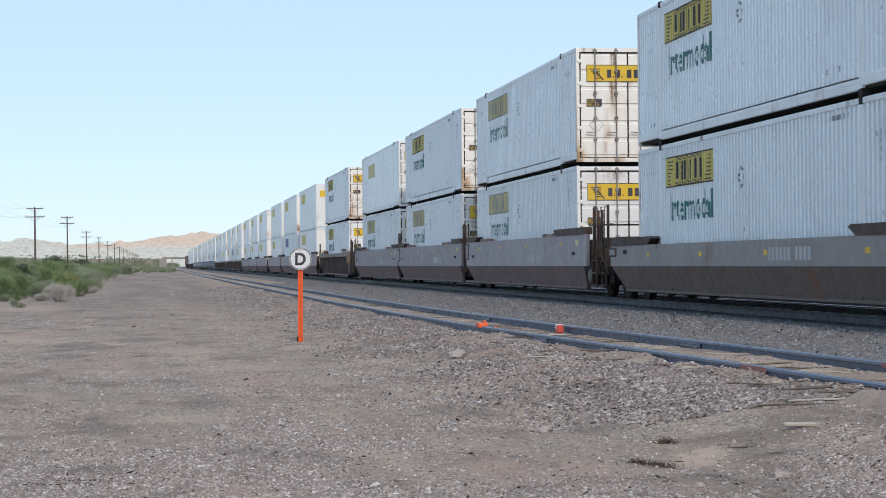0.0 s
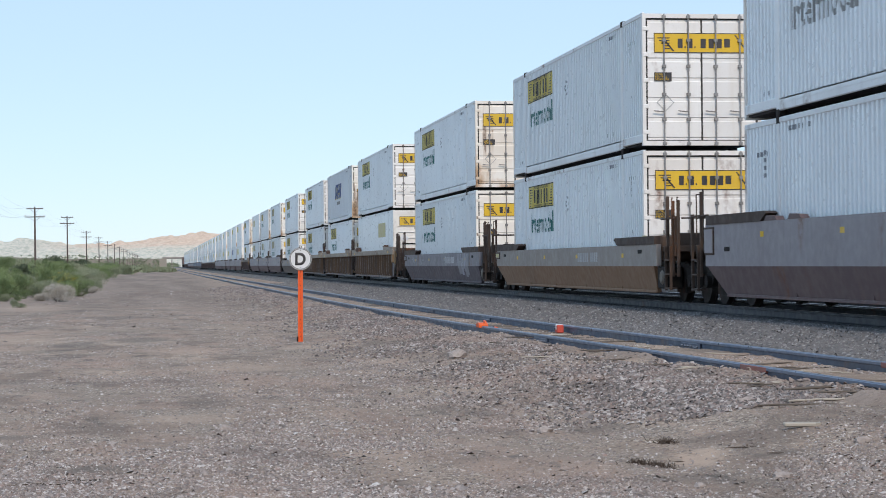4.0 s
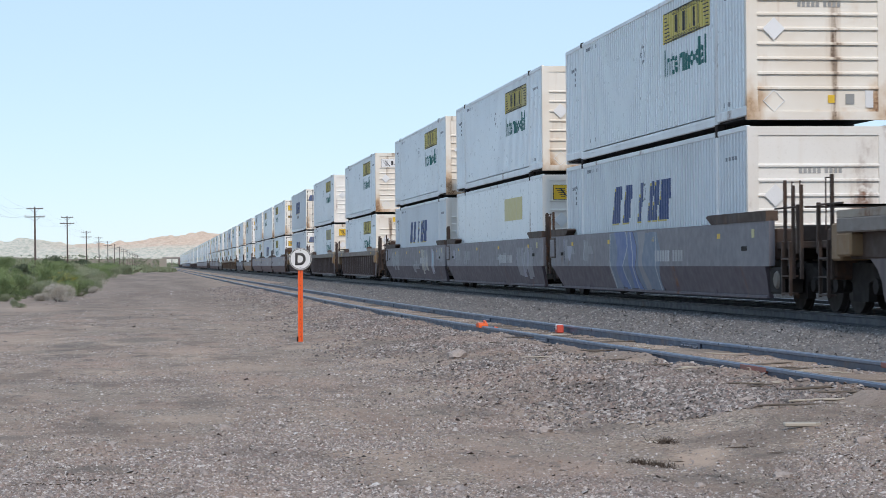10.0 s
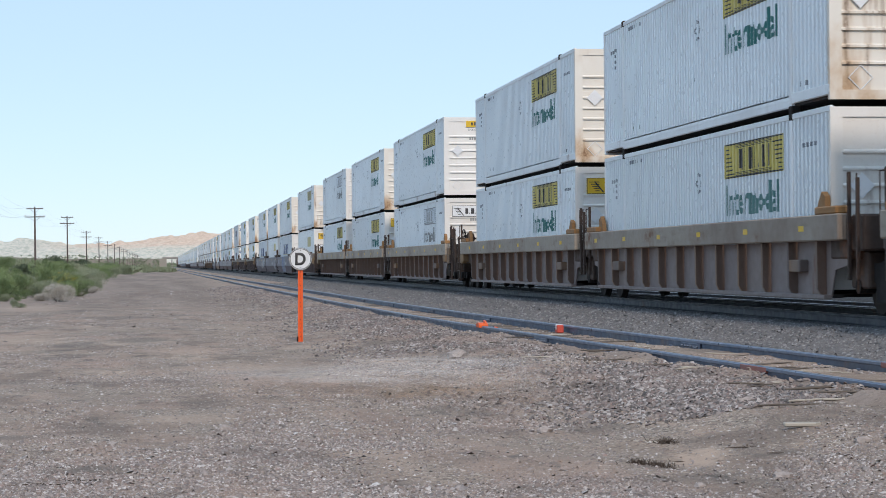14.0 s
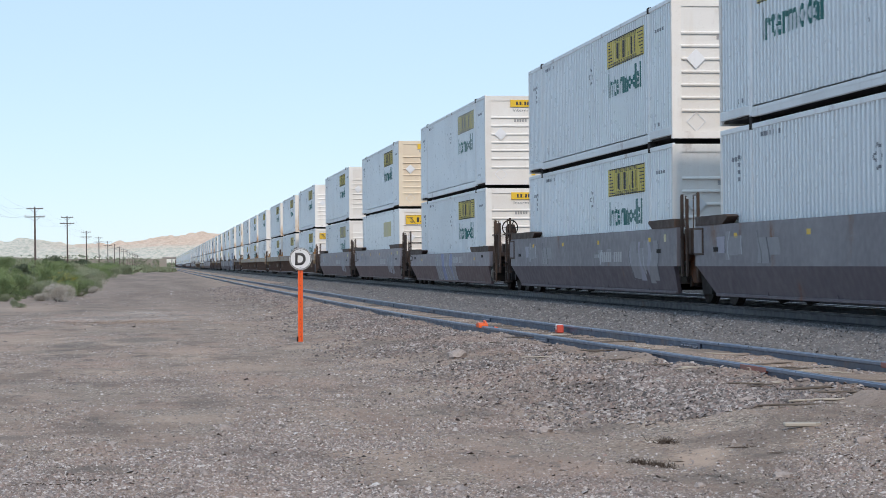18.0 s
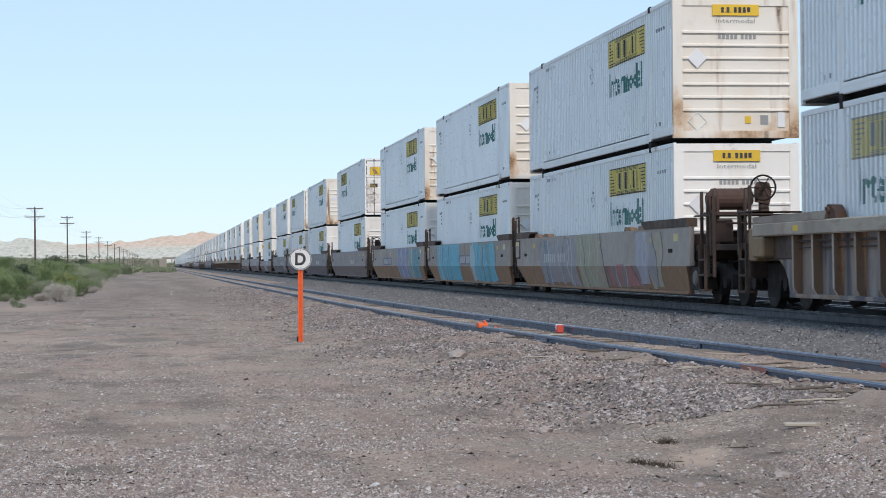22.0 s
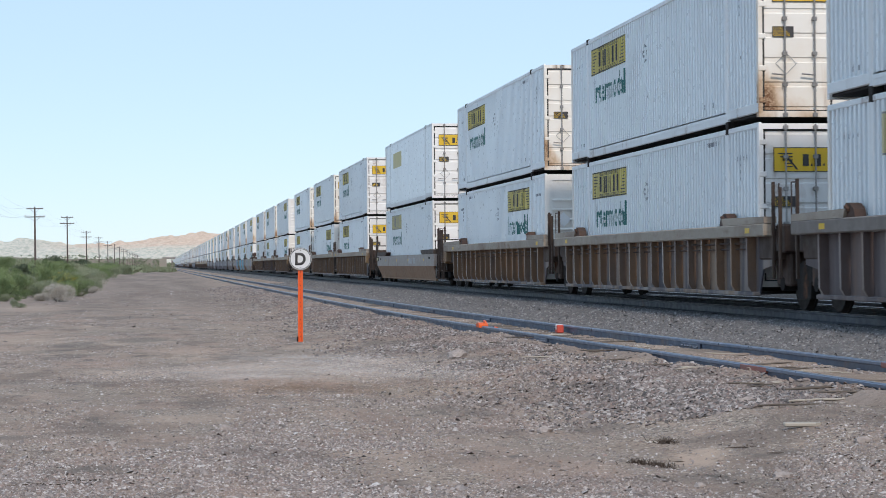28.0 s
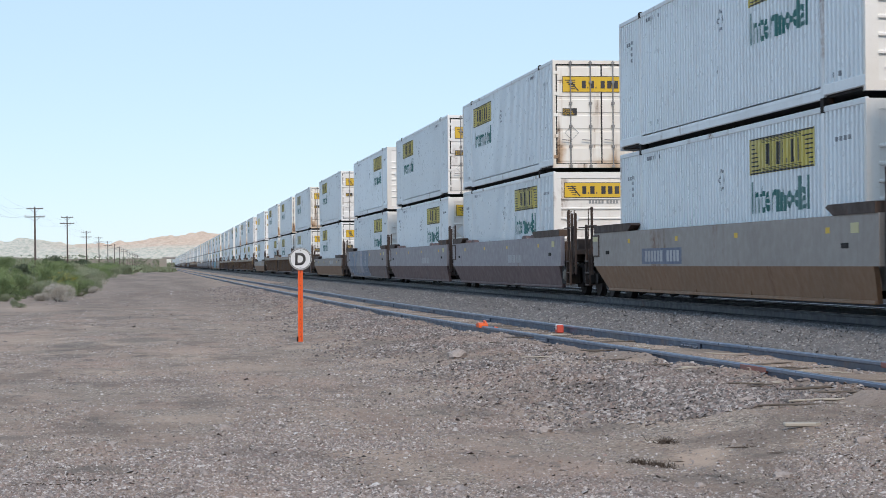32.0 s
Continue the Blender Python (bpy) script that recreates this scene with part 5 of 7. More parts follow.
def side_marks(root, style):
    """Signs on both long walls: near the closed end, on each side."""
    for side in (-1, 1):
        if style in ("yellow", "faded", "ghost"):
            y0, y1 = HY - 6.0, HY - 2.4
            mat = {"yellow": faded_yellow, "faded": pale_yellow, "ghost": pale_paint}[style]
            ink = {"yellow": dark_ink, "faded": grey_ink, "ghost": grey_ink}[style]
            word = {"yellow": green_ink, "faded": faded_green, "ghost": grey_ink}[style]
            sign = part("side_sign", cached(("sign", style, side), lambda: ribbed(Shape(), y0, y1, 2.00, 2.62, 0.004, side, 0.003).mesh("side_sign", mat)), None, root, "yellow name panel" if style != "ghost" else "worn grey name panel")

            def name_bars():
                s = Shape()
                for a, w, z0, z1 in NAME_BARS:
                    p, q = sorted((side * (0.5 - a), side * (0.5 - a - w)))
                    ym, wide = (y0 + y1) / 2, y1 - y0
                    for e0, e1 in ((p, q),) if w < 0.03 else ((p, p + 0.018), (q - 0.018, q)):
                        ribbed(s, ym + e0 * wide, ym + e1 * wide, 2.12 + z0 * 0.38, 2.12 + z1 * 0.38, 0.008, side)
                for zz in (2.005, 2.592):
                    ribbed(s, y0 + 0.02, y1 - 0.02, zz, zz + 0.026, 0.008, side)
                for k in range(3):
                    ribbed(s, y0 + 0.75, y1 - 0.75, 2.035 + k * 0.025, 2.045 + k * 0.025, 0.008, side)
                    ribbed(s, y0 + 0.75, y1 - 0.75, 2.525 + k * 0.025, 2.535 + k * 0.025, 0.008, side)
                for k in range(7):
                    ribbed(s, y0 + 0.14, y0 + 0.62 - 0.05 * k, 2.06 + k * 0.074, 2.083 + k * 0.074, 0.008, side)
                    ribbed(s, y1 - 0.32 - 0.05 * k, y1 - 0.12, 2.06 + k * 0.074, 2.083 + k * 0.074, 0.008, side)
                return s.mesh("name_marking", ink)
            bar_part("name_marking", cached(("bars", style, side), name_bars), None, sign)
            part("lettering", cached(("word", style, side), lambda: ribbed_words("Intermodal", 0.56, 3.20, word, side, (y0 + y1) / 2 - 0.1, 1.60)), None, root, "green lettering" if style == "yellow" else "faded lettering")
        elif style == "blue":
            def slant(lean, lift, mat):
                s = Shape()
                for i in range(5):
                    for k in range(8):
                        y = 2.5 - i * 0.93 - lift + (k - 4) * 0.045 * side
                        z = 1.38 + k * 0.102 - lift * 0.7
                        for a, b in WORD_ROWS[i][k // 2]:
                            p, q = (a, b) if side < 0 else (0.80 - b, 0.80 - a)
                            ribbed(s, y - q, y - p, z, z + 0.104, lean, side)
                return s.mesh("slanted_mark", mat)
            bar_part("shadow_mark", cached(("slanty", side), lambda: slant(0.004, 0.05, faded_yellow)), None, root, "faded yellow edge behind the blue blocks")
            bar_part("slanted_mark", cached(("slant", side), lambda: slant(0.007, 0.0, blue_ink)), None, root, "slanted blue block lettering")

            def small():
                s = Shape()
                for i in range(10):
                    ribbed(s, 1.5 - i * 0.20 - 0.14, 1.5 - i * 0.20, 1.02, 1.20, 0.005, side)
                return s.mesh("word_marking", grey_ink)
            bar_part("word_marking", cached(("slantword", side), small), None, root)
        elif style == "panel":
            x = side * (HX + 0.008)
            part("side_sign", cached(("psign", side), lambda: Shape().box(min(x, x - side * 0.005), max(x, x - side * 0.005), HY - 6.2, HY - 3.2, 1.75, 2.40).mesh("side_sign", pale_yellow)), None, root, "pale yellow name panel")

        def numbers():
            s = Shape()
            for i in range(4):
                ribbed(s, -HY + 0.75 + i * 0.19, -HY + 0.79 + i * 0.19, 2.29, 2.37, 0.006, side)
            for i in range(7):
                ribbed(s, -HY + 2.55 + i * 0.17, -HY + 2.62 + i * 0.17, 2.64, 2.72, 0.006, side)
                if i < 4:
                    ribbed(s, -HY + 2.6 + i * 0.30, -HY + 2.66 + i * 0.30, 0.44, 0.53, 0.006, side)
                    ribbed(s, HY - 2.0 + i * 0.26, HY - 1.95 + i * 0.26, 0.38, 0.46, 0.006, side)
            for k in range(4):
                ribbed(s, -HY + 1.14, -HY + 1.20, 2.32 - k * 0.13, 2.39 - k * 0.13, 0.006, side)
            for i in range(4):
                ribbed(s, -HY + 1.0 + i * 0.20, -HY + 1.04 + i * 0.20, 1.64, 1.71, 0.006, side)
                ribbed(s, HY - 1.40 + i * 0.20, HY - 1.35 + i * 0.20, 2.32, 2.39, 0.006, side)
            for k in range(3):
                ribbed(s, HY - 0.97, HY - 0.92, 2.20 - k * 0.16, 2.27 - k * 0.16, 0.006, side)
            for k in range(16):  # a diamond emblem, its thin dark edges
                h = 0.19 - abs(k - 7.5) * 0.024
                z = 1.80 + k * 0.025
                for y in (0.25 - h, 0.25 + h):
                    ribbed(s, y - 0.022, y + 0.022, z, z + 0.025, 0.006, side)
            rs9 = random.Random(17)
            for i in range(5):
                y, z, h = rs9.uniform(-7.4, 7.4), rs9.uniform(0.5, 2.2), rs9.uniform(0.03, 0.07)
                ribbed(s, y, y + rs9.uniform(0.02, 0.045), z, z + h, 0.006, side)
            return s.mesh("number_marking", slate_ink)
        if style != "panel":
            bar_part("number_marking", cached(("nums", side), numbers), None, root)


def container(style, nose, door, tint):
    """A 53-foot box: doors at -y, closed end at +y; origin at the middle of its base."""
    key = ("box", style, nose, door, tint)
    if key in CACHE:
        return copy_thing(CACHE[key], Matrix())
    wall = pale_paint if style == "blue" else white_paint
    root = tagged(empty("shipping_container"), LABELS[style], "container", "double-stacked containers on the train")
    for side in (-1, 1):
        if style == "panel":
            def sheet():
                poly = [(side * (HX - 0.03), -HY + 0.08)]
                for i in range(12):
                    y = -HY + 1.30 * (i + 0.75)
                    poly += [(side * HX, y - 0.03), (side * (HX + 0.005), y - 0.02), (side * (HX + 0.005), y + 0.02), (side * HX, y + 0.03)]
                poly += [(side * (HX - 0.03), HY - 0.08)]
                return Shape().prism(poly, 0.22, 2.80, "z").mesh("side_wall", white_paint)
            part("side_wall", cached(("sheet", side), sheet), None, root)
        else:
            part("side_wall", cached(("wall", side, wall.name), lambda: ribbed(Shape(), -HY + 0.08, HY - 0.08, 0.292, 2.81, 0.0, side, 0.02).mesh("side_wall", wall)), None, root, "ribbed sheet-steel side wall")

        def low_rail():
            a, b = sorted((side * (HX - 0.06), side * (HX + 0.004)))
            s = Shape().box(a, b, -6.05, 6.05, 0.085, 0.262, 0.012)
            for k in (-1, 1):
                s.box(a, b, min(k * 6.14, k * (HY - 0.02)), max(k * 6.14, k * (HY - 0.02)), 0.14, 0.31, 0.012)
            a, b = sorted((side * (HX - 0.02), side * (HX + 0.010)))
            return s.box(a, b, -6.0, 6.0, 0.195, 0.21).mesh("bottom_rail", rail_paint)
        part("bottom_rail", cached(("low", side), low_rail), None, root)
        a, b = sorted((side * (HX - 0.06), side * (HX + 0.004)))
        part("top_rail", cached(("top", side), lambda: Shape().box(a, b, -HY + 0.02, HY - 0.02, 2.80, 2.895, 0.012).mesh("top_rail", rail_paint)), None, root)
        for k in (-1, 1):
            def post():
                a, b = sorted((side * (HX - 0.05), side * (HX + 0.009)))
                s = Shape().box(a, b, -0.075, 0.075, 0.0, 2.9, 0.01)
                a, b = sorted((side * (HX - 0.16), side * (HX + 0.013)))
                return s.use(1).box(a, b, -0.085, 0.085, 2.78, 2.925, 0.015).box(a, b, -0.085, 0.085, -0.012, 0.115, 0.015).mesh("stacking_post", (rail_paint, under_steel))
            part("stacking_post", cached(("post", side), post), None, root).matrix_basis = pose(0, k * 6.096, 0)
    part("roof", cached("roof", lambda: Shape().box(-HX + 0.05, HX - 0.05, -HY + 0.05, HY - 0.05, 2.845, 2.875).mesh("roof", white_paint)), None, root)
    part("floor", cached("floor", lambda: Shape().box(-HX + 0.05, HX - 0.05, -HY + 0.06, HY - 0.06, 0.10, 0.17).mesh("floor", under_steel)), None, root)
    rusty = door.endswith("*")
    dmat = rusty_door if rusty else door_paint

    def frame_rear():
        return ring(-HX, HX, 0.065, 2.87, 0.075, 0.10, 0.095, -HY, -HY + 0.12).mesh("door_frame", dmat)
    part("door_frame", cached(("fr", dmat.name), frame_rear), None, root)
    for side in (-1, 1):
        def leaf():
            a, b = sorted((side * 0.020, side * 1.180))
            prof, zs = [(0.185, -HY + 0.045)], np.linspace(0.20, 2.73, 7)
            for z0, z1 in zip(zs, zs[1:]):
                prof += [(z0 + 0.03, -HY + 0.045), (z0 + 0.05, -HY + 0.024), (z1 - 0.05, -HY + 0.024), (z1 - 0.03, -HY + 0.045)]
            return hinges(face_plate(a, b, 0.185, 2.742, prof + [(2.742, -HY + 0.045)], -HY + 0.09, -1)).mesh("door", dmat)

        def hinges(s):
            for z in (0.35, 0.9, 1.45, 2.0, 2.55):
                c, d = sorted((side * 1.16, side * 1.285))
                s.box(c, d, -HY - 0.012, -HY + 0.03, z - 0.045, z + 0.045, 0.01)
            return s
        d = part("door", cached(("leaf", side, dmat.name), leaf), None, root, "rust-streaked white steel door" if rusty else "white steel door")
        for k in (0.30, 0.83):
            def rod():
                s = Shape().cyl((0, -HY - 0.028, 0.06), (0, -HY - 0.028, 2.86), 0.017, 8)
                for z in (0.10, 0.62, 1.15, 1.75, 2.30, 2.80):
                    s.box(-0.042, 0.042, -HY - 0.045, -HY + 0.03, z - 0.035, z + 0.035, 0.008)
                return s.cyl((-0.02, -HY - 0.05, 0.78), (-0.24, -HY - 0.05, 0.80), 0.014, 6).mesh("lock_rod", steel_rod)
            part("lock_rod", cached("rod", rod), None, d, "galvanised lock rod with handle").matrix_basis = pose(side * k, 0, 0)
    part("seal", cached("seal", lambda: Shape().box(-0.020, 0.020, -HY + 0.03, -HY + 0.06, 0.185, 2.742).box(-1.222, -1.180, -HY + 0.03, -HY + 0.06, 0.166, 2.774).box(1.180, 1.222, -HY + 0.03, -HY + 0.06, 0.166, 2.774).box(-1.18, 1.18, -HY + 0.03, -HY + 0.06, 2.742, 2.774).box(-1.18, 1.18, -HY + 0.03, -HY + 0.06, 0.166, 0.185).mesh("seal", black_rubber)), None, root, "black rubber door seal")
    kind = door.rstrip("*")
    if kind == "band":
        b = part("end_sign", cached("dband", lambda: Shape().box(-1.04, 1.04, -HY + 0.012, -HY + 0.022, 2.04, 2.46).mesh("end_sign", yellow_paint)), None, root, "bright yellow name band")
        def band_marks():
            y = (-HY + 0.006, -HY + 0.012)
            m = bars(Shape(), -0.52, 0.62, 2.14, 2.34, y)
            outline(m, -1.04, 1.04, 2.04, 2.46, 0.014, *y)
            swept(m, -1.0, -0.70, 2.12, 2.40, *y)
            m.prism([(-0.86, 2.34), (-0.83, 2.36), (-0.60, 2.08), (-0.64, 2.08)], *y, "y").prism([(0.72, 2.42), (0.75, 2.42), (1.00, 2.10), (0.97, 2.08)], *y, "y")
            return m.mesh("name_marking", dark_ink)
        bar_part("name_marking", cached("dbars", band_marks), None, b)
    elif kind == "blue":
        def swoosh():
            s = Shape()
            for slot, dx, dz, y in ((0, 0.0, 0.0, -HY + 0.010), (1, -0.02, -0.02, -HY + 0.014)):
                s.use(slot)
                for i in range(5):
                    for k in range(8):
                        x, z = -1.08 + i * 0.42 + (k - 4) * 0.018 + dx, 2.06 + k * 0.05 + dz
                        for a, b in WORD_ROWS[i][k // 2]:
                            s.box(x + a * 0.48, x + b * 0.48, y, y + 0.010, z, z + 0.0505)
            s.use(0)
            for i in range(10):
                s.box(-0.25 + i * 0.125, -0.16 + i * 0.125, -HY + 0.014, -HY + 0.022, 1.86, 1.97)
            return s.mesh("slanted_mark", (blue_ink, faded_yellow))
        bar_part("slanted_mark", cached("dsw", swoosh), None, root, "slanted blue block lettering")
    if kind != "blue":
        part("sticker", cached("stick", lambda: Shape().box(-1.04, -0.66, -HY + 0.010, -HY + 0.020, 1.44, 1.62).mesh("sticker", dark_ink)), None, root, "small black notice with yellow words")
        def notice():
            bm = bmesh.new()
            for word, h, w, z in (("LOCAL", 0.045, 0.17, 1.585), ("REGIONAL", 0.045, 0.26, 1.53), ("DEDICATED", 0.045, 0.30, 1.475)):
                me = text_mesh(word, h, yellow_paint, w)
                me.transform(pose(-1.02 + w / 2, -HY + 0.0085, z))
                bm.from_mesh(me)
                bpy.data.meshes.remove(me)
            me = bpy.data.meshes.new("lettering")
            bm.to_mesh(me)
            bm.free()
            me.materials.append(yellow_paint)
            return me
        part("lettering", cached("notice", notice), None, root)
    def placards():
        return diamond_ring(Shape(), -0.80, 0.98, 0.19, -HY + 0.012, -HY + 0.021, 0.014).mesh("placard_holder", grey_ink)
    bar_part("placard_holder", cached("plac", placards), None, root)
    # closed end
    rusty = nose.endswith("*")
    nmat = tan_nose if tint == "tan" else rusty_nose if rusty else nose_paint

    def end_panel():
        prof = [(0.20, HY - 0.025)]
        for z in (0.62, 0.88, 1.14, 1.40, 1.66, 1.92, 2.18):
            prof += [(z - 0.022, HY - 0.025), (z - 0.018, HY + 0.012), (z + 0.012, HY + 0.012), (z + 0.040, HY - 0.025)]
        return face_plate(-HX + 0.19, HX - 0.19, 0.20, 2.72, prof + [(2.72, HY - 0.025)], HY - 0.08, 1).mesh("end_wall", nmat)
    part("end_wall", cached(("nose", nmat.name), end_panel), None, root, "rust-streaked cream end wall with level ribs" if rusty else "cream end wall with level ribs")
    part("end_frame", cached(("nfr", nmat.name), lambda: ring(-HX, HX, 0.065, 2.87, 0.20, 0.145, 0.155, HY - 0.10, HY).mesh("end_frame", nmat)), None, root)
    kind = nose.rstrip("*")
    fy = HY + 0.014
    if kind in ("band", "white"):
        e = part("end_sign", cached("nb" + kind, lambda: Shape().box(-1.02, 1.02, HY - 0.02, fy, 2.20, 2.60).mesh("end_sign", yellow_paint if kind == "band" else sign_white)), None, root, "yellow name band" if kind == "band" else "white name band")
        bar_part("name_marking", cached("nbb" + kind, lambda: swept(outline(bars(Shape(), -0.62, 0.54, 2.30, 2.50, (fy, fy + 0.005), -1), -1.02, 1.02, 2.20, 2.60, 0.014, fy, fy + 0.005), 1.0, 0.70, 2.27, 2.54, fy, fy + 0.005).prism([(-0.98, 2.24), (-0.95, 2.24), (-0.70, 2.56), (-0.73, 2.56)], fy, fy + 0.005, "y").prism([(0.84, 2.50), (0.81, 2.52), (0.58, 2.24), (0.62, 2.24)], fy, fy + 0.005, "y").mesh("name_marking", dark_ink)), None, e)
    elif kind == "plate":
        e = part("end_sign", cached("np", lambda: Shape().box(-0.48, 0.48, HY - 0.02, fy, 2.52, 2.74).mesh("end_sign", yellow_paint)), None, root, "small yellow name plate")
        bar_part("name_marking", cached("npb", lambda: bars(Shape(), -0.30, 0.30, 2.575, 2.685, (fy, fy + 0.005), -1).mesh("name_marking", dark_ink)), None, e)
        w = part("lettering", cached("npw", lambda: text_mesh("Intermodal", 0.095, grey_ink, 0.80)), None, root, "small grey-green lettering")
        w.matrix_basis = pose(0, HY - 0.015, 2.42, 0, 0, 180)
    bar_part("number_marking", cached("nn", lambda: small_bars(Shape(), -0.42, 0.42, 2.05, 2.14, (HY - 0.02, HY - 0.014)).mesh("number_marking", grey_ink)), None, root)
    bar_part("placard", cached("npl", lambda: diamond_ring(diamond(Shape(), 0.80, 1.66, 0.20, HY - 0.01, HY + 0.018), 0.80, 0.40, 0.20, HY - 0.02, HY - 0.008).mesh("placard", sign_white)), None, root, "white diamond placard")
    bar_part("label_patch", cached("nlp", lambda: Shape().box(-0.30, -0.18, HY - 0.02, HY - 0.013, 0.36, 0.50).use(1).box(-0.66, -0.50, HY - 0.02, HY - 0.013, 0.34, 0.52).use(2).box(-1.0, -0.86, HY - 0.02, HY - 0.005, 0.28, 0.58).mesh("label_patch", (yellow_paint, grey_ink, sign_white))), None, root)
    side_marks(root, style)
    CACHE[key] = root
    return root


def far_container(style, end):
    """The same box for the train's far-off head, where only its large marks show."""
    key = ("far", style, end)
    if key in CACHE:
        return copy_thing(CACHE[key], Matrix())
    root = tagged(empty("shipping_container"), LABELS[style], "container", "double-stacked containers on the train")
    s = Shape().box(-HX + 0.01, HX - 0.01, -HY + 0.02, HY - 0.02, 0.0, 2.88, 0.02)
    part("body", cached(("fb", style), lambda: s.mesh("body", pale_paint if style == "blue" else white_paint)), None, root)
    part("top_rail", cached("ft", lambda: Shape().box(-HX, HX, -HY, HY, 2.80, 2.90, 0.01).mesh("top_rail", rail_paint)), None, root)
    part("bottom_rail", cached("fl", lambda: Shape().box(-HX, HX, -HY + 0.05, HY - 0.05, 0.0, 0.22, 0.01).mesh("bottom_rail", rail_paint)), None, root)
    part("door", cached(("fd", end), lambda: Shape().box(-HX + 0.05, HX - 0.05, -HY - 0.005, -HY + 0.03, 0.1, 2.78, 0.01).mesh("door", rusty_door if end == "rust" else door_paint)), None, root, "white steel doors")
    if end == "band":
        part("end_sign", cached("fe", lambda: Shape().box(-1.04, 1.04, -HY - 0.02, -HY, 2.04, 2.46).mesh("end_sign", yellow_paint)), None, root, "bright yellow name band")
    for side in (-1, 1):
        a, b = sorted((side * (HX - 0.02), side * (HX + 0.003)))
        m = blue_ink if style == "blue" else faded_yellow
        part("side_sign", cached(("fs", style, side), lambda: Shape().box(a, b, HY - 6.0, HY - 2.4, 1.92, 2.60).mesh("side_sign", m)), None, root)
    CACHE[key] = root
    return root


# ---- well cars ----
def wheelset(parent):
    s = Shape()
    for k in (-1, 1):
        s.cyl((k * 0.69, 0, 0), (k * 0.80, 0, 0), 0.44, 24).cyl((k * 0.665, 0, 0), (k * 0.70, 0, 0), 0.468, 24).cyl((k * 0.80, 0, 0), (k * 0.83, 0, 0), 0.15, 12)
    return s.cyl((-0.98, 0, 0), (0.98, 0, 0), 0.085, 10)


def truck(root, y):
    def frame_mesh():
        s = Shape()
        for k in (-1, 1):
            a, b = sorted((k * 0.93, k * 1.07))
            s.prism([(-1.12, 0.34), (-1.12, 0.60), (-0.55, 0.80), (0.55, 0.80), (1.12, 0.60), (1.12, 0.34), (0.80, 0.36), (0.62, 0.56), (0.38, 0.50), (0.34, 0.22), (-0.34, 0.22), (-0.38, 0.50), (-0.62, 0.56), (-0.80, 0.36)], a, b, "x")
            for q in (-0.16, 0, 0.16):
                s.cyl((k * 1.0, q, 0.30), (k * 1.0, q, 0.62), 0.062, 8)
            for q in (-0.9, 0.9):
                s.cyl((k * 0.92, q, 0.46), (k * 1.16, q, 0.46), 0.12, 12)
        return s.box(-1.05, 1.05, -0.22, 0.22, 0.52, 0.84, 0.03).mesh("truck", under_steel)
    t = part("truck", cached("truck", frame_mesh), None, root, "grimy black cast-steel truck")
    t.matrix_basis = pose(0, y, 0)
    for k in (-0.9, 0.9):
        w = part("wheelset", cached("wheel", lambda: wheelset(None).mesh("wheelset", wheel_steel)), None, t, "worn steel wheels on an axle")
        w.matrix_basis = pose(0, k, 0.463)


SPLIT = 0.755  # where a smooth car's upper plate meets the lower
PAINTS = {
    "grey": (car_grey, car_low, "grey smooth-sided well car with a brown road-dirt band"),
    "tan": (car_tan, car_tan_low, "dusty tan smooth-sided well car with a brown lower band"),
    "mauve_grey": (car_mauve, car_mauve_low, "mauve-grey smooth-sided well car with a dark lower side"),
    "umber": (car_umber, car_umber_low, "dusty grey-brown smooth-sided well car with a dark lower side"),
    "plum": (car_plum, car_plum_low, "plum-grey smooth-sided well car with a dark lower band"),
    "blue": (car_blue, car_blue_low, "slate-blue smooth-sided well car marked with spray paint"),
    "rust": (rib_rust, rib_rust, "rust-streaked brown well car with upright side ribs"),
    "slate": (rib_slate, rib_slate, "slate-stained rusty well car with upright side ribs"),
    "dark": (rib_dark, rib_dark, "dark brown well car with upright side ribs"),
    "mauve": (rib_mauve, beam_tan, "mauve-brown ribbed well car with a deep tan top beam"),
}


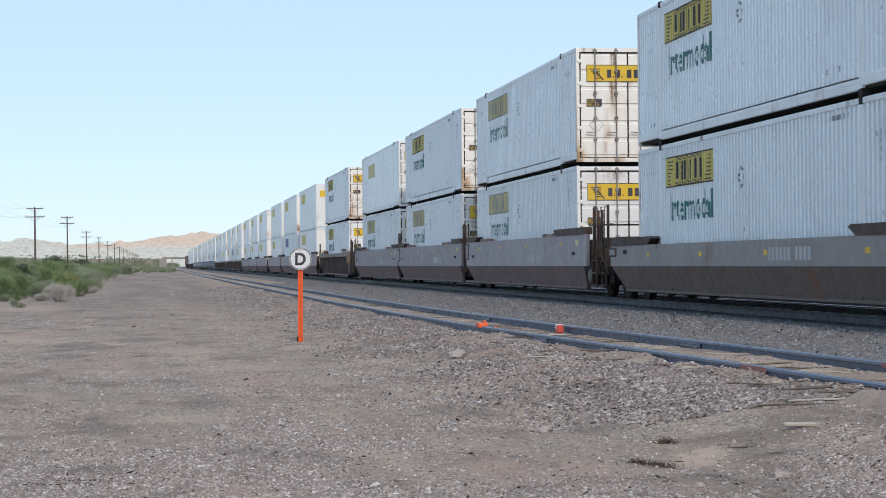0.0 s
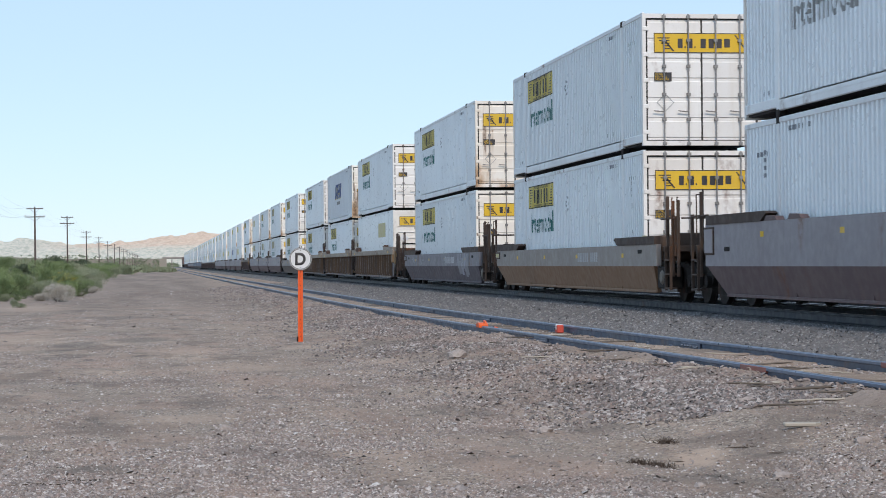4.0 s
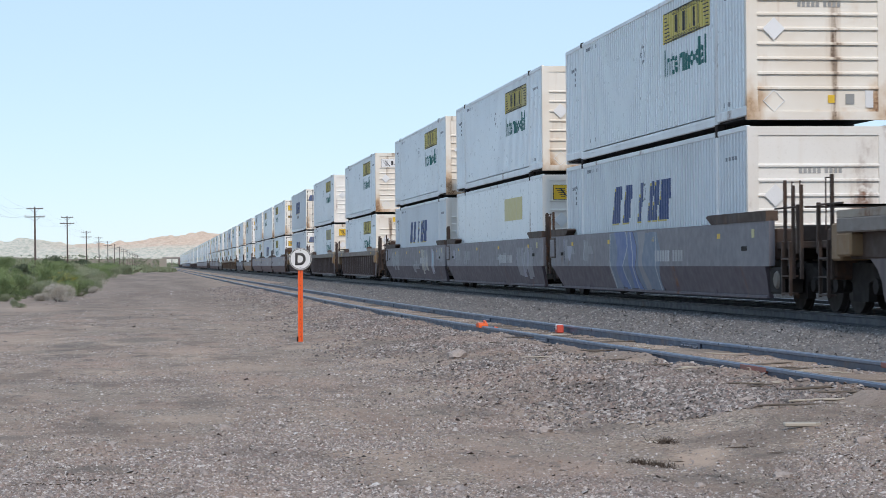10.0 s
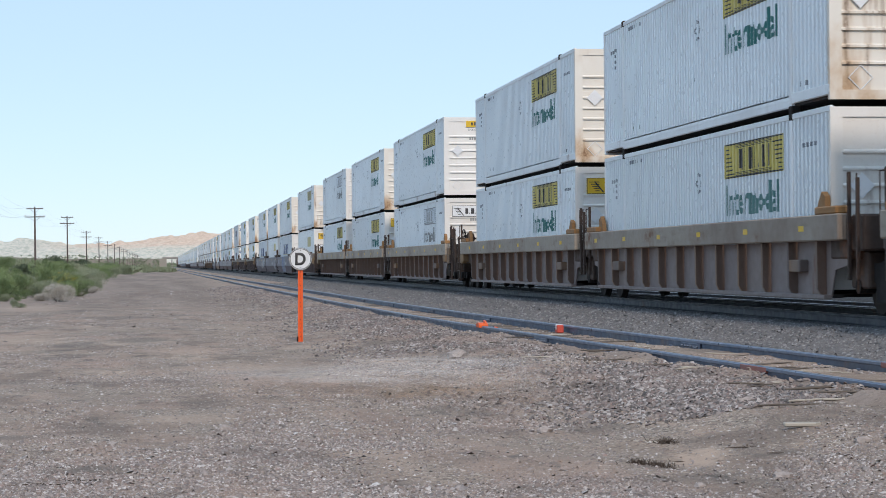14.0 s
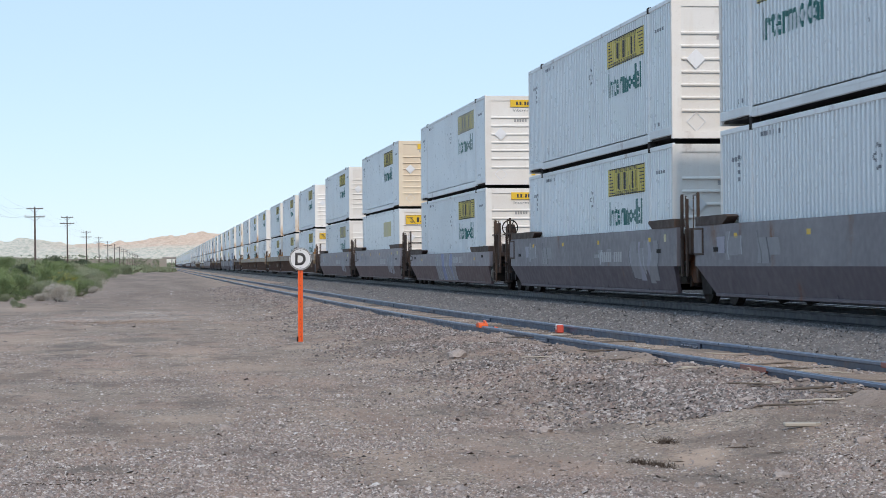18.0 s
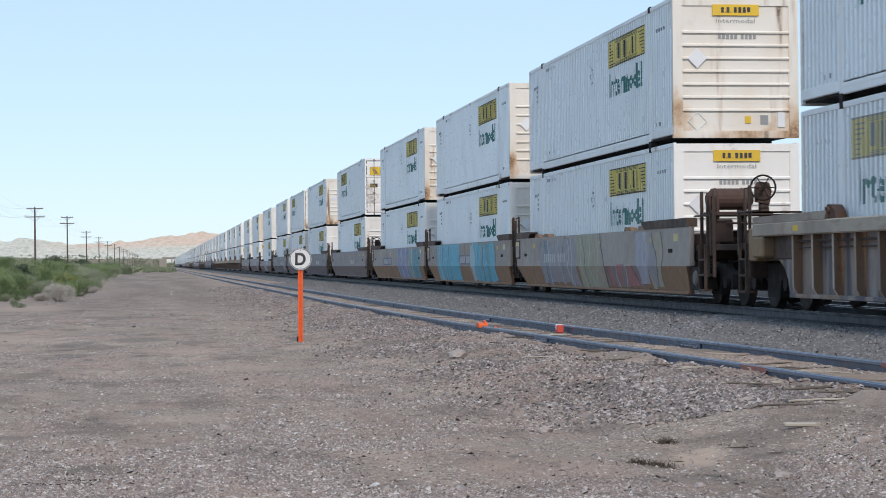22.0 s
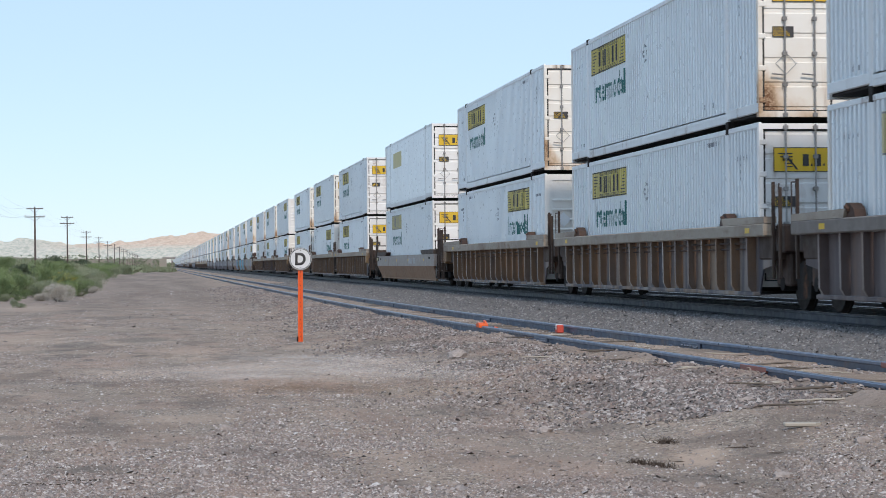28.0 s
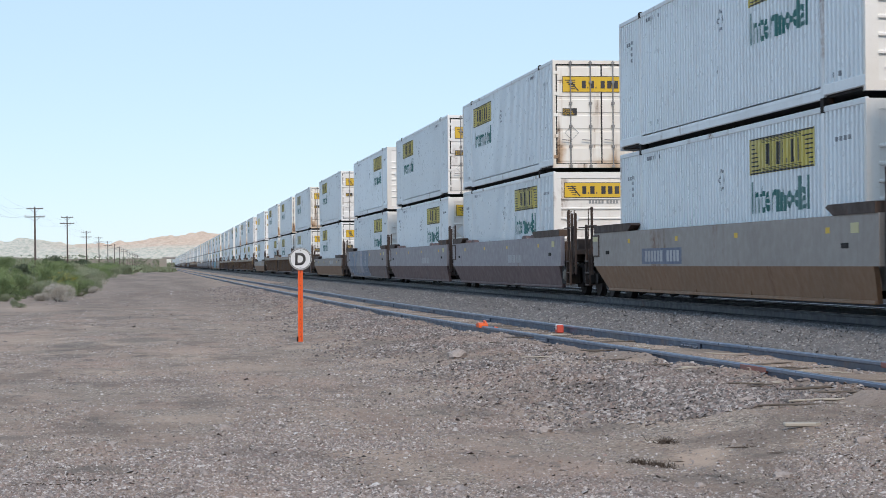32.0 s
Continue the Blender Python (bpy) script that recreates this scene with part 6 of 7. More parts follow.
def well_car(kind, colour, front, rear, spray, far=False, brake=""):
    """A well unit: origin on the rail tops, at the middle of its load. Ends: A, sharing a truck; C, with its own truck and coupler."""
    key = ("car", kind, colour, front, rear, spray, far, brake)
    if key in CACHE:
        return copy_thing(CACHE[key], Matrix())
    up, low, words = PAINTS[colour]
    if spray:
        words = words.split(" well car")[0] + (" well car with one spray-painted patch" if spray == "violet" else " well car with faint spray-painted patches" if spray in ("pale", "drips", "scrawl") else " well car with broad spray-painted shapes")
    root = tagged(empty("well_car"), words, "railway car", "well cars of the train")
    reach = {"A": 9.15, "C": 10.0}
    crown = {"S": 1.51, "L": 1.20, "R": 1.47, "R2": 1.54}[kind]  # top of the side
    yf, yr = reach[front], -reach[rear]
    for side in (-1, 1):
        def xs(a, b):
            return sorted((side * a, side * b))
        if kind in "SL":
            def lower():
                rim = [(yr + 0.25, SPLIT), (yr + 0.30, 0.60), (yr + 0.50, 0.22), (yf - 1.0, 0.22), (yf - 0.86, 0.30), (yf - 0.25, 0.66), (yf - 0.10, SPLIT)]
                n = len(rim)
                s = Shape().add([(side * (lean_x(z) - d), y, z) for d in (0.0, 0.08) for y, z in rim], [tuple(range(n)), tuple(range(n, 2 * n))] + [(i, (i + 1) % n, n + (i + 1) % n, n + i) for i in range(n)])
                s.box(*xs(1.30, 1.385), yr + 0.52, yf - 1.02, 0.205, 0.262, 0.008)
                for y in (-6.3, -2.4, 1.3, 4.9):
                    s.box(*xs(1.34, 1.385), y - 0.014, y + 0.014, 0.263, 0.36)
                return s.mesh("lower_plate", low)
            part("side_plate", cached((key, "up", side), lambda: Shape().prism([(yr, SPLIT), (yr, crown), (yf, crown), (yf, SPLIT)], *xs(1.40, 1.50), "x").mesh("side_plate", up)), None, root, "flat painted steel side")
            # Beyond its lean, the plate's shade is put into its paint.
            part("lower_plate", cached((key, "low", side), lower), None, root, "lower side in road dirt and painted shade")
            for y0, y1, sg in ((yf - (3.9 if front == "C" else 2.3), yf, 1), (yr, yr + (3.9 if rear == "C" else 2.3), -1)):
                inner = y0 if sg > 0 else y1
                outer = y1 if sg > 0 else y0
                part("end_guide", cached((key, "guide", side, sg), lambda: Shape().prism([(outer - sg * 0.1, crown), (outer - sg * 0.1, crown + 0.17), (inner + sg * 0.12, crown + 0.17), (inner, crown + 0.13), (inner + sg * 0.35, crown)], *xs(1.31, 1.52), "x").mesh("end_guide", brown_steel)), None, root, "brown steel container guide")
            if far:
                continue

            def marks():
                s = Shape()
                a, b = xs(1.499, 1.503)
                zr = crown - 0.26
                for y in (-6.9, -1.9, 2.3, 6.4):
                    s.box(a, b, y - 0.10, y + 0.10, zr, zr + 0.09)
                return s.mesh("reflector", yellow_paint)
            bar_part("reflector", cached(("refl", kind, side), marks), None, root, "yellow reflector patch")
            spot = (-1.3, 2.2, True) if spray == "cyan" else (2.1, 2.9, True) if colour == "tan" and kind == "S" else (-4.3, 2.3, False)
            if spray != "slate":
                bar_part("number_marking", cached(("carno", spot, side), lambda: bars_x(side, *spot)), None, root)
            part("slot", cached((key, "slot", side), lambda: Shape().box(*xs(1.495, 1.512), yr + 1.30, yr + 1.62, 1.02, 1.10, 0.02).box(*xs(1.495, 1.512), yf - 1.62, yf - 1.30, 1.02, 1.10, 0.02).mesh("slot", under_steel)), None, root)
            part("end_box", cached((key, "box", side), lambda: Shape().box(*xs(1.40, 1.522), yf - 0.60, yf + 0.03, 0.96, crown - 0.04, 0.012).use(1).box(*xs(1.52, 1.528), yf - 0.56, yf - 0.01, 1.0, crown - 0.08).use(2).box(*xs(1.527, 1.531), yf - 0.54, yf - 0.03, crown - 0.19, crown - 0.09).mesh("end_box", (brown_steel, up, pale_yellow if colour == "tan" else up))), None, root, "steel box on the side's leading end")
            if kind == "S" and ((colour == "grey" and not spray) or spray == "mixed"):
                def tabs():
                    s = Shape()
                    for y in (-7.4, -6.1, -4.8, 4.6, 5.9):
                        s.prism([(y - 0.36, crown), (y - 0.24, crown + 0.07), (y + 0.24, crown + 0.09), (y + 0.36, crown)], *xs(1.36, 1.505), "x")
                    return s.mesh("top_tab", low)
                bar_part("top_tab", cached((key, "tab", side), tabs), None, root, "low rounded tabs along the top edge")
            part("label_plate", cached((key, "plate", side), lambda: Shape().box(*xs(1.499, 1.506), yr + 0.85, yr + (1.0 if colour == "plum" else 1.2), 1.24, 1.39).mesh("label_plate", pale_yellow)), None, root, "bleached yellow label plate")
        else:
            top = 1.25 if kind == "R" else 1.14
            part("top_chord", cached((key, "chord", side), lambda: Shape().box(*xs(1.38, 1.56), yr, yf, top, crown, 0.02).mesh("top_chord", chord_dark if colour == "dark" else beam_tan)), None, root, "grimy grey-brown top beam" if colour == "dark" else "dusty tan top beam")
            part("side_plate", cached((key, "plate", side), lambda: Shape().prism([(yr + 0.1, top)] + arch(yr, -1, rear) + arch(yf, 1, front)[::-1] + [(yf - 0.1, top)], *xs(1.315, 1.345), "x").mesh("side_plate", up)), None, root)
            part("bottom_chord", cached((key, "bot", side), lambda: Shape().box(*xs(1.32, 1.46), yr + (1.45 if rear == "C" else 0.95), yf - (1.75 if front == "C" else 0.95), 0.25, 0.32, 0.01).mesh("bottom_chord", up)), None, root)
            def rib_shape(s, y):
                """One upright: pale worn edge, rusty flanks."""
                k = len(s.f)
                s.prism([(side * 1.34, 0.30), (side * 1.42, 0.30), (side * 1.49, 0.42), (side * 1.50, top), (side * 1.34, top)], y - 0.04, y + 0.04, "y")
                for i in range(k, len(s.f)):
                    if len({round(s.v[q][1], 3) for q in s.f[i]}) == 1:
                        s.m[i] = 1
                return s
            rib_paints = (brown_rib if colour == "mauve" else rust_rib if colour == "rust" else pale_rib, rib_sides[colour])
            rib = cached(("rib", kind, colour, side), lambda: rib_shape(Shape(), 0).mesh("rib", rib_paints))
            n = 17 if kind == "R" else 12
            if far or side > 0:
                def row():
                    s = Shape()
                    for i in range(n):
                        rib_shape(s, -7.95 + 15.9 * i / (n - 1))
                    return s.mesh("rib", rib_paints)
                tagged(part("rib", cached(("ribrow", kind, colour, side), row), None, root), kind="stuff")
            for i in range(0 if far or side > 0 else n):
                part("rib", rib, None, root).matrix_basis = pose(0, -7.95 + 15.9 * i / (n - 1), 0)
            if far:
                continue
            if colour in ("rust", "slate"):
                part("conduit", cached(("pipe", top, side), lambda: Shape().cyl((side * 1.42, -7.9, top - 0.10), (side * 1.42, 7.9, top - 0.10), 0.022, 6).cyl((side * 1.40, -7.9, top - 0.20), (side * 1.40, 7.9, top - 0.20), 0.016, 6).mesh("conduit", brown_steel)), None, root, "thin brake pipes under the top beam")
            def chord_marks():
                s = Shape()
                for y in (-7.4, -4.3, -1.2, 1.9, 5.0, 7.9) if kind == "R2" else (-8.2, 7.6):
                    s.box(*xs(1.555, 1.563), y - 0.13, y + 0.13, (top + crown) / 2 - 0.045, (top + crown) / 2 + 0.045)
                return s.mesh("reflector", yellow_paint)
            bar_part("reflector", cached(("chordrefl", kind, side), chord_marks), None, root, "yellow reflector patch")
            if kind == "R2" and side < 0:
                for y in (-6.75, 6.2):
                    part("side_box", cached(("sidebox", y), lambda: Shape().box(-1.49, -1.33, y - 0.34, y + 0.34, 0.66, 0.86, 0.015).box(-1.45, -1.36, y + 0.34, y + 0.44, 0.42, 0.62, 0.02).mesh("side_box", brown_rib)), None, root, "small steel box between the ribs")
            for yy, sg, en in ((yf, 1, front), (yr, -1, rear)):
                y = yy - sg * 1.15

                def fin():
                    return Shape().prism([(y - sg * 0.22, crown), (y - sg * 0.18, crown + 0.18), (y, crown + 0.36), (y + sg * 0.16, crown + 0.28), (y + sg * 0.16, crown)], *xs(1.33, 1.42), "x").box(*xs(1.34, 1.54), min(y, y + sg * 1.0), max(y, y + sg * 1.0), crown, crown + 0.12, 0.02).mesh("end_guide", fin_rust)

                def slab():
                    inner = yy - sg * (3.9 if en == "C" else 2.6)
                    s = Shape().prism([(yy, crown), (yy, crown + 0.11), (inner, crown + 0.13), (inner + sg * 0.1, crown)], *xs(1.33, 1.55), "x")
                    s.use(1).prism([(inner - sg * 0.30, crown), (inner - sg * 0.24, crown + 0.12), (inner - sg * 0.06, crown + 0.21), (inner + sg * 0.10, crown + 0.22), (inner + sg * 0.20, crown + 0.14), (inner + sg * 0.30, crown)], *xs(1.32, 1.50), "x")
                    return s.cyl((side * 1.50, inner, crown + 0.14), (side * 1.54, inner, crown + 0.12), 0.06, 10).mesh("end_guide", (beam_tan, fin_dark))
                part("end_guide", cached((key, "fin", side, sg), fin if kind == "R2" else slab), None, root, "rusty container guide fin" if kind == "R2" else "dusty tan container guide with a dark stop")
                if en == "C":
                    part("end_bolster", cached((key, "bolster", side, sg), lambda: Shape().box(*xs(1.30, 1.565), min(yy, yy - sg * 0.62), max(yy, yy - sg * 0.62), 0.90, top, 0.03).box(*xs(1.02, 1.50), min(yy - sg * 0.02, yy + sg * 0.42), max(yy - sg * 0.02, yy + sg * 0.42), 0.84, 1.40, 0.03).mesh("end_bolster", bolster_tan)), None, root, "dusty ochre end bolster")
        for yy, sg, en in ((yf, 1, front), (yr, -1, rear)):
            def rails():
                s = Shape()
                a, b = (0.10, 0.48) if en == "A" else (0.62, 1.05)
                for q in ((a, b) if en == "A" else (a, b, b + 0.42)) if sg < 0 else (a,):
                    y = yy + sg * q
                    s.box(*xs(1.385, 1.44), y - 0.027, y + 0.027, 0.55, 2.15 if q == a else 2.05, 0.008)
                    s.cyl((side * 1.47, y + sg * 0.12, 1.3), (side * 1.47, y + sg * 0.12, 2.1), 0.012, 6).cyl((side * 1.47, y + sg * 0.12, 2.1), (side * 1.42, y, 2.1), 0.012, 6)
                if en == "C":
                    s.cyl((side * 1.42, yy + sg * 0.1, 1.70), (side * 1.42, yy + sg * 1.3, 1.70), 0.018, 6)
                    s.cyl((-1.30, yy + sg * 1.28, 1.70), (1.30, yy + sg * 1.28, 1.70), 0.018, 6)
                    s.box(*xs(1.38, 1.44), yy + sg * 1.28 - 0.03, yy + sg * 1.28 + 0.03, 0.95, 1.74, 0.008)
                    for z in (0.30, 0.58, 0.86):
                        s.box(*xs(1.34, 1.50), yy + sg * 0.85 - 0.2, yy + sg * 0.85 + 0.2, z, z + 0.03)
                    for q in (0.65, 1.05):
                        s.box(*xs(1.44, 1.49), yy + sg * q - 0.02, yy + sg * q + 0.02, 0.28, 1.15)
                return s.mesh("grab_rail", brown_steel)
            part("grab_rail", cached((kind, "rails", side, sg, en), rails), None, root, "upright brown grab rails")
    for yy, sg, en in ((yf, 1, front), (yr, -1, rear)):
        def end_mesh():
            s = Shape().box(-1.37, 1.37, min(sg * 8.25, yy - sg * 0.05), max(sg * 8.25, yy - sg * 0.05), 0.86, 1.38, 0.03)
            if en == "C":
                s.box(-1.36, 1.36, min(yy - sg * 0.05, yy + sg * 1.3), max(yy - sg * 0.05, yy + sg * 1.3), 1.04, 1.16, 0.015)
                s.box(-0.32, 0.32, min(yy, yy + sg * 1.4), max(yy, yy + sg * 1.4), 0.62, 1.04, 0.02)
                s.box(-1.2, 1.2, min(yy + sg * 0.5, yy + sg * 0.75), max(yy + sg * 0.5, yy + sg * 0.75), 1.16, 1.42, 0.02)
                if kind[0] == "R":
                    s.box(-1.28, 1.28, min(yy - sg * 0.05, yy + sg * 0.52), max(yy - sg * 0.05, yy + sg * 0.52), 1.16, 1.52, 0.03).box(-1.34, -0.7, min(yy + sg * 0.72, yy + sg * 1.1), max(yy + sg * 0.72, yy + sg * 1.1), 0.55, 1.34, 0.03)
                s.cyl((0.35, yy + sg * 1.1, 1.16), (0.35, yy + sg * 1.1, 1.55), 0.2, 12)
            else:
                s.box(-1.34, 1.34, min(yy - sg * 0.04, yy + sg * 0.5), max(yy - sg * 0.04, yy + sg * 0.5), 0.98, crown - 0.02, 0.03)
                s.box(-1.15, 1.15, min(yy - sg * 0.6, yy + sg * 0.2), max(yy - sg * 0.6, yy + sg * 0.2), 0.42, 0.98, 0.03)
                s.box(-0.45, 0.45, min(yy - sg * 0.1, yy + sg * 0.62), max(yy - sg * 0.1, yy + sg * 0.62), 0.70, 1.10, 0.03)
            return s.mesh("end_platform", brown_steel)
        part("end_platform", cached((kind, "end", sg, en), end_mesh), None, root, "brown steel end platform")
        if en == "C":
            part("coupler", cached(("coup", kind, sg, en), lambda: Shape().box(-0.09, 0.09, min(yy + sg * 1.35, yy + sg * 1.80), max(yy + sg * 1.35, yy + sg * 1.80), 0.76, 0.96, 0.02).box(-0.2, 0.2, min(yy + sg * 1.65, yy + sg * 1.88), max(yy + sg * 1.65, yy + sg * 1.88), 0.70, 1.0, 0.04).mesh("coupler", under_steel)), None, root)
            truck(root, sg * 10.35)
    if rear == "A":
        truck(root, -LEN / 2 - 1.72)
    if rear == "C" and not far and kind in "SL":
        def cylinder():
            s = Shape().box(-1.44, -1.10, yr - 0.62, yr + 0.18, 0.30, 0.74, 0.03)
            return s.use(1).cyl((-1.44, yr - 0.24, 0.53), (-1.475, yr - 0.24, 0.53), 0.15, 16, 0.11).mesh("brake_cylinder", (under_steel, dust_cover))
        part("brake_cylinder", cached((kind, "cylinder"), cylinder), None, root, "dark brake gear with a dusty grey cover")
    if brake:
        xw, yw, zw = (-0.40, yr - 1.2, 2.20) if brake == "tank" else (-1.05, yr - 1.15, 1.78 if brake == "edge" else 1.90)
        way = (1, 0.12, 0) if brake == "edge" else (0.3, 1, 0)

        def brake_mesh():
            m = Vector(way).to_track_quat("Z", "Y").to_matrix()
            c, back = Vector((xw, yw, zw)), Vector(way).normalized()
            s = Shape().torus(c, way, 0.23, 0.018, 22, 6).cyl(c, c + back * 0.22, 0.035, 8)
            for a in range(6):
                t = a * math.pi / 3
                s.cyl(c, c + m @ Vector((0.23 * math.cos(t), 0.23 * math.sin(t), 0)), 0.011, 5)
            return s.mesh("brake_wheel", under_steel)

        def housing():
            k = Vector((xw, yw, zw)) + Vector(way).normalized() * 0.24
            s = Shape().prism([(k.x - 0.14, zw - 0.26), (k.x + 0.10, zw - 0.30), (k.x + 0.14, zw - 0.05), (k.x + 0.09, zw + 0.10), (k.x - 0.09, zw + 0.12), (k.x - 0.15, zw + 0.02)], k.y - 0.09, k.y + 0.09, "y")
            return s.box(k.x - 0.08, k.x + 0.10, k.y - 0.06, k.y + 0.06, 1.1, zw - 0.24, 0.02).mesh("brake_housing", fin_dark)

        def tank():
            y, z = yr - 0.9, 2.0
            s = Shape().cyl((-1.40, y, z), (-1.30, y, z), 0.10, 16, 0.19).cyl((-1.30, y, z), (-0.62, y, z), 0.20, 16).cyl((-0.62, y, z), (-0.52, y, z), 0.19, 16, 0.10)
            for x in (-1.24, -0.72):
                s.box(x - 0.03, x + 0.03, y - 0.23, y + 0.23, 1.14, z + 0.02, 0.01).torus((x, y, z), (1, 0, 0), 0.205, 0.012, 16, 5)
            s.box(-1.42, -0.20, y - 0.30, y + 0.30, 1.68, 1.76, 0.015).box(-1.36, -0.95, y - 0.24, y + 0.22, 1.18, 1.62, 0.03)
            s.cyl((-1.42, y - 0.30, 1.20), (-1.42, y - 0.30, 2.05), 0.022, 6).cyl((-1.42, y - 0.30, 2.05), (-1.30, y - 0.1, 2.05), 0.022, 6).cyl((-1.1, y - 0.3, 1.55), (0.6, y - 0.34, 1.50), 0.022, 6)
            return s.mesh("air_tank", fin_dark)
        if brake == "tank":
            part("air_tank", cached((kind, "tank"), tank), None, root, "rusty brown brake air tank")
        part("brake_wheel", cached((kind, "brake", brake), brake_mesh), None, root, "black spoked hand-brake wheel")
        part("brake_housing", cached((kind, "housing", brake), housing), None, root)
    part("well_floor", cached("wfloor", lambda: well_floor()), None, root)
    if spray:
        spray_marks(root, kind, spray)
    CACHE[key] = root
    return root


def lean_x(z):
    """How far out a smooth car's side stands at a height over the rails: upright above, leaning in below."""
    return 1.50 - 0.15 * max(0.0, SPLIT - z) / (SPLIT - 0.22)


def bars_x(side, y0, w, plated):
    """Pale bars in place of a car's number; on some cars on a dark blue plate."""
    s = Shape()
    if plated:
        s.use(1).box(*sorted((side * 1.499, side * 1.5025)), y0 - 0.2, y0 + w + 0.2, 0.80, 1.12)
    s.use(0)
    for i in range(11):
        if i != 4:
            s.box(*sorted((side * 1.499, side * 1.505)), y0 + i * w / 11, y0 + (i + 0.68) * w / 11, 0.85, 1.07)
    return s.mesh("number_marking", (graffiti_pale, plate_blue))


def arch(y, sg, en):
    """The foot of a ribbed car's side at one end, cut away round the wheels where it has its own truck."""
    if en == "A":
        return [(y - sg * 0.1, 0.78), (y - sg * 0.75, 0.70), (y - sg * 0.95, 0.30)]
    return [(y, 0.90)] + [(y - sg * (0.55 + 0.85 * math.sin(a)), 0.28 + 0.62 * math.cos(a)) for a in (0.0, 0.4, 0.8, 1.15, 1.45)] + [(y - sg * 1.45, 0.28)]


def well_floor():
    s = Shape()
    for i in range(9):
        y = -7.6 + i * 1.9
        s.box(-1.33, 1.33, y - 0.12, y + 0.12, 0.27, 0.325, 0.01)
    return s.box(-1.33, -1.15, -8.2, 8.2, 0.27, 0.326).box(1.15, 1.33, -8.2, 8.2, 0.27, 0.326).mesh("well_floor", under_steel)


def spray_marks(root, kind, spray):
    """Old spray paint on the near side: upright fields of colour with pale outlines, over the upright and the leaning plate."""
    top = 1.20 if kind == "L" else 1.51

    def at(y, z, off):
        return (-(lean_x(z) + off), y, z)
    for k, (y0, y1, foot, head, ragged, tones) in enumerate(SPRAYS[spray]):
        def patch():
            rs6 = random.Random(k * 31 + len(spray))
            s = Shape()
            edges, y = [], y0
            while y < y1:
                edges.append((y, rs6.uniform(0.04, 0.20), rs6.uniform(0, 6.3), rs6.uniform(-0.3, 0.35)))
                y += rs6.uniform(0.16, 0.62)
            edges.append((y1, 0.06, rs6.uniform(0, 6.3), 0.1))

            def across(e, z):
                return e[0] + e[1] * math.sin(z * 6 + e[2]) + e[3] * (z - 1.0)
            for a, b in zip(edges, edges[1:]):
                z0, z1 = foot + ragged * rs6.random(), min(head, top - 0.012) - ragged * rs6.random()
                zs = sorted({z0, z1} | {z for z in (0.36, 0.5, 0.63, SPLIT, 0.88, 1.02, 1.18, 1.34) if z0 < z < z1})
                rows = [(at(across(a, z), z, 0.003), at(across(b, z), z, 0.003)) for z in zs]
                s.use(0 if rs6.random() < 0.5 else rs6.randrange(len(tones)))
                s.add([p for r in rows for p in r], [(2 * i, 2 * i + 1, 2 * i + 3, 2 * i + 2) for i in range(len(rows) - 1)])
                pick = rs6.random()
                if pick < 0.5:
                    s.use(len(tones) + (pick < 0.18))
                    w = rs6.uniform(0.015, 0.04)
                    rows = [(at(across(a, z) - w, z, 0.005), at(across(a, z) + w, z, 0.005)) for z in zs]
                    s.add([p for r in rows for p in r], [(2 * i, 2 * i + 1, 2 * i + 3, 2 * i + 2) for i in range(len(rows) - 1)])
            return s.mesh("spray_paint", tuple(SPRAY_TONES[t] for t in (*tones, "outline", "dark")))
        tagged(part("spray_paint", cached(("spray", kind, spray, k), patch), None, root, "old spray paint in " + " and ".join(dict.fromkeys(tones))), kind="stuff")


def locomotive():
    root = tagged(empty("locomotive"), "dark diesel locomotive at the far head of the train", "locomotive", "locomotives at the head")
    part("frame", Shape().box(-1.5, 1.5, -10.8, 10.8, 1.15, 1.5, 0.04), under_steel, root)
    part("hood", Shape().box(-0.95, 0.95, -10.2, 6.2, 1.5, 4.35, 0.15), rib_dark, root, "dark long hood")
    part("cab", Shape().prism([(6.2, 1.5), (6.2, 4.6), (8.3, 4.6), (8.6, 3.3), (10.3, 3.0), (10.4, 1.5)], -1.5, 1.5, "x"), rib_dark, root)
    part("fuel_tank", Shape().box(-1.35, 1.35, -3, 3, 0.35, 1.15, 0.1), under_steel, root)
    for y in (-7.2, 7.2):
        truck(root, y)
    return root


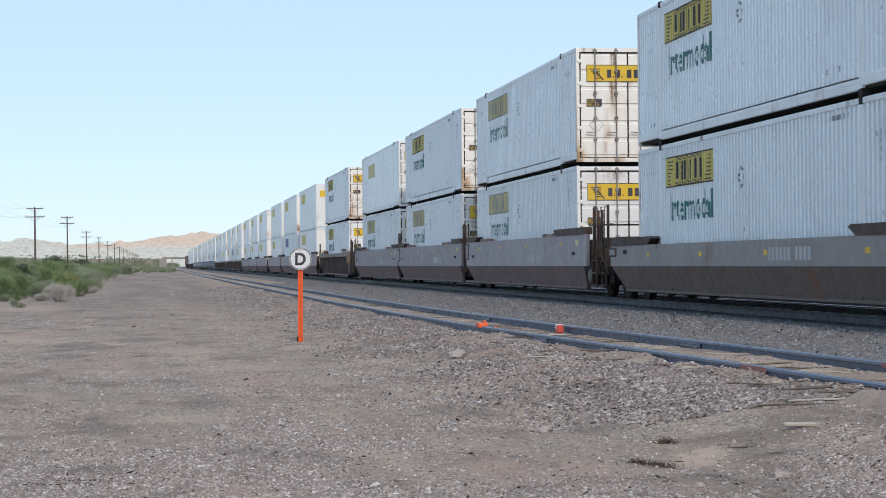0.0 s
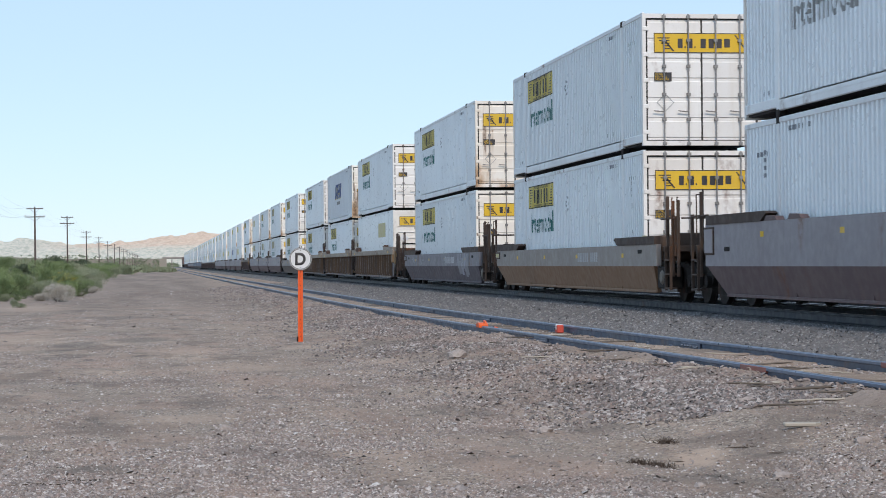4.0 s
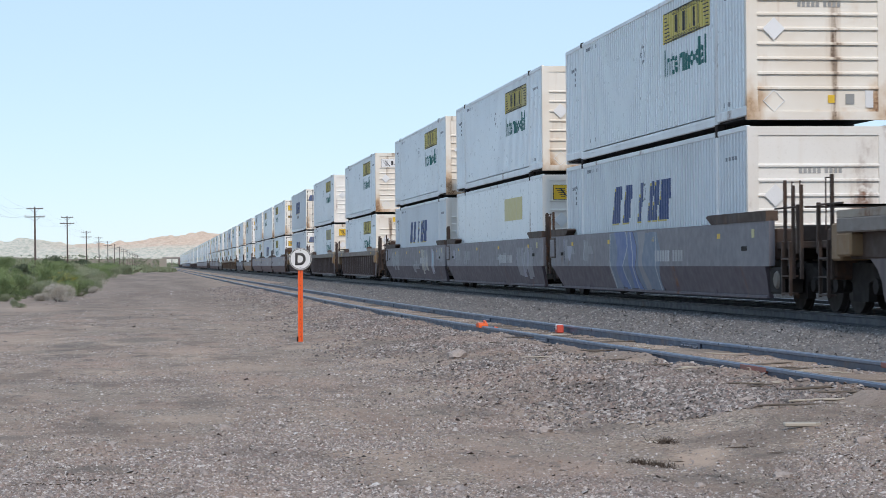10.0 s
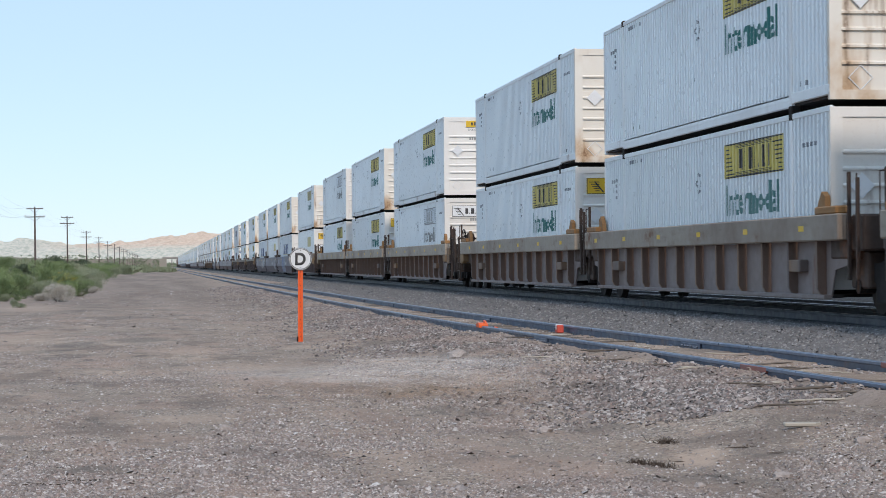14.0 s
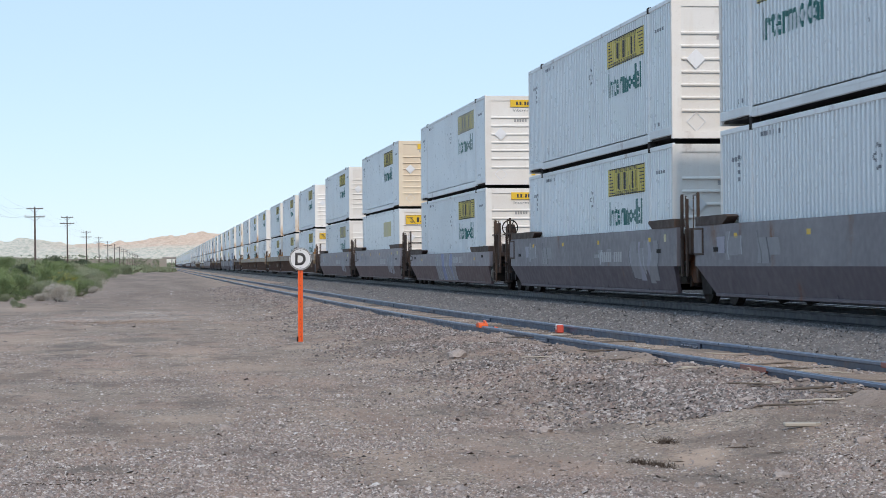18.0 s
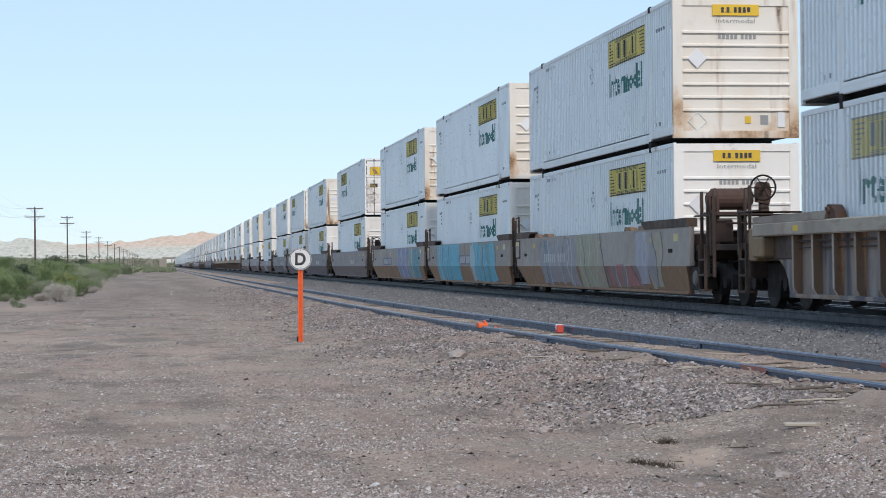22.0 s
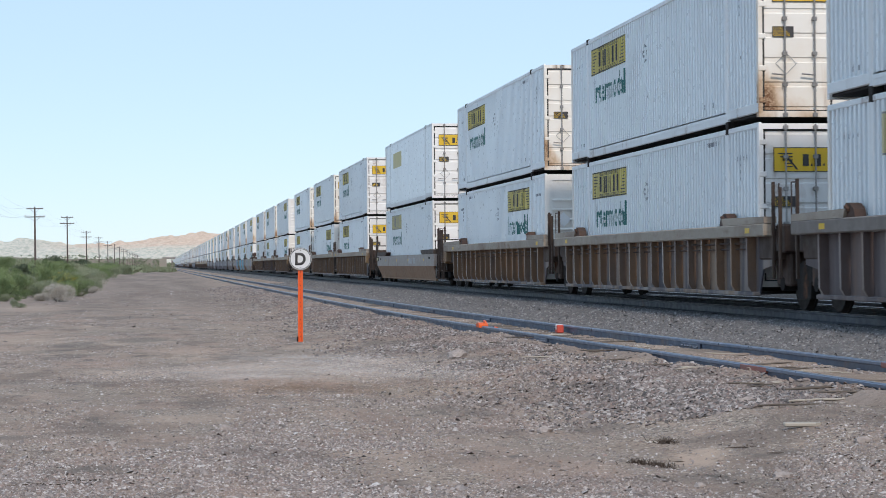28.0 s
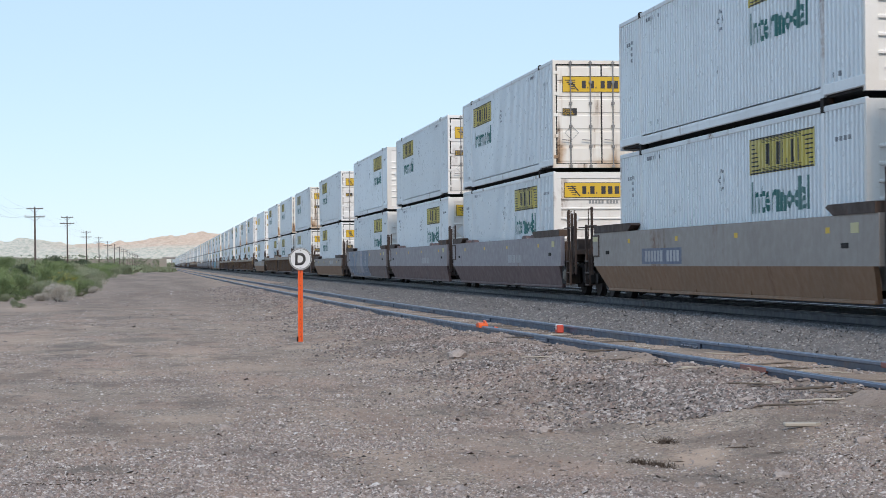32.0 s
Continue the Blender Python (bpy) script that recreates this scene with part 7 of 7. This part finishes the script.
# ---- the train, from head to tail: place of each load's leading end at the start, car, upper and lower box ----
TRAIN = [
    (127.7, "R", "dark", 0, "D:yellow:band*", "D:yellow:band"),
    (104.0, "S", "grey", 0, "D:panel:band", "D:faded:band"),
    (85.4, "S", "grey", 0, "D:yellow:plain*", "D:faded:band"),
    (65.9, "S", "grey", 0, "D:faded:band*", "D:faded:band"),
    (43.2, "L", "umber", 0, "D:yellow:band", "D:yellow:band"),
    (19.3, "R", "rust", 0, "D:yellow:band", "D:yellow:band"),
    (0.0, "R", "rust", 0, "D:blue:plain*", "D:yellow:band*"),
    (-19.5, "R", "rust", 0, "D:yellow:band", "N:panel:band"),
    (-43.5, "L", "plum", "pale", "D:yellow:band*", "D:yellow:band*"),
    (-66.9, "L", "tan", 0, "D:yellow:band", "D:yellow:band"),
    (-90.7, "S", "grey", 0, "D:ghost:plain*", "N:faded:plain"),
    (-109.7, "S", "grey", 0, "D:faded:band*", "D:blue:plain"),
    (-129.1, "S", "grey", 0, "D:yellow:band*", "D:yellow:band"),
    (-153.8, "R", "dark", 0, "D:blue:blue*", "D:blue:blue"),
    (-177.2, "R", "dark", 0, "N:yellow:plate", "N:faded:band*"),
    (-200.8, "R", "dark", 0, "N:yellow:white*", "N:yellow:plate*"),
    (-225.2, "S", "plum", "drips", "N:yellow:plain*", "N:blue:plain"),
    (-244.0, "S", "plum", "pale", "N:yellow:plain*", "N:panel:band"),
    (-263.4, "S", "plum", "scrawl", "N:yellow:plate*", "N:blue:plain"),
    (-287.0, "R", "dark", 0, "N:faded:plate*", "N:panel:band"),
    (-310.9, "R2", "mauve", 0, "N:ghost:white", "N:yellow:plain"),
    (-330.5, "R2", "mauve", 0, "N:yellow:plate*", "N:yellow:band"),
    (-350.5, "R2", "mauve", 0, "N:yellow:plate", "N:ghost:white"),
    (-374.2, "R2", "mauve", 0, "N:yellow:plain*", "N:yellow:band"),
    (-393.7, "R2", "mauve", 0, "N:yellow:plain*", "N:yellow:plain"),
    (-413.8, "R2", "mauve", 0, "N:yellow:plain", "N:yellow:band"),
    (-438.6, "S", "grey", "pale", "N:yellow:plate", "N:faded:plate"),
    (-462.1, "S", "grey", "pale", "N:yellow:plate:tan", "N:panel:band"),
    (-485.8, "L", "grey", "violet", "N:faded:plate", "N:yellow:plate"),
    (-509.7, "S", "plum", "pale", "N:yellow:plain", "N:yellow:plain"),
    (-529.4, "S", "plum", "pale", "D:yellow:band*", "N:yellow:band"),
    (-548.9, "S", "plum", 0, "N:yellow:plain*", "N:yellow:plate"),
    (-573.1, "S", "mauve_grey", 0, "D:yellow:band", "N:yellow:plate"),
    (-596.6, "S", "tan", "blue", "N:yellow:plain*", "N:yellow:plate"),
    (-616.2, "S", "tan", "cyan", "N:yellow:plain*", "N:yellow:plain"),
    (-635.6, "S", "tan", "mixed", "N:yellow:plate*", "N:yellow:plate"),
    (-660.0, "R", "rust", 0, "D:yellow:band*", "D:faded:band"),
    (-679.7, "R", "slate", 0, "D:yellow:band*", "D:yellow:band"),
    (-699.75, "R", "rust", 0, "N:yellow:plate", "N:yellow:plate*"),
    (-723.4, "R", "rust", 0, "D:yellow:band*", "D:yellow:band"),
    (-743.3, "R", "rust", 0, "D:yellow:band*", "N:yellow:band"),
    (-762.9, "R", "rust", 0, "D:yellow:band", "D:yellow:band"),
    (-787.5, "L", "tan", 0, "D:panel:band", "D:faded:band"),
    (-810.4, "R", "rust", 0, "D:yellow:plain*", "N:yellow:plain"),
    (-830.2, "R", "rust", 0, "D:yellow:band*", "D:yellow:band"),
    (-850.0, "R", "dark", 0, "D:faded:band*", "D:faded:band"),
    (-874.0, "L", "tan", 0, "D:yellow:band", "D:yellow:band"),
    (-897.8, "S", "mauve_grey", "slate", "N:yellow:plate", "N:yellow:plain"),
    (-917.6, "S", "grey", 0, "D:yellow:band", "N:yellow:band"),
    (-937.4, "S", "grey", 0, "D:yellow:band*", "N:yellow:band"),
    (-961.4, "S", "tan", 0, "N:yellow:plate", "N:yellow:plain"),
    (-981.0, "S", "tan", 0, "D:yellow:band", "D:yellow:band"),
    (-1000.6, "S", "grey", 0, "D:yellow:band", "D:yellow:band"),
    (-1024.4, "R", "dark", 0, "N:yellow:plate", "D:yellow:band"),
    (-1044.0, "R", "dark", 0, "D:yellow:band", "D:yellow:band"),
]
BRAKES = {-129.1: "tank", -635.6: "tank", -200.8: "edge", -287.0: "wheel", -350.5: "edge", -485.8: "wheel", -573.1: "wheel", -699.75: "wheel"}  # cars with a hand brake at their rear
MOVERS = []


def place(ob, y, z, turn=0):
    ob.matrix_basis = pose(TRACK_X, y, z, 0, 0, turn)
    MOVERS.append((ob, y, z, turn))


def head():
    """The units ahead of those that the stand sees well, up to the engines."""
    rows, y, k = [], 127.7 + 23.8, 0
    rs7 = random.Random(21)
    while y < 770:
        kind = ("S", "grey") if (k // 6) % 3 == 0 else ("R", "dark") if (k // 6) % 3 == 1 else ("S", "blue")
        rows.append((y, *kind, rs7.choice(("yellow", "faded", "yellow", "blue")), rs7.choice(("band", "rust", "plain"))))
        k += 1
        y += 23.8 if k % 3 == 0 else 19.6
    return rows, y


def build_train():
    far, y_end = head()
    leads = [r[0] for r in far[::-1]] + [r[0] for r in TRAIN]

    def joint(a, b):
        return "A" if abs(leads[a] - leads[b]) < 21.6 else "C"
    n = len(leads)
    for i, y in enumerate(leads):
        mid = y - LEN / 2
        front = "C" if i == 0 else joint(i - 1, i)
        rear = "C" if i == n - 1 else joint(i, i + 1)
        if i < len(far):
            _, kind, colour, style, end = far[::-1][i]
            place(well_car(kind, colour, front, rear, 0, True), mid, RAIL_Z)
            place(far_container(style, end), mid, RAIL_Z + 0.33)
            place(far_container("yellow" if i % 3 else "faded", "band" if i % 2 else "rust"), mid, RAIL_Z + 3.25)
        else:
            _, kind, colour, spray, upper, lower = TRAIN[i - len(far)]
            place(well_car(kind, colour, front, rear, spray, False, BRAKES.get(y, "")), mid, RAIL_Z)
            for spec, z in ((lower, 0.33), (upper, 3.25)):
                way, style, end, *tint = spec.split(":")
                box = container(style, end if way == "N" else "plain", end if way == "D" else "band", tint[0] if tint else "")
                place(box, mid, RAIL_Z + z, 0 if way == "D" else 180)
    loco = locomotive()
    place(loco, y_end + 6, RAIL_Z)
    for k in (1, 2):
        place(copy_thing(loco, Matrix()), y_end + 6 + 22.4 * k, RAIL_Z)


build_train()


# ---- dust raised by the train's draught ----
def dust_material():
    """Thin dust: mostly clear, its density uneven and fading out towards the edge of each layer."""
    g = Graph("thin blown dust", 1.0)
    g.b.inputs["Base Color"].default_value = (0.64, 0.58, 0.53, 1)
    g.b.inputs["Specular IOR Level"].default_value = 0.0
    d = g.t.nodes.new("ShaderNodeVectorMath")
    d.operation = "LENGTH"
    flat = g.coords((1, 1, 0), False)
    g.link(flat, d.inputs[0])
    edge = g.curve(d.outputs["Value"], 1.0, 0.15)
    n = g.noise(2.6, 5, (1, 1.6, 4), False, 0.6)
    g.link(g.math("MULTIPLY", g.math("MULTIPLY", edge, g.curve(n, 0.34, 0.66)), 0.26), g.b.inputs["Alpha"])
    return g.mat


DUST = []


def dust_gust(path, wide, long):
    """Low layers of dust that drift along the road and sink back to it."""
    ob = tagged(empty("dust_gust"), "thin pale dust drifting low over the dirt road", "dust", "gusts of dust on the road")
    for k in range(6):
        n = 28
        sheet = Shape().add([(0, 0, 0)] + [(math.cos(2 * math.pi * i / n), math.sin(2 * math.pi * i / n), 0) for i in range(n)], [(0, 1 + i, 1 + (i + 1) % n) for i in range(n)])
        p = part("dust_layer", cached(("dust", k), lambda: sheet.mesh("dust_layer", dust_mat)), None, ob)
        shrink = 1 - 0.10 * k
        p.matrix_basis = pose(0.25 * math.sin(k * 2.1), 0.5 * math.cos(k * 1.7), 0.03 + 0.055 * k, 0, 0, 37 * k) @ Matrix.Diagonal((wide * shrink, long * shrink, 1, 1))
        p.visible_shadow = False
    DUST.append((ob, path))


dust_mat = dust_material()
dust_gust([(0.0, 4.2, 16.0, -0.9), (13.0, 4.2, 16.5, -0.8), (13.7, 3.7, 21.0, -0.02), (14.2, 2.8, 25.0, 0.06), (16.5, 0.4, 44.0, 0.06), (18.0, -0.5, 54.0, -0.05), (19.5, -0.8, 62.0, -0.30), (21.0, -0.9, 66.0, -0.7), (32.0, -1.0, 70.0, -0.9)], 2.8, 5.5)
dust_gust([(0.0, 4.6, 14.0, -0.9), (25.6, 4.6, 14.5, -0.8), (26.8, 4.2, 18.5, -0.02), (27.6, 2.6, 23.5, 0.04), (28.5, 1.5, 25.5, 0.04), (29.2, 0.7, 26.8, 0.01), (30.0, 0.1, 27.5, -0.07), (31.0, -0.3, 28.5, -0.45), (32.0, 0.2, 31.0, -0.8)], 2.9, 4.6)


def motions():
    for ob, path in DUST:
        walk(ob, [(t, pose(x, y, z)) for t, x, y, z in path])
    for ob, y, z, turn in MOVERS:
        walk(ob, [(0.0, pose(TRACK_X, y, z, 0, 0, turn)), (32.0, pose(TRACK_X, y + SPEED * 32.0, z, 0, 0, turn))])


motions()
